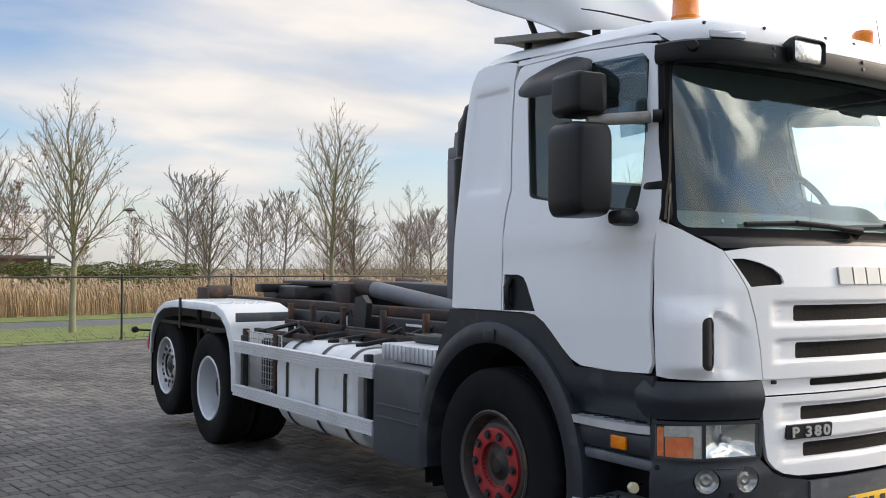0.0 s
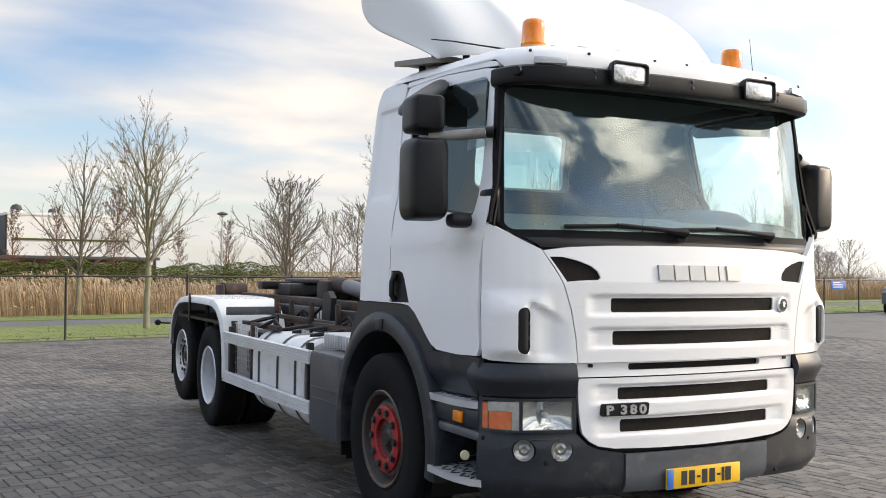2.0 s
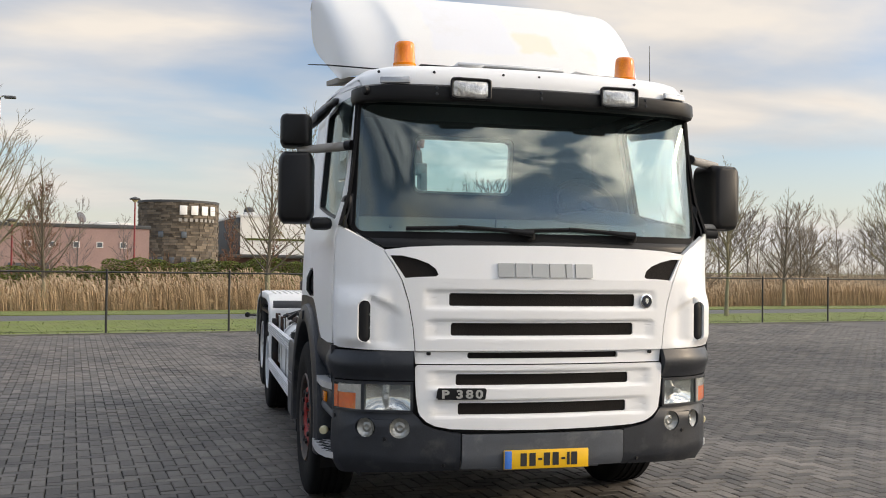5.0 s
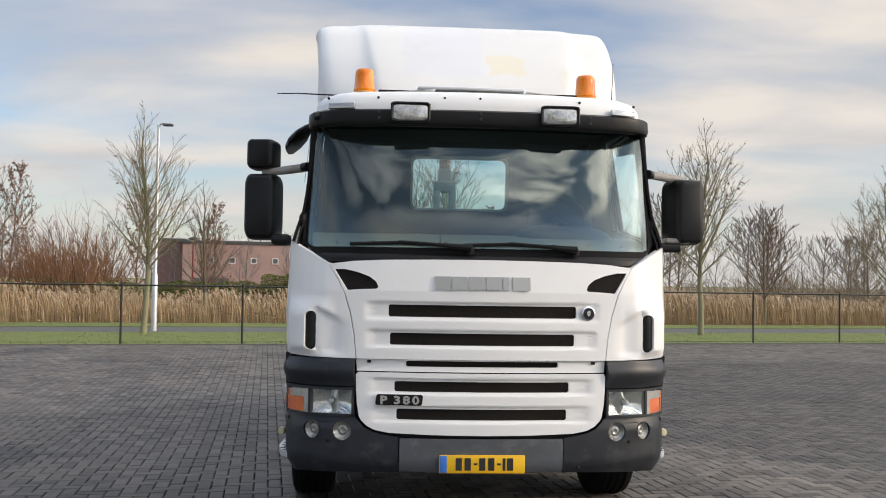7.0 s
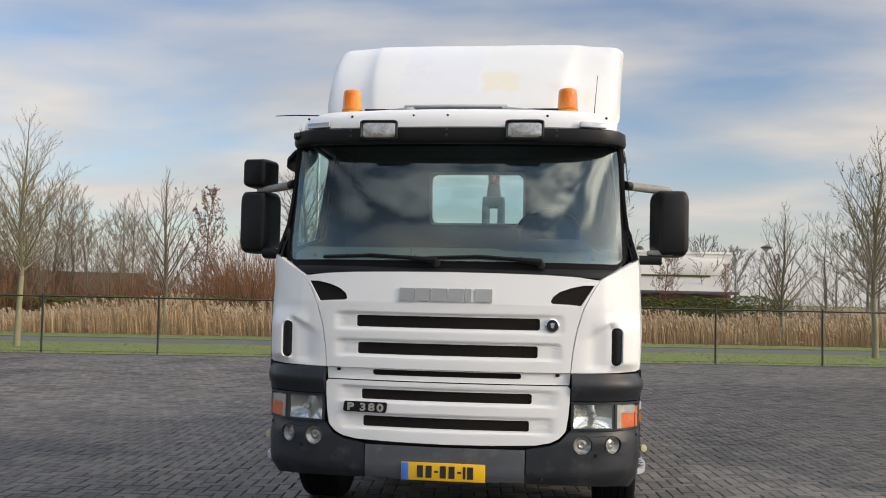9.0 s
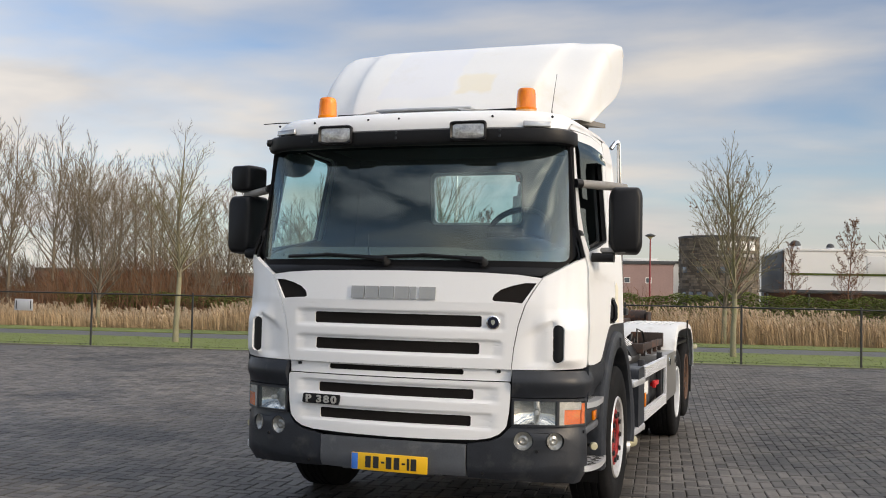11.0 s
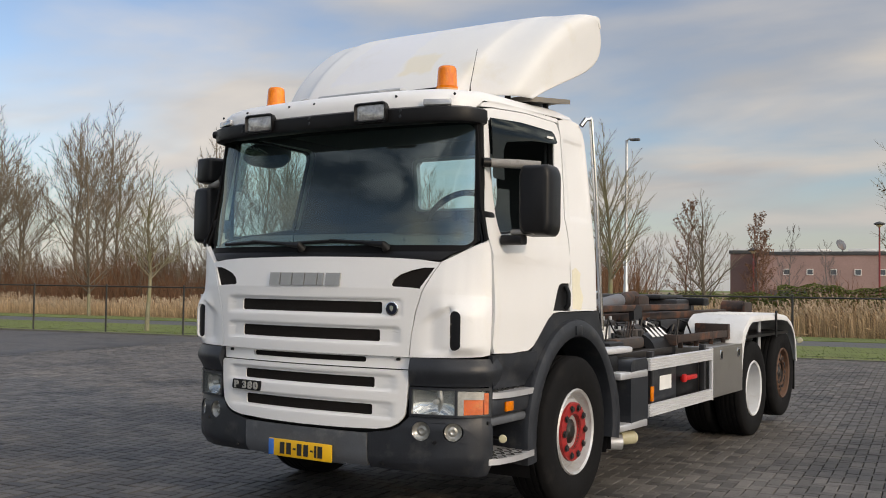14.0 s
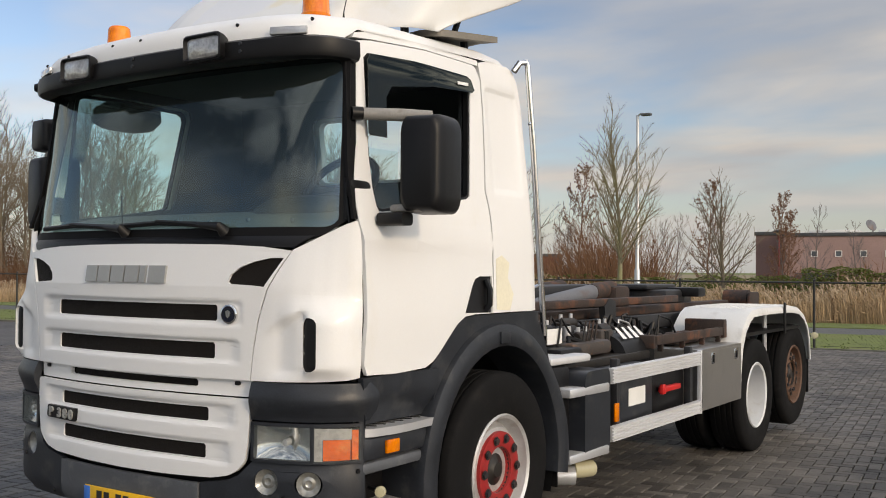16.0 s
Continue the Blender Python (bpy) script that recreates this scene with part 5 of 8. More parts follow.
    for ch, u in (("P", -0.597), ("3", -0.515), ("8", -0.459), ("0", -0.403)):
        a, b = front_at(u - 0.02, 0.822, -0.0155), front_at(u + 0.02, 0.822, -0.0155)
        turn = math.degrees(math.atan2(b.y - a.y, b.x - a.x))
        letters(ch, 0.064, 0.003, BADGE, "badge_letter", badge, Matrix.Translation((a + b) / 2) @ pose(0, 0, 0, 90, 0, turn) @ Matrix.Diagonal((1.3, 1, 1, 1)), "raised silver character", 0.0022)
    # brand lettering as plain slanted blocks
    for i in range(6):
        x0 = -0.297 + (0, 0.103, 0.204, 0.308, 0.41, 0.47)[i]
        w = (0.092, 0.09, 0.094, 0.092, 0.038, 0.108)[i]
        Shape().sheet([(x0, 1.512), (x0 + w, 1.512), (x0 + w, 1.592), (x0, 1.592)], [], [], [], lambda s, z, d: front_at(s, z, d - 0.012), 0.016).put("name_block", LETTER, truck, "plain silver block of the nameplate")
    # emblem
    e = front_at(0.652, 1.377, 0)
    m = Matrix.Translation(e) @ pose(0, 0, 0, 90, 0, 10)
    em = Shape().spin([(0.0, 0.0), (0.005, 0.0), (0.006, 0.037), (0.002, 0.043), (-0.02, 0.043)], (0, 0, 0), "z", 28).put("emblem", CHROME, truck, "round chrome-rimmed dark emblem", loc=m)
    Shape().spin([(0.0075, 0.0), (0.0075, 0.020), (0.0068, 0.036)], (0, 0, 0), "z", 24).put("emblem_disc", EMBLEM_BLUE, em, "dark blue disc")
    Shape().sheet([(-0.013, 0.012), (-0.010, -0.008), (0.0, -0.018), (0.010, -0.008), (0.013, 0.012), (0.0, 0.018)], [], [], [], lambda x, z, d: Vector((x, z, 0.0092 - d)), 0.002).put("emblem_mark", CHROME, em, "plain silver mark")


cab_front()


def corner_panel(g):
    inner = [(0.770, 1.087), (0.783, 1.22), (0.809, 1.36), (0.848, 1.485), (0.894, 1.575), (0.951, 1.664)]
    outer = [(1.02, 1.70), (1.10, 1.742), (1.18, 1.778), (1.218, 1.793), (1.229, 1.788), (1.233, 1.76), (1.2385, 1.70), (1.2425, 1.62), (1.243, 1.45), (1.237, 1.25), (1.231, 1.108)]
    low = [(1.18, 1.098), (1.05, 1.092), (0.9, 1.088)]
    pts = inner + outer + low
    hole = rounded(1.000, 1.063, 1.135, 1.37, 0.04, 6)

    def place(s, z, d):
        a = abs(s)
        p = front_at(s, z, d)
        out = 0.036 * ease([(0.90, 0), (0.98, 0.7), (1.04, 1), (1.12, 1), (1.2, 0.45), (1.243, 0)], a) * smooth(1.085, 1.16, z) * (1 - smooth(1.33, 1.47, z))
        turn = ease([(0.7, 0.1), (1.0, 0.5), (1.2, 1.0), (1.3, 1.45)], a)
        p += Vector((g * math.sin(turn), -math.cos(turn), 0)) * out
        top = 1.392 - 0.62 * max(0.0, 1.0 - a)
        scoop = 0.026 * smooth(0.80, 0.965, a) * (1 - smooth(1.0, 1.03, a)) * smooth(1.09, 1.15, z) * (1 - smooth(top - 0.016, top + 0.016, z))
        lip = -0.006 * (1 - smooth(0.0, 0.04, abs(a - 1.085))) * smooth(1.1, 1.16, z) * (1 - smooth(1.36, 1.42, z))
        crease = 0.010 * smooth(1.40, 1.47, z) * ease([(0.9, 0), (1.08, 1), (1.18, 1), (1.245, 0)], a)
        p.y += scoop + lip
        p.x -= g * crease
        return p
    out = [(g * u, v) for u, v in pts]
    hole = [(g * u, v) for u, v in hole]
    cu = [g * (0.80 + 0.02 * i) for i in range(24)]
    cv = [1.1 + 0.0175 * i for i in range(40)]
    panel = Shape().sheet(out, [hole], cu, cv, place, 0.03).put("corner_panel", WHITE, truck, "white rounded corner panel with an air slot")
    Shape().sheet([(g * u, v) for u, v in rounded(0.982, 1.083, 1.128, 1.377, 0.046, 5)], [], cu, [], lambda s, z, d: place(s, z, d + 0.014), 0.02).put("air_slot", BLACK, panel)
    for z in (1.215, 1.29):
        Shape().sheet([(g * u, v) for u, v in ((0.992, z - 0.006), (1.073, z - 0.006), (1.073, z + 0.006), (0.992, z + 0.006))], [], [], [], lambda s, zz, d: place(s, zz, d + 0.008), 0.022).put("slot_bar", ARM_GREY, panel)


for g in (1, -1):
    corner_panel(g)


def bumper():
    def at(s, z, d):
        return front_at(s, min(z, 1.0), d)
    cu = [i * 0.1 for i in range(-15, 16)] + [1.12, 1.19, 1.25, 1.31, -1.12, -1.19, -1.25, -1.31]
    cv = [0.45, 0.5, 0.55, 0.6, 0.65, 0.7]

    def tuck(s, z, d):
        p = at(s, z, d)
        k = 0.055 * (1 - smooth(0.36, 0.47, z)) + 0.015 * smooth(0.66, 0.74, z)
        a = abs(s)
        p.y += k * (1 if a < 1.15 else 0.4)
        p.x *= 1 - k * (0.1 if a < 1.0 else 0.9) / 1.2
        return p
    centre = Shape().sheet([(-0.496, 0.412), (0.496, 0.412), (0.496, 0.612), (-0.496, 0.612)], [], cu, cv, lambda s, z, d: tuck(s, z, d - 0.008 + 0.03 * (1 - smooth(0.33, 0.35, abs(s))) * smooth(0.415, 0.43, z) * (1 - smooth(0.56, 0.58, z)) * 0.35), 0.03)
    bump = centre.put("bumper_centre", GREY_LIGHT, truck, "lighter grey worn centre of the bumper")
    for g in (1, -1):
        top = [(0.504, 0.617), (0.56, 0.626), (0.65, 0.642), (0.71, 0.668), (0.75, 0.71), (0.772, 0.733)]
        pts = [(0.504, 0.405), (0.9, 0.392), (1.12, 0.378), (1.22, 0.372), (1.268, 0.38), (1.275, 0.55), (1.268, 0.735), (1.2, 0.735), (0.9, 0.733)] + top[::-1]
        fogs = [[(g * (c + r * math.cos(2 * math.pi * i / 24)), 0.648 + r * math.sin(2 * math.pi * i / 24)) for i in range(24)] for c, r in ((0.848, 0.058), (1.035, 0.055))]
        corner = Shape().sheet([(g * u, v) for u, v in pts], fogs, cu, cv, tuck, 0.03).put("bumper_corner", GREY_TRIM, truck, "scuffed grey plastic bumper corner with fog lamps")
        for c, r in ((0.848, 0.057), (1.035, 0.054)):
            p = tuck(g * c, 0.648, 0.012)
            yaw = g * (14 if c < 0.9 else 38)
            m = Matrix.Translation(p) @ pose(0, 0, 0, 90, 0, yaw)
            lamp = Shape().spin([(-0.022, 0.0), (-0.012, r * 0.3), (-0.016, r * 0.55), (-0.004, r * 0.86), (0.0, r * 0.9), (0.004, r * 0.98), (-0.05, r)], (0, 0, 0), "z", 28).put("fog_lamp", FOG_LENS, corner, "round clear fog lamp", loc=m)
        for s_, z_ in ((0.93, 0.585), (0.60, 0.437), (1.235, 0.70)):
            p = tuck(g * s_, z_, -0.002)
            Shape().spin([(0.004, 0.0), (0.003, 0.010), (-0.004, 0.012)], (0, 0, 0), "z", 12).put("bolt", BLACK, corner, loc=Matrix.Translation(p) @ pose(0, 0, 0, 90, 0, g * 20 if s_ < 1.2 else g * 85))
    # number plate with plain bars for its characters
    y = tuck(0, 0.47, 0).y - 0.002
    plate = Shape().box(-0.26, 0.26, y - 0.012, y, 0.412, 0.522, 0.006).put("number_plate", PLATE_YELLOW, truck, "yellow number plate with plain dark bars")
    Shape().box(-0.256, -0.213, y - 0.0145, y - 0.011, 0.416, 0.518, 0.001).put("plate_band", PLATE_BLUE, plate, "blue band")
    x = -0.16
    for w in (0.05, 0.05, 0.03, 0.05, 0.05, 0.03, 0.022, 0.05):
        tall = w > 0.04 or w < 0.025
        Shape().box(x, x + w * 0.75, y - 0.0145, y - 0.011, 0.430 if tall else 0.462, 0.504 if tall else 0.474).put("plate_bar", INK, plate)
        x += w + 0.004
    Shape().sheet([(-0.34, 0.405), (0.34, 0.405), (0.34, 0.418), (-0.34, 0.418)], [], [], [], lambda s, z, d: tuck(s, z, d - 0.012), 0.02).put("plate_ledge", GREY_LIGHT, truck)


bumper()


def headlights(g):
    cu = [g * (0.75 + 0.05 * i) for i in range(16)]

    def at(d0):
        return lambda s, z, d: front_at(s, min(z, 1.0), d + d0)
    house = Shape().sheet([(g * u, v) for u, v in ((0.772, 0.737), (1.25, 0.737), (1.25, 0.915), (0.776, 0.915))], [], cu, [], at(0.085), 0.04).put("headlight", BLACK, truck, "rectangular headlight with amber turn signal")

    def bowl(s, z, d):
        a, b = abs(s) - 0.915, (z - 0.822)
        deep = 0.062 * max(0.0, 1 - (a / 0.15) ** 2) * max(0.0, 1 - (b / 0.095) ** 2)
        return front_at(s, min(z, 1.0), d + 0.012 + deep)
    Shape().sheet([(g * u, v) for u, v in ((0.788, 0.748), (1.044, 0.742), (1.048, 0.898), (0.788, 0.904))], [], [g * (0.79 + 0.02 * i) for i in range(13)], [0.755 + 0.018 * i for i in range(9)], bowl, 0.004, back=False).put("reflector", REFLECTOR, house, "bright reflector bowl")
    bulb = front_at(g * 0.93, 0.822, 0.03)
    Shape().spin([(-0.03, 0.016), (0.0, 0.016), (0.006, 0.012), (0.008, 0.0)], (0, 0, 0), "z", 16).put("bulb_cap", ALU, house, loc=Matrix.Translation(bulb) @ pose(0, 0, 0, 90, 0, g * 12))
    lens = Shape().sheet([(g * u, v) for u, v in ((0.79, 0.752), (1.042, 0.745), (1.046, 0.895), (0.79, 0.902))], [], cu, [], at(0.002), 0.02, back=False).put("lamp_lens", LENS_GLASS, house, "clear headlamp glass")
    lens.visible_shadow = False
    Shape().sheet([(g * u, v) for u, v in ((1.090, 0.750), (1.198, 0.752), (1.198, 0.840), (1.090, 0.840))], [], cu, [], at(0.004), 0.02).put("turn_signal", LENS_AMBER, house, "amber turn signal glass")
    Shape().sheet([(g * u, v) for u, v in ((1.056, 0.745), (1.088, 0.746), (1.088, 0.842), (1.202, 0.842), (1.202, 0.888), (1.056, 0.892))], [], cu, [], at(0.0), 0.02).put("side_lamp", DOT_GLASS, house, "clear side lamp glass")
    outer = Shape().sheet([(g * u, v) for u, v in ((1.055, 0.743), (1.238, 0.748), (1.238, 0.892), (1.055, 0.896))], [], cu, [], at(-0.006), 0.004, back=False).put("lamp_lens", LENS_GLASS, house)
    outer.visible_shadow = False
    Shape().sheet([(g * u, v) for u, v in ((1.235, 0.735), (1.27, 0.735), (1.27, 0.92), (1.235, 0.92))], [], cu, [], at(0.004), 0.03).put("lamp_end", GREY_TRIM, house)
    Shape().sheet([(g * u, v) for u, v in ((1.204, 0.754), (1.232, 0.754), (1.232, 0.882), (1.204, 0.882))], [], cu, [], at(0.0), 0.02).put("side_repeater", LENS_AMBER, house)
    frame_s = Shape()
    for a, b, c, e in ((0.775, 1.25, 0.895, 0.91), (0.775, 1.25, 0.737, 0.749), (1.041, 1.057, 0.74, 0.905), (0.775, 0.79, 0.74, 0.905), (1.235, 1.25, 0.74, 0.905)):
        frame_s.sheet([(g * a, c), (g * b, c), (g * b, e), (g * a, e)], [], cu, [], at(-0.003), 0.03)
    frame_s.put("lamp_frame", GREY_TRIM, house)
    # dark cheek above the lamp
    def cheek(s, z, d):
        p = front_at(s, 0.9, d)
        p.z = z
        k = 0.030 * math.sin(math.pi * smooth(0.90, 1.12, z)) - 0.004
        a = abs(s)
        p.y -= k * (1 if a < 1.2 else 0.3)
        p.x += g * k * (0.3 if a < 1.1 else 0.9)
        return p
    Shape().sheet([(g * u, v) for u, v in ((0.772, 0.917), (1.30, 0.917), (1.34, 0.96), (1.35, 1.04), (1.31, 1.083), (0.775, 1.083))], [], cu, [0.92 + 0.02 * i for i in range(9)], cheek, 0.04).put("lamp_cheek", GREY_TRIM, truck, "dark grey moulded cheek above the headlight")
    # filler behind, towards the step
    Shape().sheet([(0.31, 0.885), (0.86, 0.885), (0.86, 1.105), (0.28, 1.105), (0.29, 1.0)], [], [0.35, 0.4, 0.5, 0.6, 0.7], [0.92, 0.96, 1.0, 1.03, 1.06], lambda y, z, d: Vector((g * (1.205 - d + 0.01 * math.sin(y * 9) - 0.06 * (1 - smooth(0.885, 1.03, z)) * smooth(0.29, 0.40, y)), y, z)), 0.03).put("step_cheek", GREY_TRIM, truck)


for g in (1, -1):
    headlights(g)


def windscreen():
    def at(off):
        def place(s, z, d):
            w = 1.125 - (z - 1.72) * 0.055
            yc = 0.055 + (z - 1.72) * 0.21 + 0.12 * ((z - 2.135) ** 2 - 0.172)
            a = abs(s)
            y = yc + 0.075 * a * a + 0.105 * a ** 6 * ease([(1.7, 1.36), (1.8, 1.36), (2.15, 1.13), (2.5, 0.42), (2.6, 0.35)], z)
            n = Vector((s * 0.16 + (0.55 * s if a > 0.85 else 0), -1, 0.2)).normalized()
            return Vector((s * w, y, z)) + n * (off - d)
        return place
    cu = [i * 0.1 for i in range(-10, 11)] + [k * g for g in (1, -1) for k in (0.75, 0.84, 0.87, 0.92, 0.94, 0.955, 0.97, 0.985)]
    out = rounded(-0.98, 0.98, 1.755, 2.545, 0.05, 4)
    pane = Shape().sheet(out, [], cu, [1.8, 1.9, 2.0, 2.1, 2.2, 2.3, 2.4, 2.5], at(0.0), 0.006, back=False).put("windscreen", SCREEN, truck, "tinted curved windscreen reflecting clouds")
    pane.visible_shadow = False
    edge = Shape().sheet([(-0.84, 1.70), (0.84, 1.70), (0.93, 1.735), (1.0, 1.80), (1.0, 2.60), (-1.0, 2.60), (-1.0, 1.80), (-0.93, 1.735)], [rounded(-0.97, 0.97, 1.765, 2.535, 0.05, 4)], cu, [1.75, 1.8, 2.0, 2.2, 2.4, 2.5], at(0.004), 0.05)
    edge.put("windscreen_frame", PILLAR, truck, "black windscreen surround and pillars")
    for g in (1, -1):
        side = side_place(g)
        cover = [(0.240, 1.80), (0.285, 1.80), (0.288, 1.86), (0.313, 2.0), (0.340, 2.1), (0.366, 2.3), (0.395, 2.58), (0.318, 2.58), (0.30, 2.3), (0.28, 2.1), (0.258, 1.9)]
        Shape().sheet(cover, [], [0.3], [1.9, 2.0, 2.1, 2.2, 2.3, 2.4, 2.5], lambda y, z, d: side(y, z, d + 0.004), 0.016).put("pillar_cover", PILLAR, truck, "matt black cover on the windscreen pillar")
    # scuttle below the glass
    Shape().sheet([(-0.83, 1.672), (0.83, 1.672), (0.93, 1.765), (-0.93, 1.765)], [], cu, [1.69, 1.71, 1.74], lambda s, z, d: at(0.02)(s, z, d) + Vector((0, 0.05 * smooth(1.70, 1.765, z), 0)), 0.03).put("scuttle", BLACK, truck)
    for x0, x1, tip in ((-0.22, -0.80, 0.0), (0.42, -0.12, 0.0)):
        place = at(0.02)
        root = place((x0 + 0.14) / 1.1, 1.745, 0)
        bend = place(x0 / 1.1, 1.772, -0.02)
        wiper = Shape().tube([root, root + Vector((0, -0.03, 0.02)), bend], [0.030, 0.022, 0.013], 10)
        wiper.tube([bend, place(((x0 + x1) / 2) / 1.1, 1.792, -0.02)], [0.013, 0.010], 6)
        wiper = wiper.put("wiper", BLACK, truck, "black windscreen wiper")
        Shape().tube([place((x0 + 0.12) / 1.1, 1.774, -0.008), place((x0 + x1) / 2.2, 1.788, -0.008), place(x1 / 1.1, 1.778, -0.008)], 0.012, 6).put("wiper_blade", BLACK, wiper)
    for i in range(9):
        Shape().spin([(0.004, 0.0), (0.003, 0.009), (-0.002, 0.012)], (0, 0, 0), "z", 10).put("trim_clip", GREY_LIGHT, truck, loc=Matrix.Translation(at(-0.012)(-0.8 + 0.2 * i, 1.80 + 0.004 * (i % 2), 0)) @ pose(0, 0, 0, 78, 0, 0))
    


windscreen()


def visor():
    path = [(0, 0.025), (0.2, 0.028), (0.4, 0.04), (0.6, 0.058), (0.78, 0.085), (0.92, 0.125), (1.0, 0.172), (1.05, 0.23), (1.074, 0.29), (1.084, 0.34), (1.086, 0.375)]
    full = [(-x, y) for x, y in reversed(path[1:])] + path
    prof = [(0.02, 2.618), (0.0, 2.606), (-0.004, 2.545), (0.004, 2.525), (0.03, 2.515), (0.13, 2.525), (0.20, 2.56), (0.20, 2.618)]
    rings = []
    for i, (x, y) in enumerate(full):
        a, b = full[max(0, i - 1)], full[min(len(full) - 1, i + 1)]
        t = Vector((b[0] - a[0], b[1] - a[1], 0)).normalized()
        n = Vector((-t.y, t.x, 0))
        lim = 0.45 if abs(x) > 1.0 else 0.75 if abs(x) > 0.9 else 1.0
        rings.append([Vector((x * 1.013, y, z)) + n * (o * (lim if o > 0.03 else 1)) for o, z in prof])
    v = Shape().loft(rings, closed=True, cap0=True, cap1=True).put("sun_visor", BLACK, truck, "dark plastic sun visor across the windscreen top")
    for x, z in ((-0.655, 2.595), (-0.655, 2.56), (-0.03, 2.595), (-0.03, 2.56), (0.66, 2.595), (0.66, 2.56), (-1.075, 2.575), (1.075, 2.575)):
        y = ease([(a, b) for a, b in path], abs(x)) - 0.004
        turn = 4 * x if abs(x) < 1 else (75 if x > 0 else -75)
        Shape().spin([(0.005, 0.0), (0.004, 0.008), (-0.003, 0.010)], (0, 0, 0), "z", 12).put("bolt", GREY_TRIM, v, loc=Matrix.Translation((x, y, z)) @ pose(0, 0, 0, 90, 0, turn))
    for g in (1, -1):
        cx = g * 0.463
        body = Shape().loft([[(cx + a * w, y, 2.592 + b * h) for a, b in rounded(-1, 1, -1, 1, 0.25, 3)] for y, w, h in ((0.10, 0.09, 0.045), (0.042, 0.118, 0.060), (0.012, 0.122, 0.063), (0.007, 0.115, 0.056))], cap0=True)
        body.loft([[(cx + a * w, y, 2.592 + b * h) for a, b in rounded(-1, 1, -1, 1, 0.25, 3)] for y, w, h in ((0.007, 0.115, 0.056), (0.022, 0.104, 0.047))])
        spot = body.put("spot_lamp", BLACK, truck, "rectangular black spot lamp on the visor")
        Shape().loft([[(cx + a * w, y, 2.592 + b * h) for a, b in rounded(-1, 1, -1, 1, 0.3, 3)] for y, w, h in ((0.021, 0.104, 0.047), (0.014, 0.085, 0.036))], cap1=True).put("spot_lens", SPOT_LENS, spot, "clear ribbed lens")
    # round marker camera at the right end
    Shape().spin([(0.03, 0.0), (0.025, 0.022), (0.0, 0.028), (-0.03, 0.024)], (0, 0, 0), "z", 16).put("side_marker", BLACK, v, loc=Matrix.Translation((-1.04, 0.20, 2.58)) @ pose(0, 0, 0, 90, 0, -55))
    return v


visor()


def roof():
    front = [(0, 0.055), (0.2, 0.058), (0.4, 0.07), (0.6, 0.088), (0.78, 0.115), (0.92, 0.155), (1.0, 0.20), (1.05, 0.26), (1.075, 0.33), (1.085, 0.42)]

    def ring(inset, z, lift=0.0):
        pts = []
        k = 1.003 - inset / 1.1
        for x, y in [(-x, y) for x, y in reversed(front[1:])] + front:
            pts.append((x * k * (1 - 0.040 * (1 - smooth(0.3, 1.0, y))), y + inset * 0.9, z + lift * smooth(0.27, 0.46, y)))
        rise = lambda y: 0.032 * smooth(0.8, 1.6, y)
        w = 1.085 * k
        for y, dx in ((0.7, 0), (1.0, 0), (1.3, 0), (1.55, 0.0), (1.72, 0.015), (1.77, 0.04), (1.795, 0.09)):
            pts.append((w * (1 - 0.040 * (1 - smooth(0.3, 1.0, y))) - dx, y - inset * 0.5, z + lift + rise(y)))
        pts.append((0.0, 1.80 - inset * 0.5, z + lift + rise(1.8)))
        for y, dx in reversed(((0.7, 0), (1.0, 0), (1.3, 0), (1.55, 0.0), (1.72, 0.015), (1.77, 0.04), (1.795, 0.09))):
            pts.append((-w * (1 - 0.040 * (1 - smooth(0.3, 1.0, y))) + dx, y - inset * 0.5, z + lift + rise(y)))
        return pts
    s = Shape().loft([ring(0.0, 2.60, 0.092), ring(0.0, 2.65, 0.05), ring(0.012, 2.688, 0.02), ring(0.035, 2.718, 0.02), ring(0.08, 2.742, 0.02), ring(0.16, 2.758, 0.02), ring(0.4, 2.775, 0.02), ring(0.8, 2.785, 0.01)], cap1=True)
    r = s.put("roof", WHITE, truck, "white rounded cab roof")
    for g in (1, -1):
        cx = g * 0.885
        Shape().box(-0.088, 0.088, -0.010, 0.012, -0.019, 0.019, 0.006).put("marker_lamp", CLEAR_LENS, r, "flat clear marker lamp", loc=Matrix.Translation((cx, 0.137, 2.640)) @ pose(0, 0, 0, -6, 0, g * 21))
    for x in (-0.66, -0.03, 0.60, -0.25, 0.97, -0.97):
        y = ease(front, abs(x)) + 0.012
        Shape().spin([(0.004, 0.0), (0.003, 0.007), (-0.004, 0.009)], (0, 0, 0), "z", 12).put("bolt", BLACK, r, loc=Matrix.Translation((x, y + 0.002, 2.695)) @ pose(0, 0, 0, 75, 0, 12 * x))


roof()

DOOR_REAR = [(1.38, 1.354), (1.383, 1.6), (1.385, 1.82), (1.372, 1.92), (1.35, 2.0), (1.375, 2.2), (1.395, 2.42), (1.40, 2.60)]


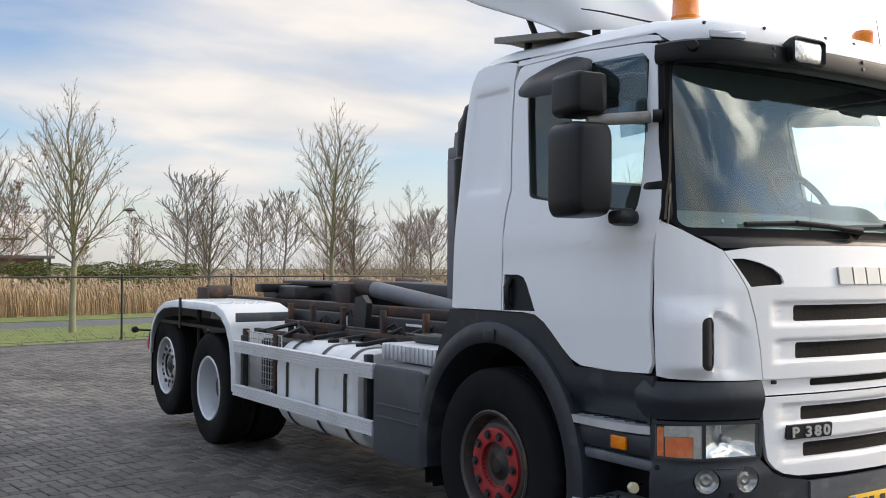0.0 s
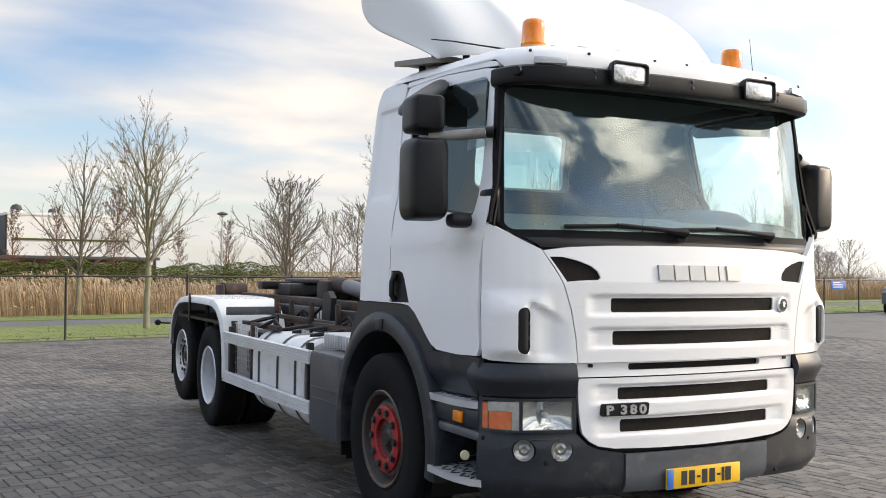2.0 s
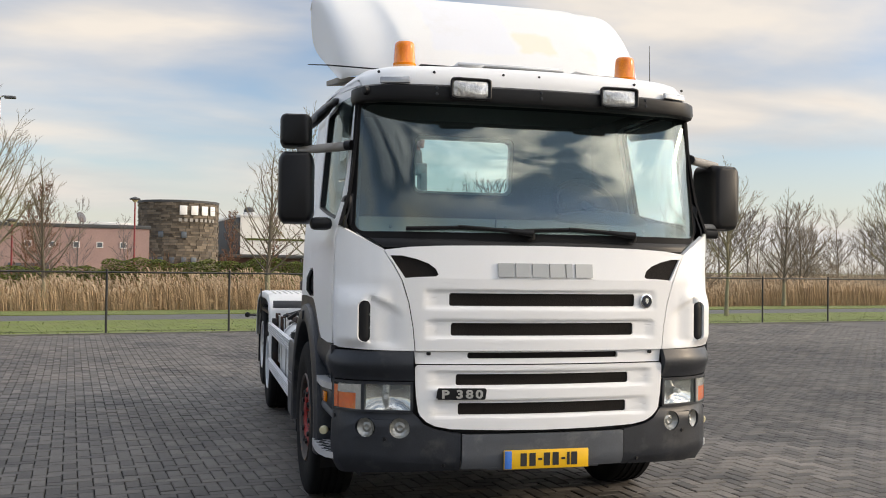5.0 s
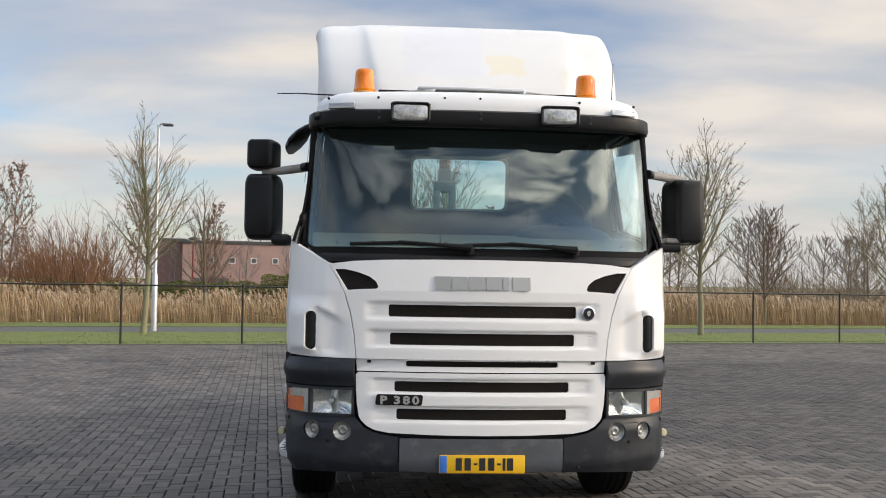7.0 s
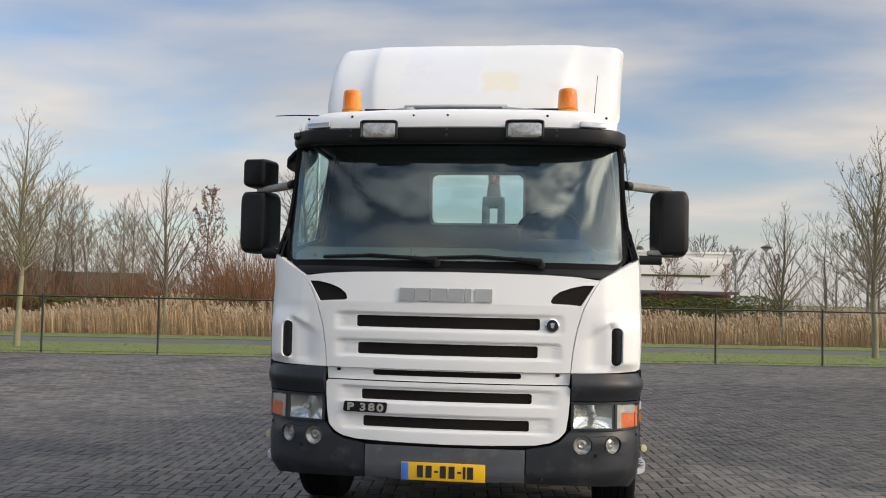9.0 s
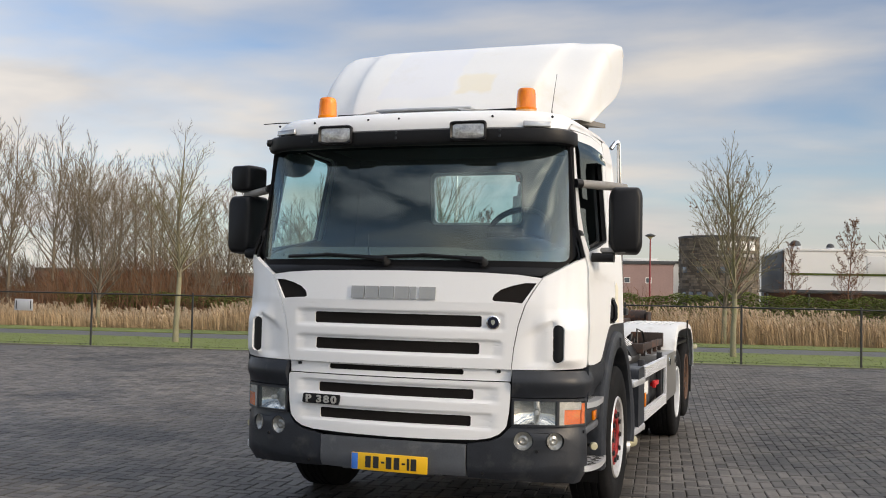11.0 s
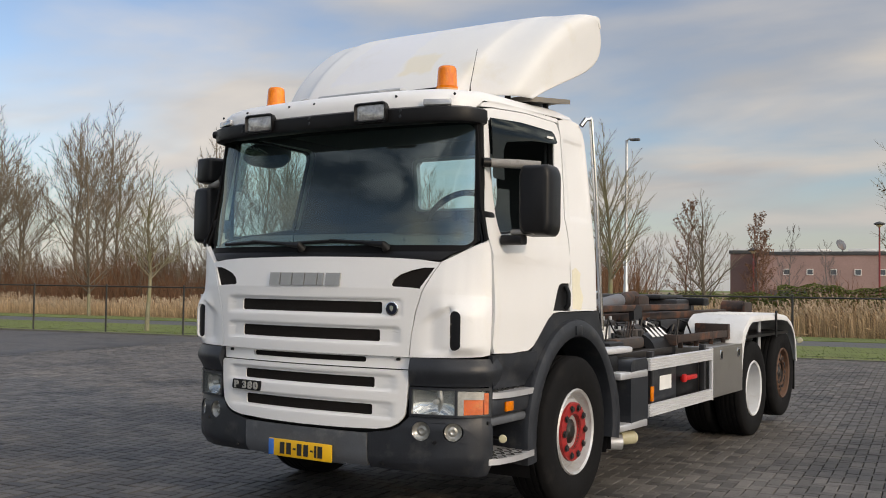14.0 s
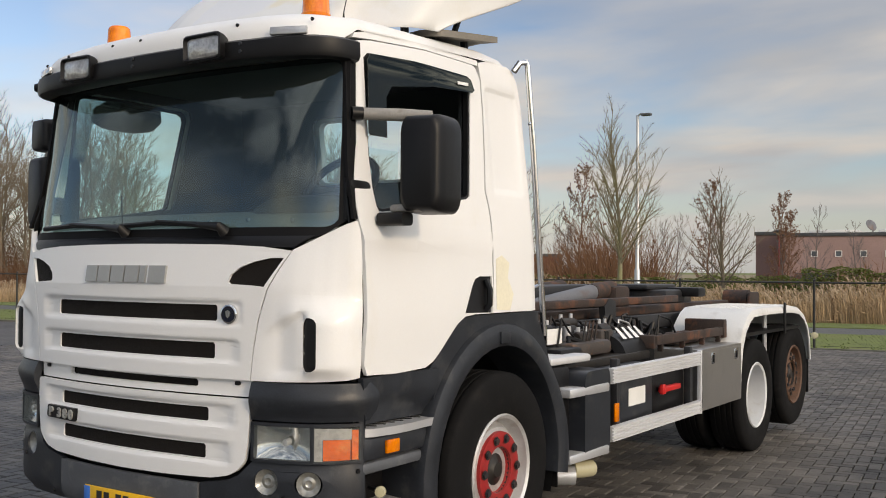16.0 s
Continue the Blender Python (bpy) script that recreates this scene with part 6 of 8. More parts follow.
def doors(g):
    at = side_place(g)
    cv = [1.2, 1.35, 1.5, 1.6, 1.66, 1.72, 1.8, 1.85, 1.95, 2.1, 2.25, 2.4, 2.55, 2.62]

    def skin(y, z, d):
        p = at(y, z, d)
        crease = 0.012 * smooth(1.66, 1.72, z) * (1 - smooth(1.72, 1.80, z)) * 0.6
        dish = 0.016 * math.sin(math.pi * smooth(1.12, 1.66, z)) * 0.4
        return p + Vector((g * (crease * 1.1 + dish), 0, 0))
    front_edge = [(0.398, 2.60), (0.385, 2.50), (0.347, 2.15), (0.310, 2.0), (0.272, 1.86), (0.270, 1.79), (0.292, 1.70), (0.303, 1.6), (0.302, 1.375), (0.292, 1.16), (0.315, 1.115)]
    low = [(0.53, 1.107), (0.76, 1.114), (0.83, 1.14), (0.90, 1.195), (0.96, 1.25), (1.03, 1.31), (1.10, 1.345), (1.2, 1.354)]
    top = [(1.37, 2.665), (1.34, 2.675), (0.9, 2.67), (0.5, 2.645), (0.40, 2.628)]
    out = front_edge + low + DOOR_REAR + top
    win = [(0.44, 2.555), (0.435, 2.42), (0.423, 2.1), (0.415, 1.87), (0.425, 1.845), (0.45, 1.842), (0.8, 1.885), (1.17, 1.945), (1.195, 1.96), (1.205, 2.0), (1.27, 2.4), (1.29, 2.54), (1.275, 2.575), (1.24, 2.59), (0.8, 2.60), (0.47, 2.582)]
    grip = [(1.10, 1.362), (1.368, 1.357), (1.37, 1.548), (1.25, 1.548), (1.205, 1.535), (1.175, 1.50)]
    door = Shape().sheet(out, [win, grip], [0.5, 0.7, 0.9, 1.1, 1.3], cv, skin, 0.02).put("door", WHITE, truck, "white cab door with a window")
    pane = Shape().sheet([(0.34, 1.82), (1.21, 1.94), (1.30, 2.6), (0.43, 2.6)] if g < 0 else [(0.34, 1.82), (0.62, 1.86), (0.66, 2.14), (0.40, 2.14)], [], [0.7, 0.9, 1.1], [2.0, 2.2, 2.4], lambda y, z, d: at(y, z, d + 0.025), 0.006, back=False)
    ob = pane.put("window_pane", PANE, door, "clear side window glass" if g < 0 else "half-lowered side window glass")
    ob.visible_shadow = False
    Shape().sheet([(u, v) for u, v in win], [[(y + (0.8 - y) * 0.028, z + (2.2 - z) * 0.04) for y, z in win]], [0.5, 0.7, 0.9, 1.1, 1.3], [2.0, 2.2, 2.4], lambda y, z, d: at(y, z, d + 0.006), 0.03).put("window_seal", BLACK, door)
    Shape().sheet(grip, [], [], [], lambda y, z, d: at(y, z, d + 0.035 * (1 - smooth(1.30, 1.37, y)) + 0.006), 0.02).put("handle_recess", BLACK, door)
    Shape().tube([at(1.325, 1.37, 0.01), at(1.33, 1.40, -0.012), at(1.335, 1.48, -0.012), at(1.33, 1.53, 0.008)], 0.017, 8).put("door_handle", BLACK_GLOSS, door)
    # rain deflector over the window
    if g > 0:
        guard = [(0.445, 2.545), (0.43, 2.46), (0.405, 2.20), (0.42, 2.19), (0.53, 2.19), (0.545, 2.38), (0.59, 2.44), (0.9, 2.485), (1.27, 2.512), (1.30, 2.53), (1.295, 2.585), (1.26, 2.60), (0.8, 2.597), (0.48, 2.58)]
        rg = Shape().sheet(guard, [], [0.5, 0.7, 0.9, 1.1], [2.25, 2.35, 2.45, 2.5, 2.55], lambda y, z, d: at(y, z, d - 0.028 + 0.02 * smooth(2.5, 2.6, z)), 0.004).put("wind_deflector", SMOKED_DARK, door, "smoked wind deflector over the window")
        Shape().sheet([(1.13, 2.535), (1.23, 2.54), (1.23, 2.556), (1.13, 2.551)], [], [], [], lambda y, z, d: at(y, z, d - 0.03), 0.002).put("label_bar", STICKER_WHITE, rg, "small pale unreadable label")
    else:
        guard = [(0.455, 2.575), (0.435, 2.5), (0.40, 2.21), (0.56, 2.20), (0.60, 2.43), (0.80, 2.56), (0.78, 2.60), (0.48, 2.595)]
        Shape().sheet(guard, [], [0.5, 0.6, 0.7], [2.3, 2.4, 2.5], lambda y, z, d: at(y, z, d - 0.02 + 0.014 * smooth(2.5, 2.6, z)), 0.004).put("wind_deflector", SMOKED, door, "smoked wind deflector over the window")
    # side panel behind the door
    rear_out = [(y + 0.013, z) for y, z in DOOR_REAR] + [(1.404, 2.70), (1.5, 2.725), (1.72, 2.732), (1.775, 2.715), (1.81, 2.66), (1.845, 2.5), (1.868, 2.3), (1.885, 1.8), (1.888, 1.354)]

    def emboss(y, z, d):
        p = at(y, z, d)
        inside = smooth(1.44, 1.465, y) * (1 - smooth(1.755, 1.785, y)) * smooth(1.98, 2.03, z) * (1 - smooth(2.55, 2.58, z))
        edge = 0.022 * smooth(1.80, 1.888, y) ** 2
        p.x -= g * (0.012 * inside + edge)
        return p
    side = Shape().sheet(rear_out, [], [1.42, 1.44, 1.452, 1.465, 1.5, 1.6, 1.7, 1.755, 1.77, 1.785, 1.81, 1.83, 1.85, 1.87], cv + [1.98, 2.0, 2.015, 2.03, 2.555, 2.57, 2.58], emboss, 0.02)
    panel = side.put("side_panel", WHITE, truck, "white cab side panel behind the door")
    if g > 0:
        Shape().sheet([(1.42, 1.37), (1.56, 1.362), (1.60, 1.45), (1.54, 1.54), (1.56, 1.62), (1.48, 1.66), (1.42, 1.64)], [], [1.5], [1.5, 1.6], lambda y, z, d: at(y, z, d - 0.0025), 0.002).put("paint_patch", YELLOWED, panel, "yellowed patch of old paint")
    # upper roof rail over the door
    Shape().sheet([(0.38, 2.640), (0.5, 2.653), (0.9, 2.677), (1.40, 2.682), (1.404, 2.712), (0.9, 2.70), (0.5, 2.69), (0.40, 2.665)], [], [0.6, 0.8, 1.0, 1.2], [], lambda y, z, d: at(y, z, d + 0.004), 0.04).put("roof_rail", WHITE, truck)


for g in (1, -1):
    doors(g)


def cab_rear():
    win = rounded(-0.37, 0.37, 2.14, 2.53, 0.05, 4)
    wall = Shape().sheet([(-1.17, 1.30), (1.17, 1.30), (1.14, 2.0), (1.07, 2.66), (0.98, 2.74), (-0.98, 2.74), (-1.07, 2.66), (-1.14, 2.0)], [win], [], [1.8, 2.3, 2.6], lambda x, z, d: Vector((x, ease([(1.3, 1.888), (2.3, 1.868), (2.6, 1.82), (2.75, 1.78)], z) - d, z)), 0.05)
    wall = wall.put("cab_rear_wall", WHITE, truck, "white rear wall of the cab with a window")
    p = Shape().sheet(rounded(-0.37, 0.37, 2.14, 2.53, 0.05, 4), [], [], [], lambda x, z, d: Vector((x, 1.845 + d, z)), 0.005, back=False).put("rear_window", PANE, wall)
    p.visible_shadow = False
    Shape().sheet([(-1.16, 1.12), (1.16, 1.12), (1.16, 1.42), (-1.16, 1.42)], [], [], [], lambda x, z, d: Vector((x, 0.25 + d, z)), 0.02).put("fire_wall", CABIN_DARK, truck)
    Shape().box(-1.15, 1.15, 0.24, 1.86, 1.28, 1.36, 0.0).put("cab_floor", CABIN_DARK, truck)
    Shape().box(-1.03, 1.03, 0.45, 1.78, 2.66, 2.69, 0.0).put("headliner", CABIN, truck)
    for g in (1, -1):
        Shape().sheet([(0.33, 1.36), (1.83, 1.36), (1.80, 2.68), (0.46, 2.66), (0.47, 2.60), (1.22, 2.605), (1.285, 2.59), (1.302, 2.54), (1.222, 2.0), (1.2, 1.955), (0.44, 1.845), (0.36, 1.80)], [], [], [], lambda y, z, d: Vector((g * (ease(SIDE, z) - 0.06 - d), y, z)), 0.02).put("inner_lining", CABIN_DARK, truck)


cab_rear()


def jambs(g):
    at = side_place(g)
    Shape().sheet([(0.262, 1.09), (0.34, 1.09), (0.345, 1.7), (0.315, 1.85), (0.43, 2.62), (0.40, 2.62), (0.25, 1.82)], [], [], [1.3, 1.5, 1.65, 2.0, 2.3], lambda y, z, d: at(y, z, d + 0.035), 0.01).put("door_jamb", BLACK, truck)
    Shape().sheet([(1.33, 1.36), (1.45, 1.36), (1.45, 2.0), (1.46, 2.68), (1.36, 2.68), (1.31, 2.0)], [], [], [1.7, 1.85, 2.0, 2.3], lambda y, z, d: at(y, z, d + 0.03), 0.01).put("door_jamb", BLACK, truck)
    Shape().sheet([(0.42, 2.63), (0.9, 2.655), (1.38, 2.66), (1.38, 2.70), (0.9, 2.70), (0.44, 2.675)], [], [0.7, 1.1], [], lambda y, z, d: at(y, z, d + 0.03), 0.01).put("door_jamb", BLACK, truck)


for g in (1, -1):
    jambs(g)
Shape().sheet([(-1.10, 1.36), (1.10, 1.36), (1.08, 2.0), (1.02, 2.66), (-1.02, 2.66), (-1.08, 2.0)], [rounded(-0.39, 0.39, 2.12, 2.55, 0.05, 4)], [], [2.3], lambda x, z, d: Vector((x, ease([(1.3, 1.82), (2.3, 1.80), (2.7, 1.74)], z) - d, z)), 0.02).put("rear_lining", CABIN_DARK, truck)


def cabin():
    dash = Shape().loft([[(x, y + 0.05 * abs(x) ** 2, z) for y, z in ((0.15, 1.40), (0.14, 1.70), (0.18, 1.765), (0.36, 1.83), (0.58, 1.875), (0.72, 1.86), (0.76, 1.70), (0.66, 1.40))] for x in (-1.08, -0.6, 0.0, 0.25, 0.6, 1.08)], cap0=True, cap1=True)
    dash.put("dashboard", DASH, truck, "grey dashboard behind the windscreen")
    Shape().loft([[(0.60 + a * w, 0.62 + b * d, z) for a, b in rounded(-1, 1, -1, 1, 0.5, 4)] for z, w, d in ((1.84, 0.34, 0.14), (1.89, 0.31, 0.12), (1.93, 0.24, 0.09), (1.945, 0.15, 0.05))], cap0=True, cap1=True).put("instrument_hood", CABIN_DARK, truck)
    m = Matrix.Translation((0.60, 0.84, 2.0)) @ pose(0, 0, 0, 52, 0, 0)
    wheel = Shape().tube_ring((0, 0, 0), 0.215, 0.021, m)
    wheel.tube([m @ Vector((0, 0, 0)), m @ Vector((0, 0, -0.25))], 0.04, 10)
    for a in (200, 270, 340):
        wheel.tube([m @ Vector((0, 0, -0.02)), m @ Vector((0.21 * math.cos(radians(a)), 0.21 * math.sin(radians(a)), 0))], 0.016, 6)
    wheel.put("steering_wheel", RUBBER, truck, "black steering wheel")
    for cx in (0.6, -0.6):
        seat = Shape().box(cx - 0.24, cx + 0.24, 0.95, 1.42, 1.55, 1.70, 0.06).put("seat", SEAT, truck, "dark cloth cab seat")
        Shape().loft([[(cx + a * w, y + b * 0.06, z) for a, b in rounded(-1, 1, -1, 1, 0.5, 3)] for z, y, w in ((1.62, 1.40, 0.22), (1.75, 1.44, 0.25), (1.80, 1.45, 0.22)) + (((1.90, 1.47, 0.22), (1.95, 1.48, 0.14)) if cx > 0 else ((1.83, 1.45, 0.16),))], cap0=True, cap1=True).put("backrest", SEAT, seat)
        Shape().box(cx - 0.2, cx + 0.2, 1.0, 1.4, 1.34, 1.56, 0.02).put("seat_base", CABIN_DARK, seat)
    Shape().tube([(-0.26, 0.16, 1.74), (-0.26, 0.15, 1.95)], [0.004, 0.003], 6).put("dash_aerial", BLACK, truck)


cabin()


def deflector():
    # rows from the foot of the slope to the top; columns from the left rear edge across to the right
    rows = []
    prof = [(0.66, 2.80), (0.70, 2.855), (0.82, 3.00), (1.0, 3.17), (1.22, 3.33), (1.46, 3.475), (1.68, 3.555), (1.80, 3.585), (1.88, 3.59)]
    n = len(prof) - 1
    for i, (y, z) in enumerate(prof):
        p = i / n
        crease = 0.64 + 0.21 * p
        outer = 1.045 + 0.085 * math.sin(min(1, p * 1.2) * math.pi / 2)
        sweep = 0.26 * (1 - p) ** 1.1 + 0.05
        drop = 0.012 * p
        rear_y = ease([(2.80, 1.02), (2.86, 1.15), (3.0, 1.50), (3.12, 1.82), (3.2, 2.02), (3.24, 2.07), (3.33, 2.06), (3.46, 2.02), (3.56, 1.93)], z)
        half = [(0.0, y - 0.03 * (1 - p), z), (crease * 0.5, y - 0.022 * (1 - p), z), (crease * 0.94, y, z), (crease, y + 0.02, z), (crease + 0.06, y + 0.05 + 0.05 * (1 - p), z - drop * 0.2),
                (outer - 0.10, y + sweep * 0.62, z - drop * 0.6), (outer - 0.03, y + sweep * 0.86, z - drop), (outer, y + sweep + 0.06, z - drop * 1.3)]
        y_side = y + sweep + 0.06
        for k in (0.25, 0.5, 0.75, 1.0):
            half.append((outer + 0.035 * k, y_side + (max(rear_y, y_side + 0.01) - y_side) * k, z - drop * 1.3 - (0.10 * max(0, k - 0.3) ** 2 * 2 if p > 0.85 else 0)))
        rows.append([Vector((-x, yy, zz)) for x, yy, zz in reversed(half[1:])] + [Vector(h) for h in half])
    # rolled top edge
    last = rows[-1]
    rows.append([v + Vector((0, 0.05, -0.006)) if abs(v.x) < 0.98 else v + Vector((-0.02 if v.x > 0 else 0.02, 0.0, 0.002)) for v in last])
    rows.append([v + Vector((0, 0.16, -0.06)) if abs(v.x) < 0.98 else v + Vector((-0.05 if v.x > 0 else 0.05, 0.0, -0.004)) for v in last])
    s = Shape().loft(rows, closed=False)
    ob = s.put("roof_deflector", SHELL, truck, "large white roof air deflector with faded patches", angle=60)
    mod = ob.modifiers.new("shell", "SOLIDIFY")
    mod.thickness, mod.offset = 0.02, -1
    sub = ob.modifiers.new("round", "SUBSURF")
    sub.levels = sub.render_levels = 2
    for g in (1, -1):
        Shape().tube([(g * 0.93, 0.95, 2.70), (g * 0.93, 0.95, 2.88)], 0.022, 8).put("deflector_stay", BLACK, truck)
        Shape().tube([(g * 0.8, 1.5, 2.74), (g * 0.8, 1.75, 3.2)], 0.018, 8).put("deflector_stay", BLACK, truck)
        board = Shape().sheet(rounded(0.83, 1.08, 1.06, 1.66, 0.045, 5), [], [0.95], [1.2, 1.36, 1.5], lambda x, y, d: Vector((g * x, y, 2.825 + 0.13 * (y - 1.06) - d - 0.012 * ((x - 0.955) / 0.125) ** 2)), 0.034)
        board = board.put("roof_step", TAN_GREY, truck, "weathered tan-grey board on the cab roof")
        for y in (1.18, 1.50):
            Shape().tube([(g * 0.95, y, 2.72), (g * 0.95, y - 0.02, 2.80 + 0.13 * (y - 1.06))], 0.022, 8).put("board_stay", BLACK, board)
    Shape().box(-0.66, 0.68, 0.47, 0.56, 2.79, 2.815, 0.008).put("deflector_hinge", BLACK, truck)
    Shape().box(-0.40, 0.32, 0.55, 0.72, 2.835, 2.862, 0.012).put("hinge_cover", ALU, truck, loc=None)


deflector()


def beacon(x):
    y = 0.505
    base = Shape().spin([(-0.03, 0.077), (0.01, 0.077), (0.03, 0.071), (0.035, 0.0)], (x, y, 2.768), "z", 24).put("beacon", BEACON_BASE, truck, "amber rotating beacon on the cab roof")
    Shape().spin([(0.03, 0.070), (0.045, 0.072), (0.05, 0.068), (0.15, 0.062), (0.168, 0.059), (0.178, 0.050), (0.181, 0.0)], (x, y, 2.768), "z", 28).put("beacon_dome", AMBER, base)
    Shape().spin([(-0.06, 0.05), (-0.03, 0.05)], (x, y, 2.768), "z", 16).put("beacon_foot", BLACK, base)


beacon(-0.752)
beacon(0.722)
Shape().tube([(-0.88, 0.60, 2.79), (-1.2, 0.62, 2.80), (-1.33, 0.62, 2.795)], [0.005, 0.004, 0.003], 6).put("whip_aerial", BLACK, truck)
Shape().tube([(0.90, 0.50, 2.75), (0.90, 0.50, 2.80), (0.92, 0.55, 3.05)], [0.008, 0.0028, 0.0016], 6).put("whip_aerial", BLACK, truck)


def mirrors():
    # right: tall mirror with a small wide-angle one above
    def housing(name, c, w, h, d, yaw, label):
        rings = []
        for y, k in ((-0.5, 0.70), (-0.47, 0.82), (-0.38, 0.92), (-0.2, 0.98), (0.05, 1.0), (0.42, 1.0), (0.5, 0.97)):
            rings.append([(a * w / 2 * k, y * d, b * h / 2 * (k * 0.5 + 0.5)) for a, b in rounded(-1, 1, -1, 1, 0.36, 6)])
        m = Matrix.Translation(c) @ pose(0, 0, 0, 0, 0, yaw)
        ob = Shape().loft(rings, cap0=True, cap1=True).put(name, BLACK, truck, label, loc=m)
        Shape().sheet(rounded(-w * 0.43, w * 0.43, -h * 0.45, h * 0.45, 0.03), [], [], [], lambda x, z, dd: Vector((x, d * 0.5 + 0.004 - dd, z)), 0.003).put("mirror_glass", MIRROR, ob)
        return ob
    a = housing("mirror", (-1.40, 0.54, 2.030), 0.215, 0.43, 0.235, -8, "tall black door mirror")
    b = housing("mirror", (-1.405, 0.54, 2.372), 0.19, 0.195, 0.20, -8, "small black wide-angle mirror")
    Shape().tube([(-1.41, 0.53, 2.24), (-1.41, 0.53, 2.30)], 0.035, 10).put("mirror_neck", BLACK, a)
    Shape().tube([(-1.40, 0.50, 2.250), (-1.28, 0.46, 2.262), (-1.13, 0.38, 2.275)], [0.02, 0.027, 0.028], 12).put("mirror_arm", ARM_GREY, truck)
    Shape().tube([(-1.13, 0.36, 2.277), (-1.10, 0.33, 2.277)], 0.03, 10).put("arm_joint", BLACK, truck)
    Shape().box(-1.33, -1.20, 0.36, 0.46, 1.775, 1.85, 0.03).put("lower_arm", BLACK, truck)
    c = housing("mirror", (1.40, 0.50, 2.048), 0.215, 0.435, 0.235, 10, "tall black door mirror")
    Shape().tube([(1.40, 0.52, 2.268), (1.28, 0.46, 2.274), (1.13, 0.36, 2.28)], [0.024, 0.029, 0.027], 12).put("mirror_arm", ARM_GREY, truck)
    Shape().tube([(1.13, 0.36, 2.28), (1.10, 0.32, 2.28)], 0.03, 10).put("arm_joint", BLACK, truck)
    Shape().loft([[(x, 0.42 + a * 0.042, 1.805 + b * 0.03) for a, b in rounded(-1, 1, -1, 1, 0.6, 3)] for x in (1.20, 1.24, 1.30, 1.34)], cap0=True, cap1=True).put("lower_arm", BLACK, truck)
    Shape().box(1.25, 1.42, 0.40, 0.50, 1.835, 1.87, 0.015).put("lower_arm_cover", ARM_GREY, truck)
    for g in (1, -1):
        Shape().box(g * 1.12 - 0.026, g * 1.12 + 0.026, 0.265, 0.43, 1.885, 1.985, 0.03).put("mirror_bracket", BLACK, truck)
        Shape().tube([(g * 1.105, 0.285, 1.80), (g * 1.105, 0.29, 1.83), (g * 1.10, 0.305, 1.985)], [0.020, 0.026, 0.024], 12).put("pillar_foot", BLACK, truck)
    # kerb mirror over the right door
    Shape().loft([[(x, 0.94 + a * w, z + b * h) for a, b in rounded(-1, 1, -1, 1, 0.8, 5)] for x, z, w, h in ((-1.10, 2.63, 0.06, 0.02), (-1.13, 2.615, 0.10, 0.03), (-1.16, 2.58, 0.21, 0.042), (-1.21, 2.535, 0.26, 0.05), (-1.26, 2.49, 0.24, 0.045), (-1.285, 2.465, 0.17, 0.025))], cap0=True, cap1=True).put("kerb_mirror", BLACK, truck, "black kerb mirror over the door")


mirrors()


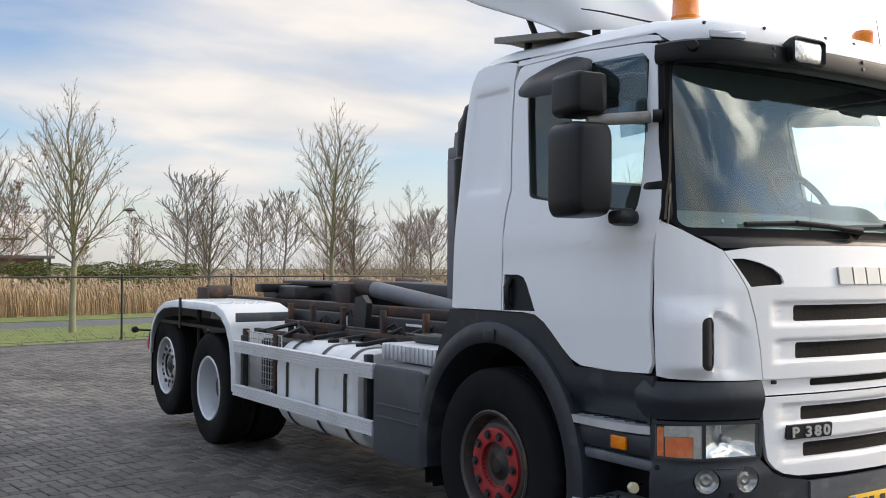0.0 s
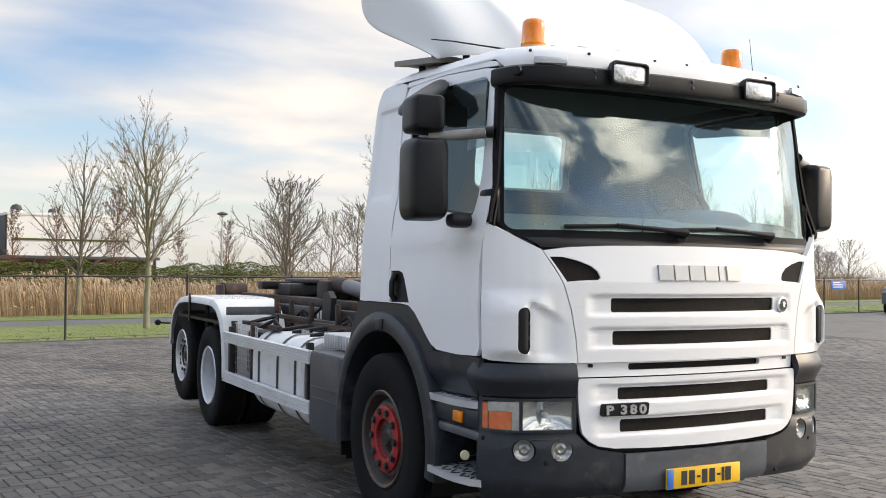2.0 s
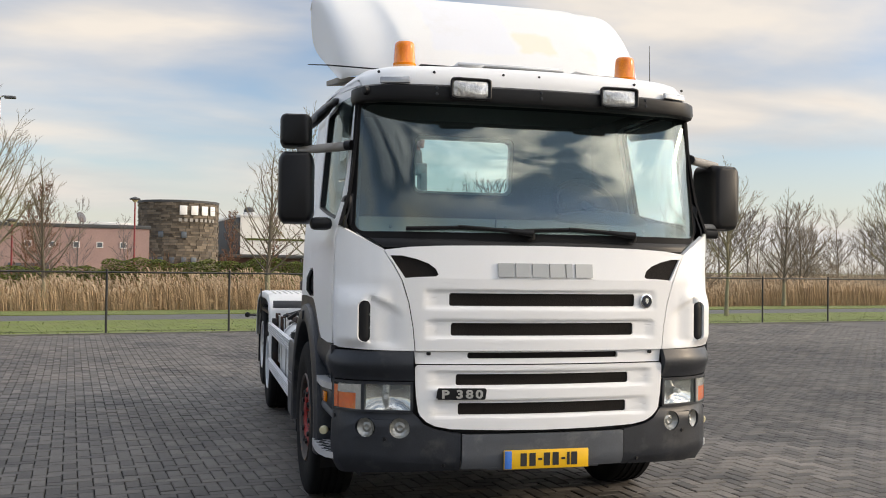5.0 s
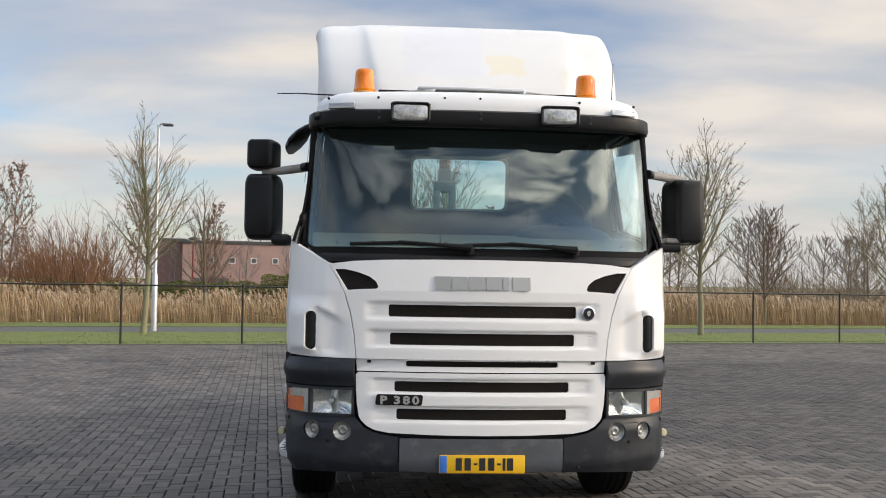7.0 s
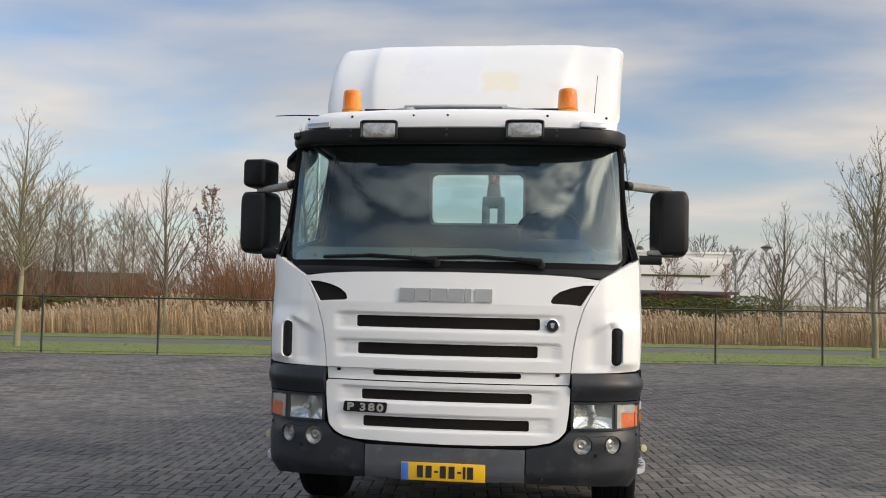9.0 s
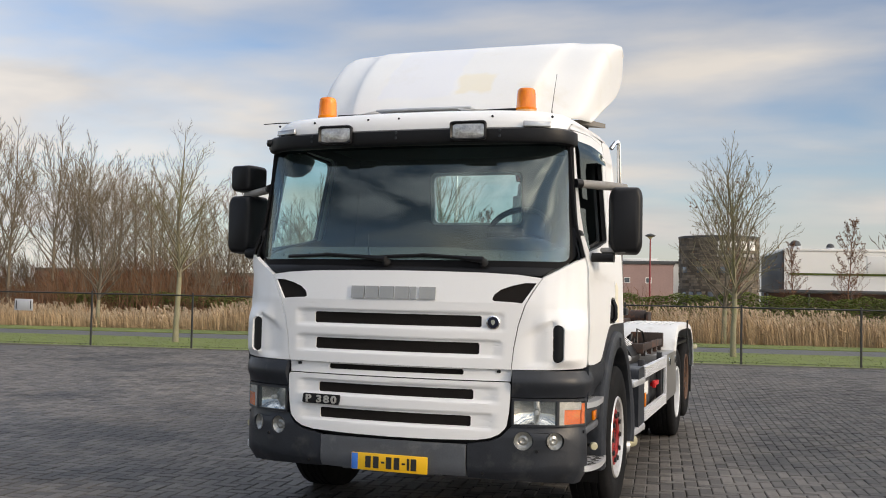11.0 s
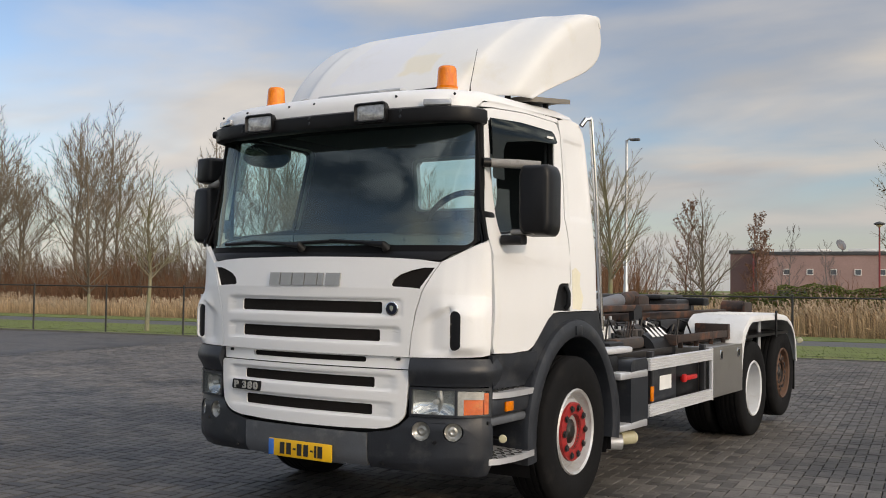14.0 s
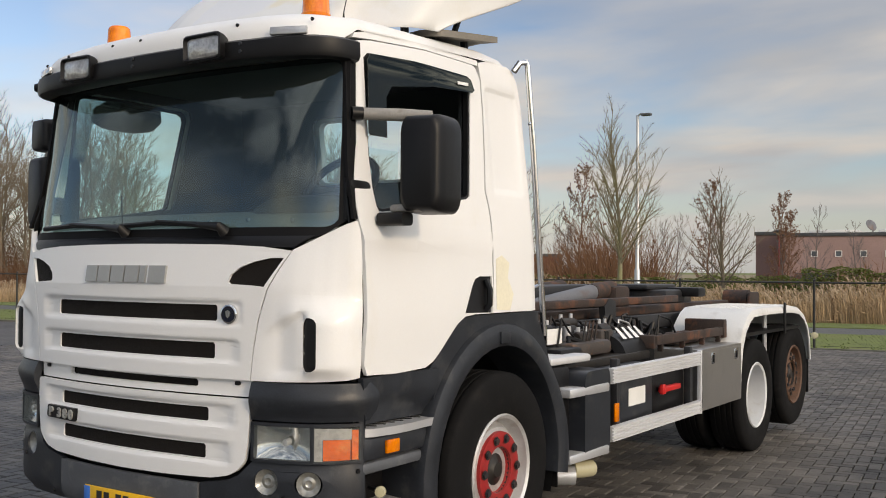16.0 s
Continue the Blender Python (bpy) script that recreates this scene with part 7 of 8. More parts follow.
def wheel_arch(g):
    cy, cz = 1.46, 0.52
    inner = [(cy + 0.625 * math.cos(radians(a)), cz + 0.66 * math.sin(radians(a))) for a in range(-8, 189, 8)]
    outer = [(0.80, 0.43), (0.815, 0.72), (0.84, 0.95), (0.875, 1.075), (0.80, 1.10), (0.84, 1.135), (0.90, 1.188), (0.96, 1.243), (1.03, 1.303), (1.10, 1.338), (1.2, 1.347), (1.893, 1.347), (1.90, 1.30), (1.98, 1.18), (2.07, 0.98), (2.12, 0.75), (2.13, 0.43)]
    out = inner + outer
    at = lambda y, z, d: Vector((g * (1.20 - d - 0.05 * smooth(1.15, 1.35, z) * 0), y, z))
    arch = Shape().sheet(out, [], [0.9, 1.1, 1.3, 1.5, 1.7, 1.9], [0.7, 0.9, 1.1, 1.25], at, 0.05).put("wheel_arch", GREY_TRIM, truck, "dark grey plastic wheel arch")
    lip = []
    for a in range(-10, 191, 8):
        c, s = math.cos(radians(a)), math.sin(radians(a))
        lip.append([(g * x, cy + c * r, cz + s * r * 1.05) for r, x in ((0.62, 0.95), (0.62, 1.20), (0.628, 1.232), (0.65, 1.243), (0.70, 1.24), (0.735, 1.225), (0.745, 1.195), (0.70, 0.95))])
    Shape().loft(lip, closed=True, cap0=True, cap1=True).put("arch_lip", GREY_TRIM, arch)
    Shape().box(g * 1.245 - 0.008, g * 1.245 + 0.008, 1.40, 1.50, 1.19, 1.255, 0.006).put("arch_clip", GREY_TRIM, arch)
    inner_shell = []
    for a in range(-20, 201, 10):
        c, s = math.cos(radians(a)), math.sin(radians(a))
        inner_shell.append([(g * 0.55, cy + c * 0.66, cz + s * 0.69), (g * 1.19, cy + c * 0.66, cz + s * 0.69)])
    Shape().loft(inner_shell, closed=False).put("inner_arch", BLACK, arch)
    # steps
    for z, y0, y1, wide in ((0.875, 0.315, 0.87, 0.018), (0.485, 0.285, 0.82, 0.045)):
        st = Shape().sheet([(0.96, y0), (1.15 + wide, y0), (1.185 + wide, y0 + 0.05), (1.21 + wide, y0 + 0.17), (1.215 + wide, y0 + 0.28), (1.205 + wide, y1 - 0.05), (1.17, y1), (0.96, y1)], [], [1.0, 1.05, 1.1, 1.15], [y0 + 0.05 * i for i in range(1, 8)], lambda x, y, d: Vector((g * x, y, z - d)), 0.036)
        st = st.put("cab_step", ALU, truck, "aluminium tread step below the door")
        long_slot = z > 0.6
        for i in range(6 if long_slot else 9):
            y = y0 + (0.10 + i * 0.068 if long_slot else 0.07 + i * 0.05)
            for x in ((1.13,) if long_slot else (1.06, 1.13, 1.20)):
                m = Matrix.Translation((g * (x + (0 if long_slot else 0.02 * (i % 2))), y, z + 0.001)) @ pose(0, 0, 0, 0, 0, g * (28 if long_slot else 38 * (1 if i % 2 else -1)))
                Shape().box(-0.042 if long_slot else -0.026, 0.042 if long_slot else 0.026, -0.006, 0.006, -0.002, 0.002, 0, m).put("tread_slot", BLACK, st)
    Shape().box(min(g * 0.9, g * 1.205), max(g * 0.9, g * 1.205), 0.30, 0.86, 0.735, 0.835, 0.02).put("step_board", GREY_TRIM, truck)
    Shape().box(min(g * 0.95, g * 1.20), max(g * 0.95, g * 1.20), 0.30, 0.86, 0.675, 0.730, 0.02).put("step_board", GREY_LIGHT, truck)
    Shape().box(min(g * 0.7, g * 0.95), max(g * 0.7, g * 0.95), 0.36, 0.84, 0.40, 1.1, 0.02).put("step_well", BLACK, truck)
    Shape().box(min(g * 1.205, g * 1.222), max(g * 1.205, g * 1.222), 0.445, 0.54, 0.755, 0.815, 0.005).put("side_indicator", AMBER, truck, "amber side marker")
    Shape().tube([(g * 1.13, 0.435, 0.595), (g * 1.215, 0.395, 0.60)], 0.012, 8).put("marker_stalk", BLACK, truck)
    Shape().spin([(-0.03, 0.014), (-0.02, 0.024), (0.0, 0.026), (0.010, 0.022), (0.014, 0.0)], (0, 0, 0), "z", 20).put("width_marker", CREAM_LENS, truck, "round cream width marker lamp", loc=Matrix.Translation((g * 1.235, 0.375, 0.60)) @ pose(0, 0, 0, 90, 0, g * 25))
    Shape().sheet([(0.95, 0.30), (1.2, 0.30), (1.2, 0.62), (0.95, 0.62)], [], [], [], lambda x, z, d: Vector((g * x, 2.14 + d, z)), 0.012).put("mud_flap", RUBBER, truck)


for g in (1, -1):
    wheel_arch(g)


# ---- wheels ----
def tyre_profile(r, w, rim):
    return [(-w * 0.40, rim), (-w * 0.46, rim + 0.02), (-w * 0.5, rim + (r - rim) * 0.5), (-w * 0.485, r - 0.045), (-w * 0.45, r - 0.018), (-w * 0.40, r - 0.004)] + \
           [q for k in (-0.24, -0.08, 0.08, 0.24) for q in ((w * (k - 0.035), r), (w * (k - 0.03), r - 0.008), (w * (k + 0.03), r - 0.008), (w * (k + 0.035), r))] + \
           [(w * 0.40, r - 0.004), (w * 0.45, r - 0.018), (w * 0.485, r - 0.045), (w * 0.5, rim + (r - rim) * 0.5), (w * 0.46, rim + 0.02), (w * 0.40, rim)]


def wheel(g, y, z, r, outer, kind, rim_mat, hub_mat):
    """outer: the tyre's outer face; kind: steer, drive (twin tyres) or tag."""
    w, rim = 0.30, 0.29
    c = outer - w / 2
    P = lambda prof: [(g * u, q) for u, q in prof]
    deep = kind == "drive"
    if deep:
        prof = [(0.135, 0.30), (0.145, 0.292), (0.135, 0.272), (0.05, 0.262), (-0.04, 0.255), (-0.10, 0.24), (-0.115, 0.12), (-0.10, 0.11), (-0.10, 0.0)]
    else:
        prof = [(0.135, 0.30), (0.145, 0.292), (0.135, 0.275), (0.09, 0.265), (0.06, 0.255), (0.10, 0.225), (0.115, 0.15), (0.09, 0.14), (0.09, 0.0)]
    rim_ob = Shape().spin(P(prof), (g * c, y, z), "x", 44).put("wheel", rim_mat, truck, {"steer": "front wheel with red hub ring", "drive": "twin drive wheel with deep white rim", "tag": "lifted tag axle wheel"}[kind])
    Shape().spin(P(tyre_profile(r, w, rim)), (g * c, y, z), "x", 56).put("tyre", RUBBER, rim_ob, "black truck tyre")
    if deep:
        Shape().spin(P(tyre_profile(r, w, rim)), (g * (c - 0.33), y, z), "x", 56).put("tyre", RUBBER, rim_ob, "inner twin tyre")
        Shape().spin(P([(-0.10, 0.13), (0.0, 0.115), (0.03, 0.10), (0.04, 0.0)]), (g * c, y, z), "x", 30).put("hub", hub_mat, rim_ob)
        q, d = 0.165, -0.10
    else:
        if kind == "steer":
            Shape().spin(P([(0.085, 0.208), (0.122, 0.203), (0.130, 0.165), (0.122, 0.125), (0.08, 0.115)]), (g * c, y, z), "x", 40).put("hub_ring", hub_mat, rim_ob, "red nut ring")
        Shape().spin(P([(0.11, 0.122), (0.07, 0.115), (0.06, 0.10), (0.09, 0.085), (0.10, 0.05), (0.112, 0.04), (0.115, 0.0)]), (g * c, y, z), "x", 30).put("hub", HUB, rim_ob)
        q, d = 0.168, (0.13 if kind == "steer" else 0.11)
    for i in range(10):
        a = 2 * math.pi * i / 10
        yy, zz = y + q * math.cos(a), z + q * math.sin(a)
        Shape().tube([(g * (c + d - 0.01), yy, zz), (g * (c + d + 0.014), yy, zz)], 0.019, 6).put("wheel_nut", FRAME, rim_ob, angle=30)
        if kind == "steer":
            Shape().spin([(g * (d + 0.002), 0.0), (g * (d + 0.003), 0.026)], (g * c, yy, zz), "x", 14).put("nut_recess", FRAME, rim_ob)
    if not deep:
        for i in range(10):
            a = 2 * math.pi * (i + 0.5) / 10
            yy, zz = y + 0.205 * math.cos(a), z + 0.205 * math.sin(a)
            Shape().spin([(g * (d + 0.0), 0.024), (g * (d + 0.003), 0.0)], (g * c, yy, zz), "x", 12).put("hand_hole", BLACK, rim_ob) if kind == "tag" else None


wheel(-1, 1.46, 0.515, 0.525, 1.225, "steer", RIM_DARK, RED)
wheel(1, 1.46, 0.515, 0.525, 1.235, "steer", RIM_SILVER, RED)
for g in (1, -1):
    wheel(g, 6.03, 0.452, 0.512, 1.16, "drive", RIM_WHITE, RIM_DARK)
wheel(-1, 7.36, 0.55, 0.515, 1.14, "tag", RIM_SILVER, RIM_DARK)
wheel(1, 7.36, 0.53, 0.515, 1.14, "tag", RIM_RUST, RIM_DARK)
# ---- chassis and hook-lift ----
def chassis():
    for g in (1, -1):
        rail = Shape().box(g * 0.40 - 0.04, g * 0.40 + 0.04, 0.6, 8.05, 0.78, 1.05, 0.01)
        rail.put("frame_rail", FRAME, truck, "dark chassis rail")
        Shape().box(g * 0.42 - 0.05, g * 0.42 + 0.05, 2.2, 8.0, 1.07, 1.19, 0.01).put("subframe", FRAME, truck)
        Shape().box(g * 0.33 - 0.06, g * 0.33 + 0.06, 2.3, 7.6, 1.19, 1.27, 0.015).put("lift_rail", RUSTY, truck, "worn upper rail of the hook-lift")
    for y in (2.4, 3.4, 4.6, 5.4, 6.7, 7.9):
        Shape().box(-0.42, 0.42, y - 0.06, y + 0.06, 0.85, 1.1, 0.01).put("cross_member", FRAME, truck)
    for y, z in ((1.46, 0.515), (6.03, 0.455), (7.36, 0.54)):
        Shape().tube([(-1.0, y, z), (1.0, y, z)], 0.07, 12).put("axle", FRAME, truck)
    Shape().spin([(-0.22, 0.1), (-0.15, 0.19), (0.15, 0.19), (0.22, 0.1)], (0, 6.03, 0.5), "y", 20).put("differential", FRAME, truck)
    Shape().box(-0.45, 0.45, 0.35, 2.1, 0.55, 1.2, 0.05).put("engine", BLACK, truck)
    # hook arm folded down along the middle
    Shape().loft([[(a * 0.11, y, z + b * h) for a, b in rounded(-1, 1, -1, 1, 0.2, 2)] for y, z, h in ((2.25, 1.36, 0.06), (4.4, 1.36, 0.10), (5.0, 1.33, 0.13), (5.6, 1.30, 0.12))], cap0=True, cap1=True).put("lift_arm", FRAME, truck, "dark steel hook-lift arm")
    mast = Shape().box(-0.105, 0.105, 3.38, 3.54, 2.415, 2.52, 0.015).put("hook_mast", HOOK_GREY, truck, "upright forked mast of the lifting hook")
    for x in (-0.075, 0.075):
        Shape().box(x - 0.032, x + 0.032, 3.38, 3.54, 1.2, 2.43, 0.01).put("mast_leg", HOOK_GREY, mast)
    Shape().loft([[(a * w, 3.46 + b * 0.06, z) for a, b in rounded(-1, 1, -1, 1, 0.3, 2)] for z, w in ((2.50, 0.085), (2.53, 0.068), (2.64, 0.056))], cap0=True, cap1=True).put("mast_head", HOOK_GREY, mast)
    hook = Shape().tube([(0, 3.46, 2.62), (0, 3.45, 2.70), (0, 3.38, 2.76), (0, 3.28, 2.76), (0, 3.22, 2.71), (0, 3.21, 2.64)], [0.05, 0.056, 0.055, 0.048, 0.04, 0.025], 10)
    hook.put("lifting_hook", RED_WORN, mast, "worn red lifting hook")
    for g in (1, -1):
        Shape().tube([(g * 0.26, 2.75, 1.22), (g * 0.24, 4.55, 1.40)], 0.07, 14).put("lift_cylinder", HOOK_GREY, truck, "grey hydraulic lift cylinder")
        Shape().tube([(g * 0.24, 4.5, 1.395), (g * 0.235, 4.9, 1.42)], 0.075, 12).put("cylinder_end", RUSTY, truck)
        Shape().box(g * 0.24 - 0.12, g * 0.24 + 0.12, 4.75, 5.05, 1.24, 1.45, 0.04).put("pivot_block", RUSTY, truck)
        Shape().loft([[(g * 0.56 + a * 0.025, y, z) for y, z in ((4.05 + a * 0, 1.10), (4.25, 1.10), (4.22, 1.34), (4.10, 1.36), (4.02, 1.30))] for a in (-1, 1)], cap0=True, cap1=True).put("lock_claw", FRAME, truck, "steel container lock claw")
        Shape().tube([(g * 0.30, 7.75, 1.28), (g * 0.56, 7.75, 1.28)], [0.10, 0.10], 16).put("rear_roller", RUSTY, truck, "rusty rear container roller")
        Shape().box(g * 0.6 - 0.02, g * 0.6 + 0.02, 7.6, 7.92, 1.06, 1.36, 0.02).put("roller_plate", RUSTY, truck)
    Shape().box(-0.35, 0.35, 5.9, 6.4, 1.27, 1.40, 0.03).put("tipping_frame", FRAME, truck)
    Shape().box(-0.52, 0.52, 6.3, 6.5, 1.33, 1.42, 0.02).put("tipping_bar", BLACK, truck)
    Shape().box(-0.20, 0.20, 5.8, 6.55, 1.40, 1.45, 0.02).put("tipping_plate", FRAME, truck)
    # side profile of the sub-frame with stickers
    Shape().box(-0.62, -0.56, 2.5, 5.0, 0.98, 1.10, 0.01).put("side_channel", FRAME, truck)
    Shape().box(-0.475, -0.472, 3.35, 3.62, 1.085, 1.165).put("maker_sticker", STICKER_BLUE, truck, "blue and white maker sticker")
    Shape().box(-0.476, -0.473, 3.36, 3.60, 1.135, 1.155).put("sticker_bar", STICKER_WHITE, truck)
    Shape().box(-0.475, -0.472, 3.14, 3.30, 1.085, 1.165).put("data_sticker", STICKER_WHITE, truck, "white data sticker")
    Shape().box(-0.475, -0.472, 4.38, 4.50, 1.10, 1.16).put("data_sticker", STICKER_WHITE, truck)
    for y in (4.56, 4.64):
        Shape().box(-0.475, -0.472, y, y + 0.05, 1.09, 1.17).put("data_sticker", STICKER_WHITE, truck)
    # rear end
    Shape().box(-1.1, 1.1, 8.0, 8.10, 0.72, 0.86, 0.02).put("rear_beam", FRAME, truck)
    for g in (1, -1):
        Shape().box(g * 0.9 - 0.2, g * 0.9 + 0.2, 8.02, 8.14, 0.66, 0.80, 0.02).put("tail_lamp", RED_PLASTIC, truck, "red tail lamp")
        Shape().tube([(g * 1.05, 7.95, 0.88), (g * 1.28 - 0.05 * (1 + g), 7.93, 0.90)], 0.012, 8).put("marker_stalk", BLACK, truck)
        Shape().spin([(-0.035, 0.02), (-0.02, 0.035), (0.02, 0.035), (0.035, 0.0)], (0, 0, 0), "z", 16).put("width_marker", BLACK if g < 0 else CREAM_LENS, truck, loc=Matrix.Translation((g * 1.29 - 0.05 * (1 + g), 7.93, 0.90)) @ pose(0, 0, 0, 90, 0, 0))


chassis()


def tandem_fender(g):
    """White tread-plate mudguard over both rear axles."""
    line = [(5.30, 0.50), (5.31, 0.70), (5.36, 0.92), (5.46, 1.08), (5.60, 1.18), (5.78, 1.225), (6.1, 1.235), (6.6, 1.235), (7.0, 1.23), (7.3, 1.205), (7.52, 1.13), (7.66, 1.02), (7.74, 0.88), (7.78, 0.66)]
    if g > 0:
        line = [(y + 0.10 if y < 5.7 else y + 0.04, z) for y, z in line]
    rings = []
    for i, (y, z) in enumerate(line):
        a, b = line[max(0, i - 1)], line[min(len(line) - 1, i + 1)]
        t = Vector((b[0] - a[0], b[1] - a[1])).normalized()
        n = Vector((-t.y, t.x))
        rings.append([(g * x, y + n.x * o, z + n.y * o) for x, o in ((0.56, 0.0), (0.56, 0.02), (1.13, 0.02), (1.17, 0.008), (1.185, -0.02), (1.185, -0.055), (1.175, -0.055), (1.165, -0.02), (1.13, 0.0))])
    f = Shape().loft(rings, closed=True, cap0=True, cap1=True).put("rear_mudguard", WHITE_TREAD, truck, "white tread-plate mudguard over the rear axles")
    studs = Shape()
    for i in range(30):
        for j in range(9):
            y, x = 5.75 + (0.04 if g > 0 else 0) + i * 0.045, 0.60 + j * 0.062
            z = ease([(p, q) for p, q in line[5:10]], y) + 0.0195
            s_ = 1 if (i + j) % 2 else -1
            m = Matrix.Translation((g * x, y, z)) @ pose(0, 0, 0, 0, 0, 45 * s_)
            studs.box(-0.017, 0.017, -0.005, 0.005, 0, 0.004, 0, m)
    tagged(studs.put("tread_stud", WHITE_TREAD, f, angle=0), kind="stuff")
    if g < 0:
        Shape().box(min(g * 0.62, g * 1.15), max(g * 0.62, g * 1.15), 5.32, 5.36, 1.10, 1.18, 0.005).put("guard_front_edge", GREY_LIGHT, f)
    y0 = 7.79 if g < 0 else 7.83
    Shape().box(min(g * 0.75, g * 1.15), max(g * 0.75, g * 1.15), y0, y0 + 0.012, 0.30, 0.72, 0.002).put("mud_flap", RUBBER, f)
    ym = 6.72 if g < 0 else 6.78
    Shape().tube([(g * 1.0, ym, 0.35), (g * 1.0, ym, 1.2)], 0.022, 8).put("guard_stay", BLACK if g < 0 else ALU, f)
    Shape().box(min(g * 1.187, g * 1.2), max(g * 1.187, g * 1.2), ym - 0.03, ym + 0.03, 0.98, 1.28, 0.005).put("guard_bracket", BLACK, f)


for g in (1, -1):
    tandem_fender(g)


def side_rails(g, y0, y1):
    for z0, z1 in ((0.848, 0.952), (0.475, 0.575)):
        s = Shape()
        n = 5
        prof = []
        for i in range(n):
            a = z0 + (z1 - z0) * i / n
            b = z0 + (z1 - z0) * (i + 1) / n
            prof += [(1.196, a + 0.003), (1.205, a + 0.005), (1.205, b - 0.005), (1.196, b - 0.003)]
        ring = [(x, z) for x, z in prof] + [(1.17, z1), (1.17, z0)]
        s.loft([[(g * x, y, z) for x, z in ring] for y in (y0, y1)], cap0=True, cap1=True)
        s.put("side_guard_rail", ALU_WHITE, truck, "ribbed aluminium side guard rail", angle=20)
    for y in (y0 + 0.15, y1 - 0.12):
        Shape().box(min(g * 1.12, g * 1.172), max(g * 1.12, g * 1.172), y - 0.025, y + 0.025, 0.46, 1.0, 0.005).put("rail_post", FRAME, truck)


side_rails(-1, 2.80, 5.27)
side_rails(1, 2.80, 4.41)


def fuel_tank():
    ring = []
    for a, b in rounded(-1, 1, -1, 1, 0.62, 7):
        ring.append((-0.83 + a * 0.31, 0.66 + b * 0.345))
    t = Shape().loft([[(-0.83 + (x + 0.83) * k, y, 0.66 + (z - 0.66) * k) for x, z in ring] for y, k in ((3.15, 0.93), (3.17, 0.985), (3.20, 1.0), (4.45, 1.0), (4.48, 0.985), (4.50, 0.93))], cap0=True, cap1=True)
    tank = t.put("fuel_tank", WHITE_TREAD, truck, "white fuel tank with black straps")
    for y in (3.295, 3.745, 4.27):
        big = [(-0.83 + (x + 0.83) * 1.015, 0.66 + (z - 0.66) * 1.015) for x, z in ring]
        Shape().loft([[(x, yy, z) for x, z in big] for yy in (y - 0.025, y + 0.025)], closed=True).put("tank_strap", BLACK, tank)
    Shape().tube([(-0.86, 3.85, 0.99), (-0.86, 3.85, 1.04)], 0.05, 14).put("tank_cap", CHROME, tank)
    for y0, y1 in ((3.2, 3.5), (3.6, 3.95), (3.95, 4.3)):
        Shape().tube([(-0.66, y0, 1.02), (-0.72, (y0 + y1) / 2, 1.06), (-0.95, y1, 1.01)], 0.018, 8).put("air_hose", BLACK, tank)


fuel_tank()


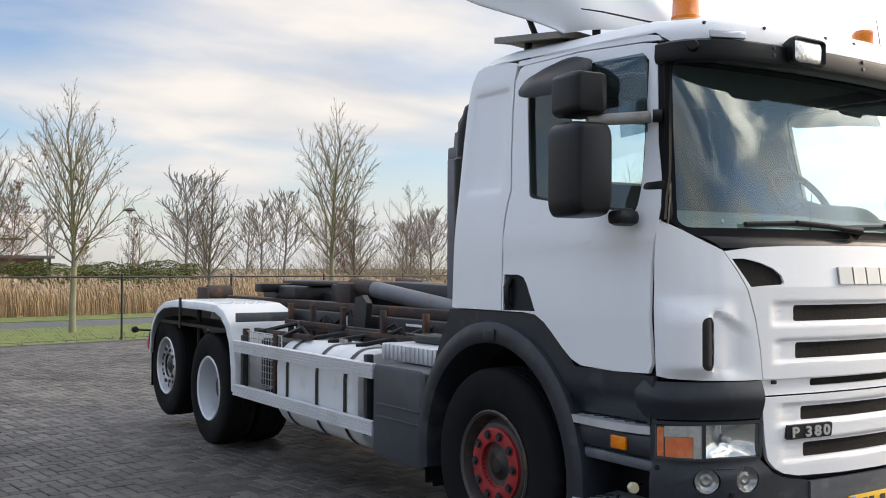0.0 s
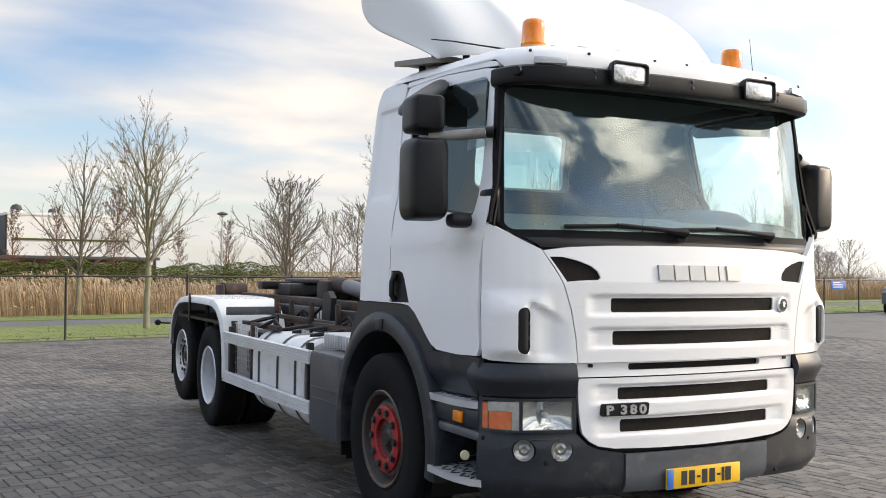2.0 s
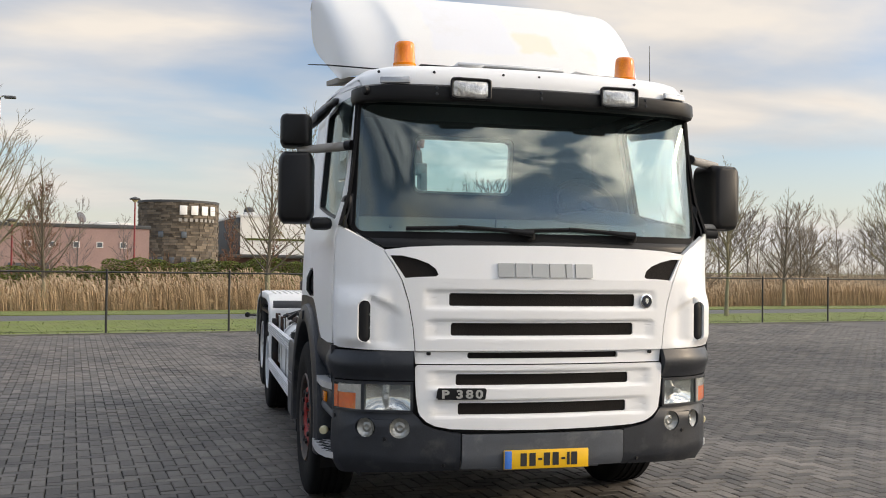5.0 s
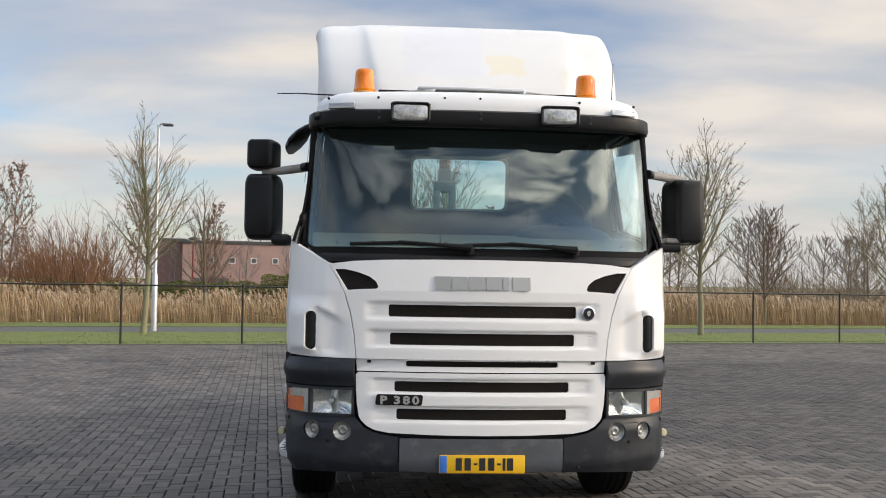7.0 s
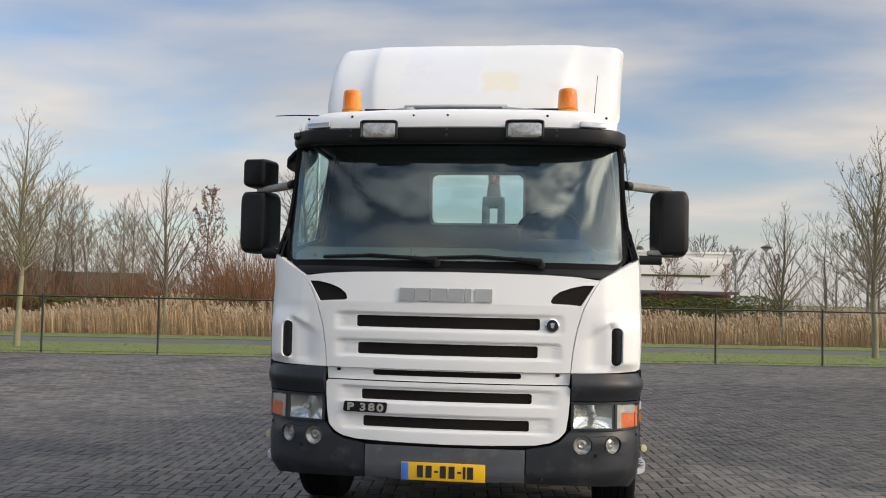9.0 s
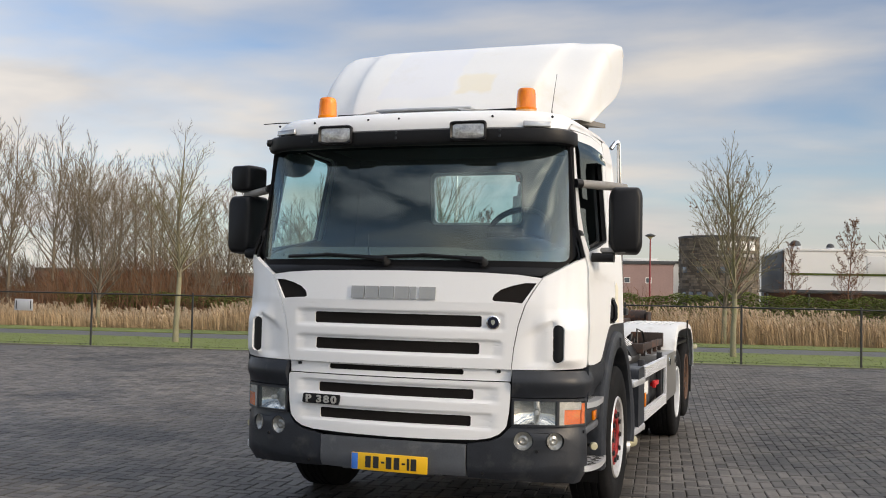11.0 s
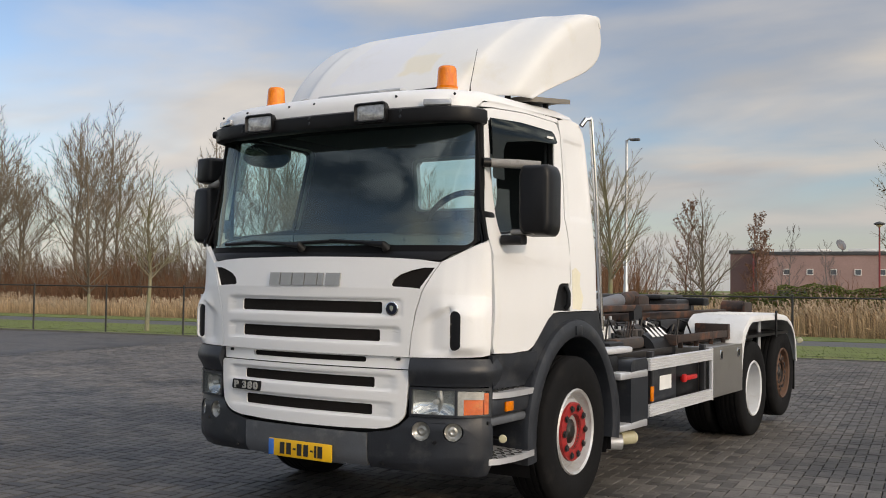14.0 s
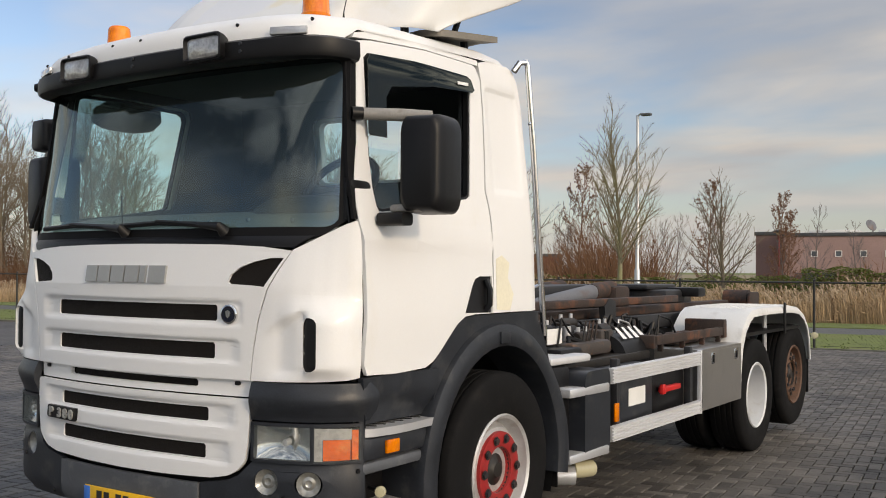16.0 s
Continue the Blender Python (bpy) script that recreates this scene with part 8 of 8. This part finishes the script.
def right_side():
    # plastic locker ahead of the tank
    s = Shape().loft([[(-x, y, z) for y, z in rounded(2.15, 2.78, 0.36, 0.955, 0.05, 4)] for x in (0.62, 1.185, 1.20)], cap0=True)
    s.loft([[(-x, y, z) for y, z in rounded(2.15 + i, 2.78 - i, 0.36 + i, 0.955 - i, 0.05, 4)] for x, i in ((1.20, 0), (1.208, 0.02))], cap1=True)
    lk = s.put("battery_locker", LOCKER, truck, "grey plastic locker behind the front wheel")
    for z in (0.62, 0.70):
        Shape().box(-1.216, -1.206, 2.2, 2.72, z, z + 0.012, 0.003).put("locker_rib", LOCKER, lk)
    Shape().box(-1.16, -1.146, 2.93, 2.99, 0.62, 0.735, 0.004).put("side_reflector", AMBER, truck)
    Shape().box(-1.146, -0.9, 2.94, 2.98, 0.50, 0.86, 0.004).put("reflector_bracket", BLACK, truck)
    # bright ribbed catwalk box on top
    s = Shape().box(-1.02, -0.58, 2.32, 3.0, 0.96, 1.07, 0.008)
    cat = s.put("catwalk", ALU, truck, "bright ribbed aluminium catwalk")
    for i in range(12):
        Shape().box(-1.03, -1.018, 2.35 + i * 0.054, 2.375 + i * 0.054, 0.965, 1.065, 0.003).put("catwalk_rib", ALU, cat)
    # steel side frame with wire basket
    for y0, y1, x, z, r in ((2.9, 4.9, -0.70, 1.07, 0.02), (4.15, 5.25, -1.0, 1.03, 0.022), (4.15, 5.25, -0.72, 1.10, 0.02)):
        Shape().box(x - r, x + r, y0, y1, z - r, z + r, 0.003).put("step_bar", RUSTY, truck)
    for y in (2.95, 3.55, 4.2, 4.75, 5.2):
        Shape().box(-0.72, -0.68, y - 0.02, y + 0.02, 1.0, 1.26, 0.003).put("stake", RUSTY, truck)
    for y in (4.57, 5.22):
        Shape().box(-1.13, -1.08, y - 0.02, y + 0.02, 0.5, 1.05, 0.004).put("basket_post", RUSTY, truck)
    basket = Shape().tube([(-1.10, 4.48, 0.55), (-1.10, 4.48, 1.03), (-1.10, 5.21, 1.03), (-1.10, 5.21, 0.55), (-1.10, 4.48, 0.55)], 0.006, 5)
    basket = basket.put("wire_basket", GALV, truck, "wire mesh basket holding dark cans")
    for i in range(1, 14):
        Shape().tube([(-1.10, 4.48 + i * 0.053, 0.55), (-1.10, 4.48 + i * 0.053, 1.03)], 0.003, 4).put("wire", GALV, basket)
    for i in range(1, 9):
        Shape().tube([(-1.10, 4.48, 0.55 + i * 0.053), (-1.10, 5.21, 0.55 + i * 0.053)], 0.003, 4).put("wire", GALV, basket)
    for y in (4.6, 4.8, 5.0):
        Shape().box(-1.0, -0.72, y, y + 0.16, 0.55, 0.97, 0.03).put("canister", FRAME, truck)
    Shape().tube([(-0.95, 2.06, 1.15), (-0.95, 2.07, 2.24), (-0.95, 2.07, 2.27)], [0.085, 0.085, 0.06], 16).put("air_intake_stack", BLACK, truck, "black air intake stack behind the cab")
    Shape().tube([(-0.95, 2.07, 2.24), (-0.945, 2.06, 2.40), (-0.93, 2.01, 2.53), (-0.92, 1.97, 2.56)], [0.072, 0.075, 0.075, 0.06], 14).put("air_intake_head", BLACK, truck)


right_side()


def left_side():
    # stainless tool box
    s = Shape().loft([[(x, y, z) for y, z in rounded(4.44, 5.44, 0.485, 0.965, 0.012, 2)] for x in (0.62, 1.18, 1.19)], cap0=True, cap1=True)
    tb = s.put("tool_box", STAINLESS, truck, "dull stainless steel tool box with two latches")
    Shape().sheet(rounded(4.47, 5.41, 0.51, 0.945, 0.01, 2), [], [], [], lambda y, z, d: Vector((1.198 - d, y, z)), 0.01).put("box_lid", STAINLESS, tb)
    for y in (4.68, 5.25):
        m = Matrix.Translation((1.203, y, 0.885))
        Shape().box(-0.004, 0.006, -0.035, 0.035, -0.045, 0.045, 0.004).put("latch", CHROME, tb, loc=m)
        Shape().box(0.004, 0.014, -0.012, 0.012, -0.03, 0.03, 0.003).put("latch_lever", BLACK, tb, loc=m)
    Shape().box(1.172, 1.204, 4.405, 4.438, 0.47, 0.965, 0.004).put("rail_post", ALU_WHITE, truck)
    # dark battery box with a pale label between the rails
    bx = Shape().box(0.65, 1.14, 3.0, 3.62, 0.5, 0.93, 0.03).put("battery_box", GREY_TRIM, truck, "dark battery box with a white label")
    Shape().box(1.141, 1.144, 3.18, 3.46, 0.66, 0.78).put("label_plate", STICKER_WHITE, bx, "plain white label")
    Shape().box(0.7, 1.12, 3.66, 4.3, 0.52, 0.9, 0.05).put("air_tank_box", BLACK, truck)
    Shape().box(1.13, 1.17, 3.72, 4.08, 0.70, 0.74, 0.008).put("isolator_bar", RED_PLASTIC, truck, "red battery isolator handle")
    Shape().box(1.15, 1.18, 3.70, 3.76, 0.69, 0.76, 0.006).put("isolator_grip", RED_PLASTIC, truck)
    Shape().box(1.186, 1.2, 2.84, 2.90, 0.60, 0.72, 0.004).put("side_reflector", AMBER, truck)
    # stepped grey box with aluminium treads behind the front wheel
    s = Shape().loft([[(x, y, z) for y, z in rounded(2.40, 2.76, 0.42, 0.96, 0.06, 4)] for x in (0.7, 1.19, 1.2)], cap0=True, cap1=True)
    st = s.put("step_box", GREY_TRIM, truck, "grey plastic step box behind the wheel")
    s = Shape().box(0.75, 1.1, 2.14, 2.42, 0.42, 1.0, 0.04)
    s.put("step_recess", BLACK, st)
    for z0 in (0.815, 0.42):
        a = Shape().box(1.02, 1.215, 2.22, 2.72, z0, z0 + 0.055, 0.01).put("tread_step", ALU, st, "bright ribbed tread step")
    Shape().box(0.72, 1.1, 2.2, 2.7, 1.0, 1.05, 0.02).put("step_top", ALU_WHITE, truck)
    Shape().tube([(1.0, 2.38, 0.31), (1.10, 2.46, 0.31)], 0.06, 14).put("air_valve", ALU, truck)
    Shape().tube([(1.06, 2.50, 0.335), (1.09, 2.56, 0.33), (1.11, 2.66, 0.325)], 0.055, 14).put("air_filter", CREAM_LENS, truck, "cream coloured air dryer can")
    # pumps and valves behind the cab
    blk = Shape().box(0.5, 0.95, 2.75, 3.35, 1.0, 1.10, 0.03).put("valve_block", RIM_DARK, truck, "grimy hydraulic valve block")
    rng = random.Random(31)
    for i in range(9):
        y = 2.6 + 0.2 * i
        Shape().tube([(0.6 + rng.uniform(-0.1, 0.2), y, 1.05), (0.68 + rng.uniform(-0.1, 0.1), y + 0.12, 1.14 + rng.uniform(0, 0.10)), (0.72 + rng.uniform(-0.1, 0.2), y + 0.32, 1.06)], 0.014, 6).put("hose", BLACK, blk)
        Shape().tube([(0.74, y + 0.03, 1.05), (0.74, y + 0.03, 1.14 + rng.uniform(0, 0.05))], 0.022, 8).put("fitting", ALU if i % 3 == 0 else BLACK, blk)
    Shape().box(0.45, 0.62, 2.45, 2.95, 1.05, 1.28, 0.03).put("pump_bracket", RUSTY, truck)
    Shape().box(0.86, 0.866, 2.55, 2.75, 1.10, 1.20).put("label_plate", STICKER_WHITE, truck, "plain white label")
    mf = Shape().spin([(-0.28, 0.10), (-0.26, 0.17), (0.26, 0.17), (0.28, 0.10)], (0.82, 3.75, 0.95), "y", 24).put("air_vessel", BLACK, truck, "black vessel with white chevrons")
    for i in range(4):
        p = Vector((0.82 + 0.172 * math.cos(radians(50)), 3.56 + 0.11 * i, 0.95 + 0.172 * math.sin(radians(50))))
        Shape().add([(0, 0, 0), (0, 0.07, 0), (-0.09, 0.09, 0.075), (-0.09, 0.05, 0.075)], [(0, 1, 2, 3)], Matrix.Translation(p + Vector((0.008, 0, 0.006)))).put("chevron", STICKER_WHITE, mf, angle=0)
    # rusty side frame above the tool box
    for y0, y1, x, z in ((3.9, 5.5, 1.02, 1.06), (3.9, 5.5, 0.72, 1.02)):
        Shape().box(x - 0.02, x + 0.02, y0, y1, z - 0.035, z + 0.035, 0.004).put("side_frame", RUSTY, truck, "rusty steel side frame")
    Shape().box(0.7, 1.05, 5.42, 5.5, 1.0, 1.16, 0.01).put("frame_end", RUSTY, truck)
    Shape().box(0.7, 1.04, 3.88, 3.94, 1.0, 1.10, 0.01).put("frame_end", RUSTY, truck)
    net = Shape()
    for i in range(12):
        net.tube([(0.72, 4.0 + i * 0.12, 1.03), (1.02, 4.0 + i * 0.12, 1.03)], 0.004, 4)
    net.put("wire_tray", RUSTY, truck)
    # chromed rail behind the cab
    Shape().tube([(1.16, 2.045, 1.20), (1.155, 1.91, 2.30), (1.15, 1.845, 2.755), (1.147, 1.838, 2.775), (1.125, 1.80, 2.765), (1.10, 1.775, 2.715)], 0.019, 10).put("grab_rail", CHROME, truck, "bright grab rail behind the cab")
    Shape().tube([(1.10, 1.91, 1.22), (1.10, 1.91, 1.36)], 0.012, 8).put("rail_foot", CHROME, truck)
    for z in (1.5, 2.45):
        Shape().tube([(1.158, 2.045 - (z - 1.2) * 0.123, z), (1.15, 1.87, z - 0.03)], 0.008, 6).put("rail_clip", CHROME, truck)


left_side()


def clutter():
    """Hoses, valves and brackets between the rails, dark with oil and dust."""
    rng = random.Random(62)
    for i in range(26):
        g = 1 if i % 3 else -1
        y = 2.35 + 2.4 * rng.random()
        x = g * rng.uniform(0.48, 0.95)
        z = 1.02 + rng.uniform(0.0, 0.10)
        Shape().tube([(x, y, z - 0.1), (x + rng.uniform(-0.1, 0.1), y + 0.1, z + rng.uniform(0.0, 0.10)), (x + rng.uniform(-0.15, 0.15), y + rng.uniform(0.2, 0.5), z - 0.05)], rng.uniform(0.010, 0.02), 6).put("hose", BLACK, truck)
    for x, y0, y1, z0, z1, m in ((0.62, 3.0, 3.3, 1.0, 1.19, FRAME), (0.78, 3.35, 3.55, 1.0, 1.16, RIM_DARK), (0.55, 3.5, 3.9, 1.0, 1.18, FRAME), (0.9, 2.5, 2.8, 0.95, 1.08, BLACK),
                                 (-0.75, 2.5, 2.9, 1.07, 1.13, FRAME), (0.66, 4.0, 4.5, 0.95, 1.02, FRAME), (0.85, 4.6, 5.3, 0.98, 1.03, RUSTY)):
        Shape().box(x - 0.09, x + 0.09, y0, y1, z0, z1, 0.02).put("valve_housing", m, truck, "grimy valve housing")
    for x, y, h in ((0.80, 2.95, 0.2), (0.72, 3.1, 0.17), (0.86, 3.42, 0.15), (0.60, 3.2, 0.22), (0.77, 4.1, 0.12)):
        Shape().tube([(x, y, 1.0), (x, y, 1.0 + h)], 0.03, 10).put("solenoid", ALU if h > 0.19 else BLACK, truck)
    Shape().box(-0.05, 0.05, 4.9, 7.4, 1.2, 1.33, 0.01).put("centre_beam", FRAME, truck)
    # black sheets added under the mudguards to stand in for shade over the axles
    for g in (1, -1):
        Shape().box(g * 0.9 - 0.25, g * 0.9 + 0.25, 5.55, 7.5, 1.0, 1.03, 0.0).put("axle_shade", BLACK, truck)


clutter()


def left_machinery():
    """Oily pumps, pipes and levers between the cab and the rear mudguard."""
    rng = random.Random(71)
    for x, y, z, r, l in ((0.72, 2.75, 1.16, 0.055, 0.22), (0.86, 3.05, 1.12, 0.045, 0.18), (0.64, 3.25, 1.20, 0.04, 0.26), (0.80, 3.5, 1.15, 0.05, 0.16)):
        pump = Shape().spin([(-l / 2, 0.0), (-l / 2, r * 0.8), (-l / 2 + 0.02, r), (l / 2 - 0.03, r), (l / 2 - 0.03, r * 0.7), (l / 2, r * 0.7), (l / 2, 0.0)], (x, y, z), "y", 18).put("pump_motor", rng.choice((FRAME, BLACK, HUB)), truck, "small oily pump motor")
        for k in (-0.3, 0.3):
            Shape().tube([(x, y + l * k, z + r * 0.9), (x, y + l * k, z + r + 0.03)], 0.014, 8).put("port", ALU, pump)
    for i in range(12):
        y0 = 2.5 + 0.17 * i
        x0 = rng.uniform(0.55, 0.95)
        Shape().tube([(x0, y0, 1.08), (x0 + rng.uniform(-0.04, 0.04), y0 + 0.05, 1.20 + rng.uniform(0, 0.07)), (x0 + rng.uniform(-0.1, 0.1), y0 + 0.18, 1.19 + rng.uniform(-0.03, 0.05)), (x0 + rng.uniform(-0.12, 0.12), y0 + 0.3, 1.06)], rng.uniform(0.007, 0.012), 6).put("pipe", rng.choice((BLACK, BLACK, FRAME, ALU)), truck)
    for i in range(4):
        y0 = 2.98 + 0.06 * i
        Shape().tube([(0.9, y0, 1.08), (0.92, y0 + 0.01, 1.24)], [0.007, 0.006], 6).put("valve_lever", FRAME, truck, "thin valve lever")
    Shape().box(0.50, 0.58, 2.35, 5.6, 1.30, 1.36, 0.01).put("upper_beam", RUSTY, truck, "long rusty beam of the lift frame")
    Shape().box(0.60, 1.0, 2.42, 3.9, 0.93, 0.99, 0.01).put("drip_tray", HUB, truck)
    for y0 in (4.05, 4.5, 4.95, 5.35):
        Shape().box(1.0, 1.04, y0 - 0.012, y0 + 0.012, 0.97, 1.10, 0.003).put("tray_stay", RUSTY, truck)


left_machinery()
def set_rear():
    """The body behind the cab is a little wider than drawn and stands out of line with the cab by less than a degree."""
    for ob in truck.children_recursive:
        if ob.type != "MESH" or ob.name.split(".")[0] in ("hook_mast", "mast_leg", "mast_head", "lifting_hook", "grab_rail", "rail_foot", "rail_clip", "air_intake_stack", "air_intake_head"):
            continue
        m, up = ob.matrix_basis.copy(), ob.parent
        while up is not truck:
            m, up = up.matrix_basis @ m, up.parent
        if max((m @ p.co).y for p in ob.data.vertices) < 2.2:
            continue
        back = m.inverted()
        for p in ob.data.vertices:
            q = m @ p.co
            k = smooth(2.0, 2.4, q.y)
            q.x += k * (0.0125 * q.y + 0.024 * q.x)
            p.co = back @ q


set_rear()


# ---- paving: herringbone blocks ----
def dip(y):
    """The yard falls gently to a drain line beside the truck's rear."""
    return -0.055 * smooth(1.0, 5.6, y) * (1 - smooth(8.5, 16.5, y))


def paving():
    L, W, GAP = 0.21, 0.105, 0.007
    m = pose(0, 0, 0, 0, 0, 6.0)
    inv = m.inverted()
    x0, x1, y0, y1 = -15.0, 17.0, -4.5, 17.8

    def block(w, l, tilt):
        c = 0.007
        top = [(-w / 2 + c, -l / 2 + c, 0), (w / 2 - c, -l / 2 + c, 0), (w / 2 - c, l / 2 - c, 0), (-w / 2 + c, l / 2 - c, 0)]
        low = [(-w / 2, -l / 2, -0.005), (w / 2, -l / 2, -0.005), (w / 2, l / 2, -0.005), (-w / 2, l / 2, -0.005)]
        deep = [(x, y, -0.04) for x, y, _ in low]
        v = top + low + deep
        f = [(0, 1, 2, 3)]
        for a in range(4):
            b = (a + 1) % 4
            f += [(a, 4 + a, 4 + b, b), (4 + a, 8 + a, 8 + b, 4 + b)]
        return v, f
    kinds = [block(W - GAP, L - GAP, 0), block(L - GAP, W - GAP, 0)]
    rng = random.Random(77)
    v, f, singles = [], [], []
    n = 190
    for i in range(-n, n):
        for j in range(-n, n):
            k = (i - j) % 4
            if k == 0:
                cx, cy, kind = (i + 1.0) * W, (j + 0.5) * W, 1
            elif k == 3:
                cx, cy, kind = (i + 0.5) * W, (j + 0.0) * W + 0.0, 0
                cy = (j + 1.0) * W
            else:
                continue
            p = m @ Vector((cx, cy, 0))
            edge = 18.0 + (p.x + 1.03) * 0.1944 - 0.2
            if not (x0 < p.x < x1 and y0 < p.y < y1 + 3 and p.y < edge):
                continue
            z = dip(p.y) + rng.uniform(-0.0035, 0.0015) + 0.003 * math.sin(p.x * 0.8) * math.sin(p.y * 0.6)
            turn = m @ pose(0, 0, 0, rng.uniform(-0.5, 0.5), rng.uniform(-0.5, 0.5), rng.uniform(-0.8, 0.8))
            t = Matrix.Translation((p.x, p.y, z)) @ turn.to_3x3().to_4x4()
            if 3.3 < p.x < 5.1 and -0.9 < p.y < 1.4 and len(singles) < 300:
                singles.append((kind, t))
                continue
            b = len(v)
            kv, kf = kinds[kind]
            v += [t @ Vector(q) for q in kv]
            f += [tuple(b + e for e in q) for q in kf]
    floor = thing("paving", "yard of grey concrete blocks laid in herringbone, wet and stained, truck shadow painted in", "paving", kind="structure")
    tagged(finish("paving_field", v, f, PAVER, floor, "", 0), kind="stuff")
    shared = []
    for kv, kf in kinds:
        me = bpy.data.meshes.new("paving_block")
        me.from_pydata(kv, [], kf)
        me.materials.append(PAVER)
        shared.append(me)
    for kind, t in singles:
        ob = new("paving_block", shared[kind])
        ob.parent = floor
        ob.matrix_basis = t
    # farther paving, where single blocks cannot be told apart
    out = Shape()
    for xa, xb, ya, yb in ((-60, x0 + 0.2, -60, 30), (x1 - 0.2, 90, -60, 40), (x0, x1, -60, y0 + 0.25)):
        pts = []
        for x in steps_between(xa, xb, 4.0):
            top_y = min(yb, 18.0 + (x + 1.03) * 0.1944 - 0.14)
            ys = [ya] + [top_y * k / 12 for k in range(0, 13)] if top_y > 1 else [ya + (top_y - ya) * k / 13 for k in range(14)]
            pts.append([(x, y, dip(y) - 0.014) for y in ys])
        out.loft(pts, closed=False)
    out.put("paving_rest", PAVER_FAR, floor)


paving()
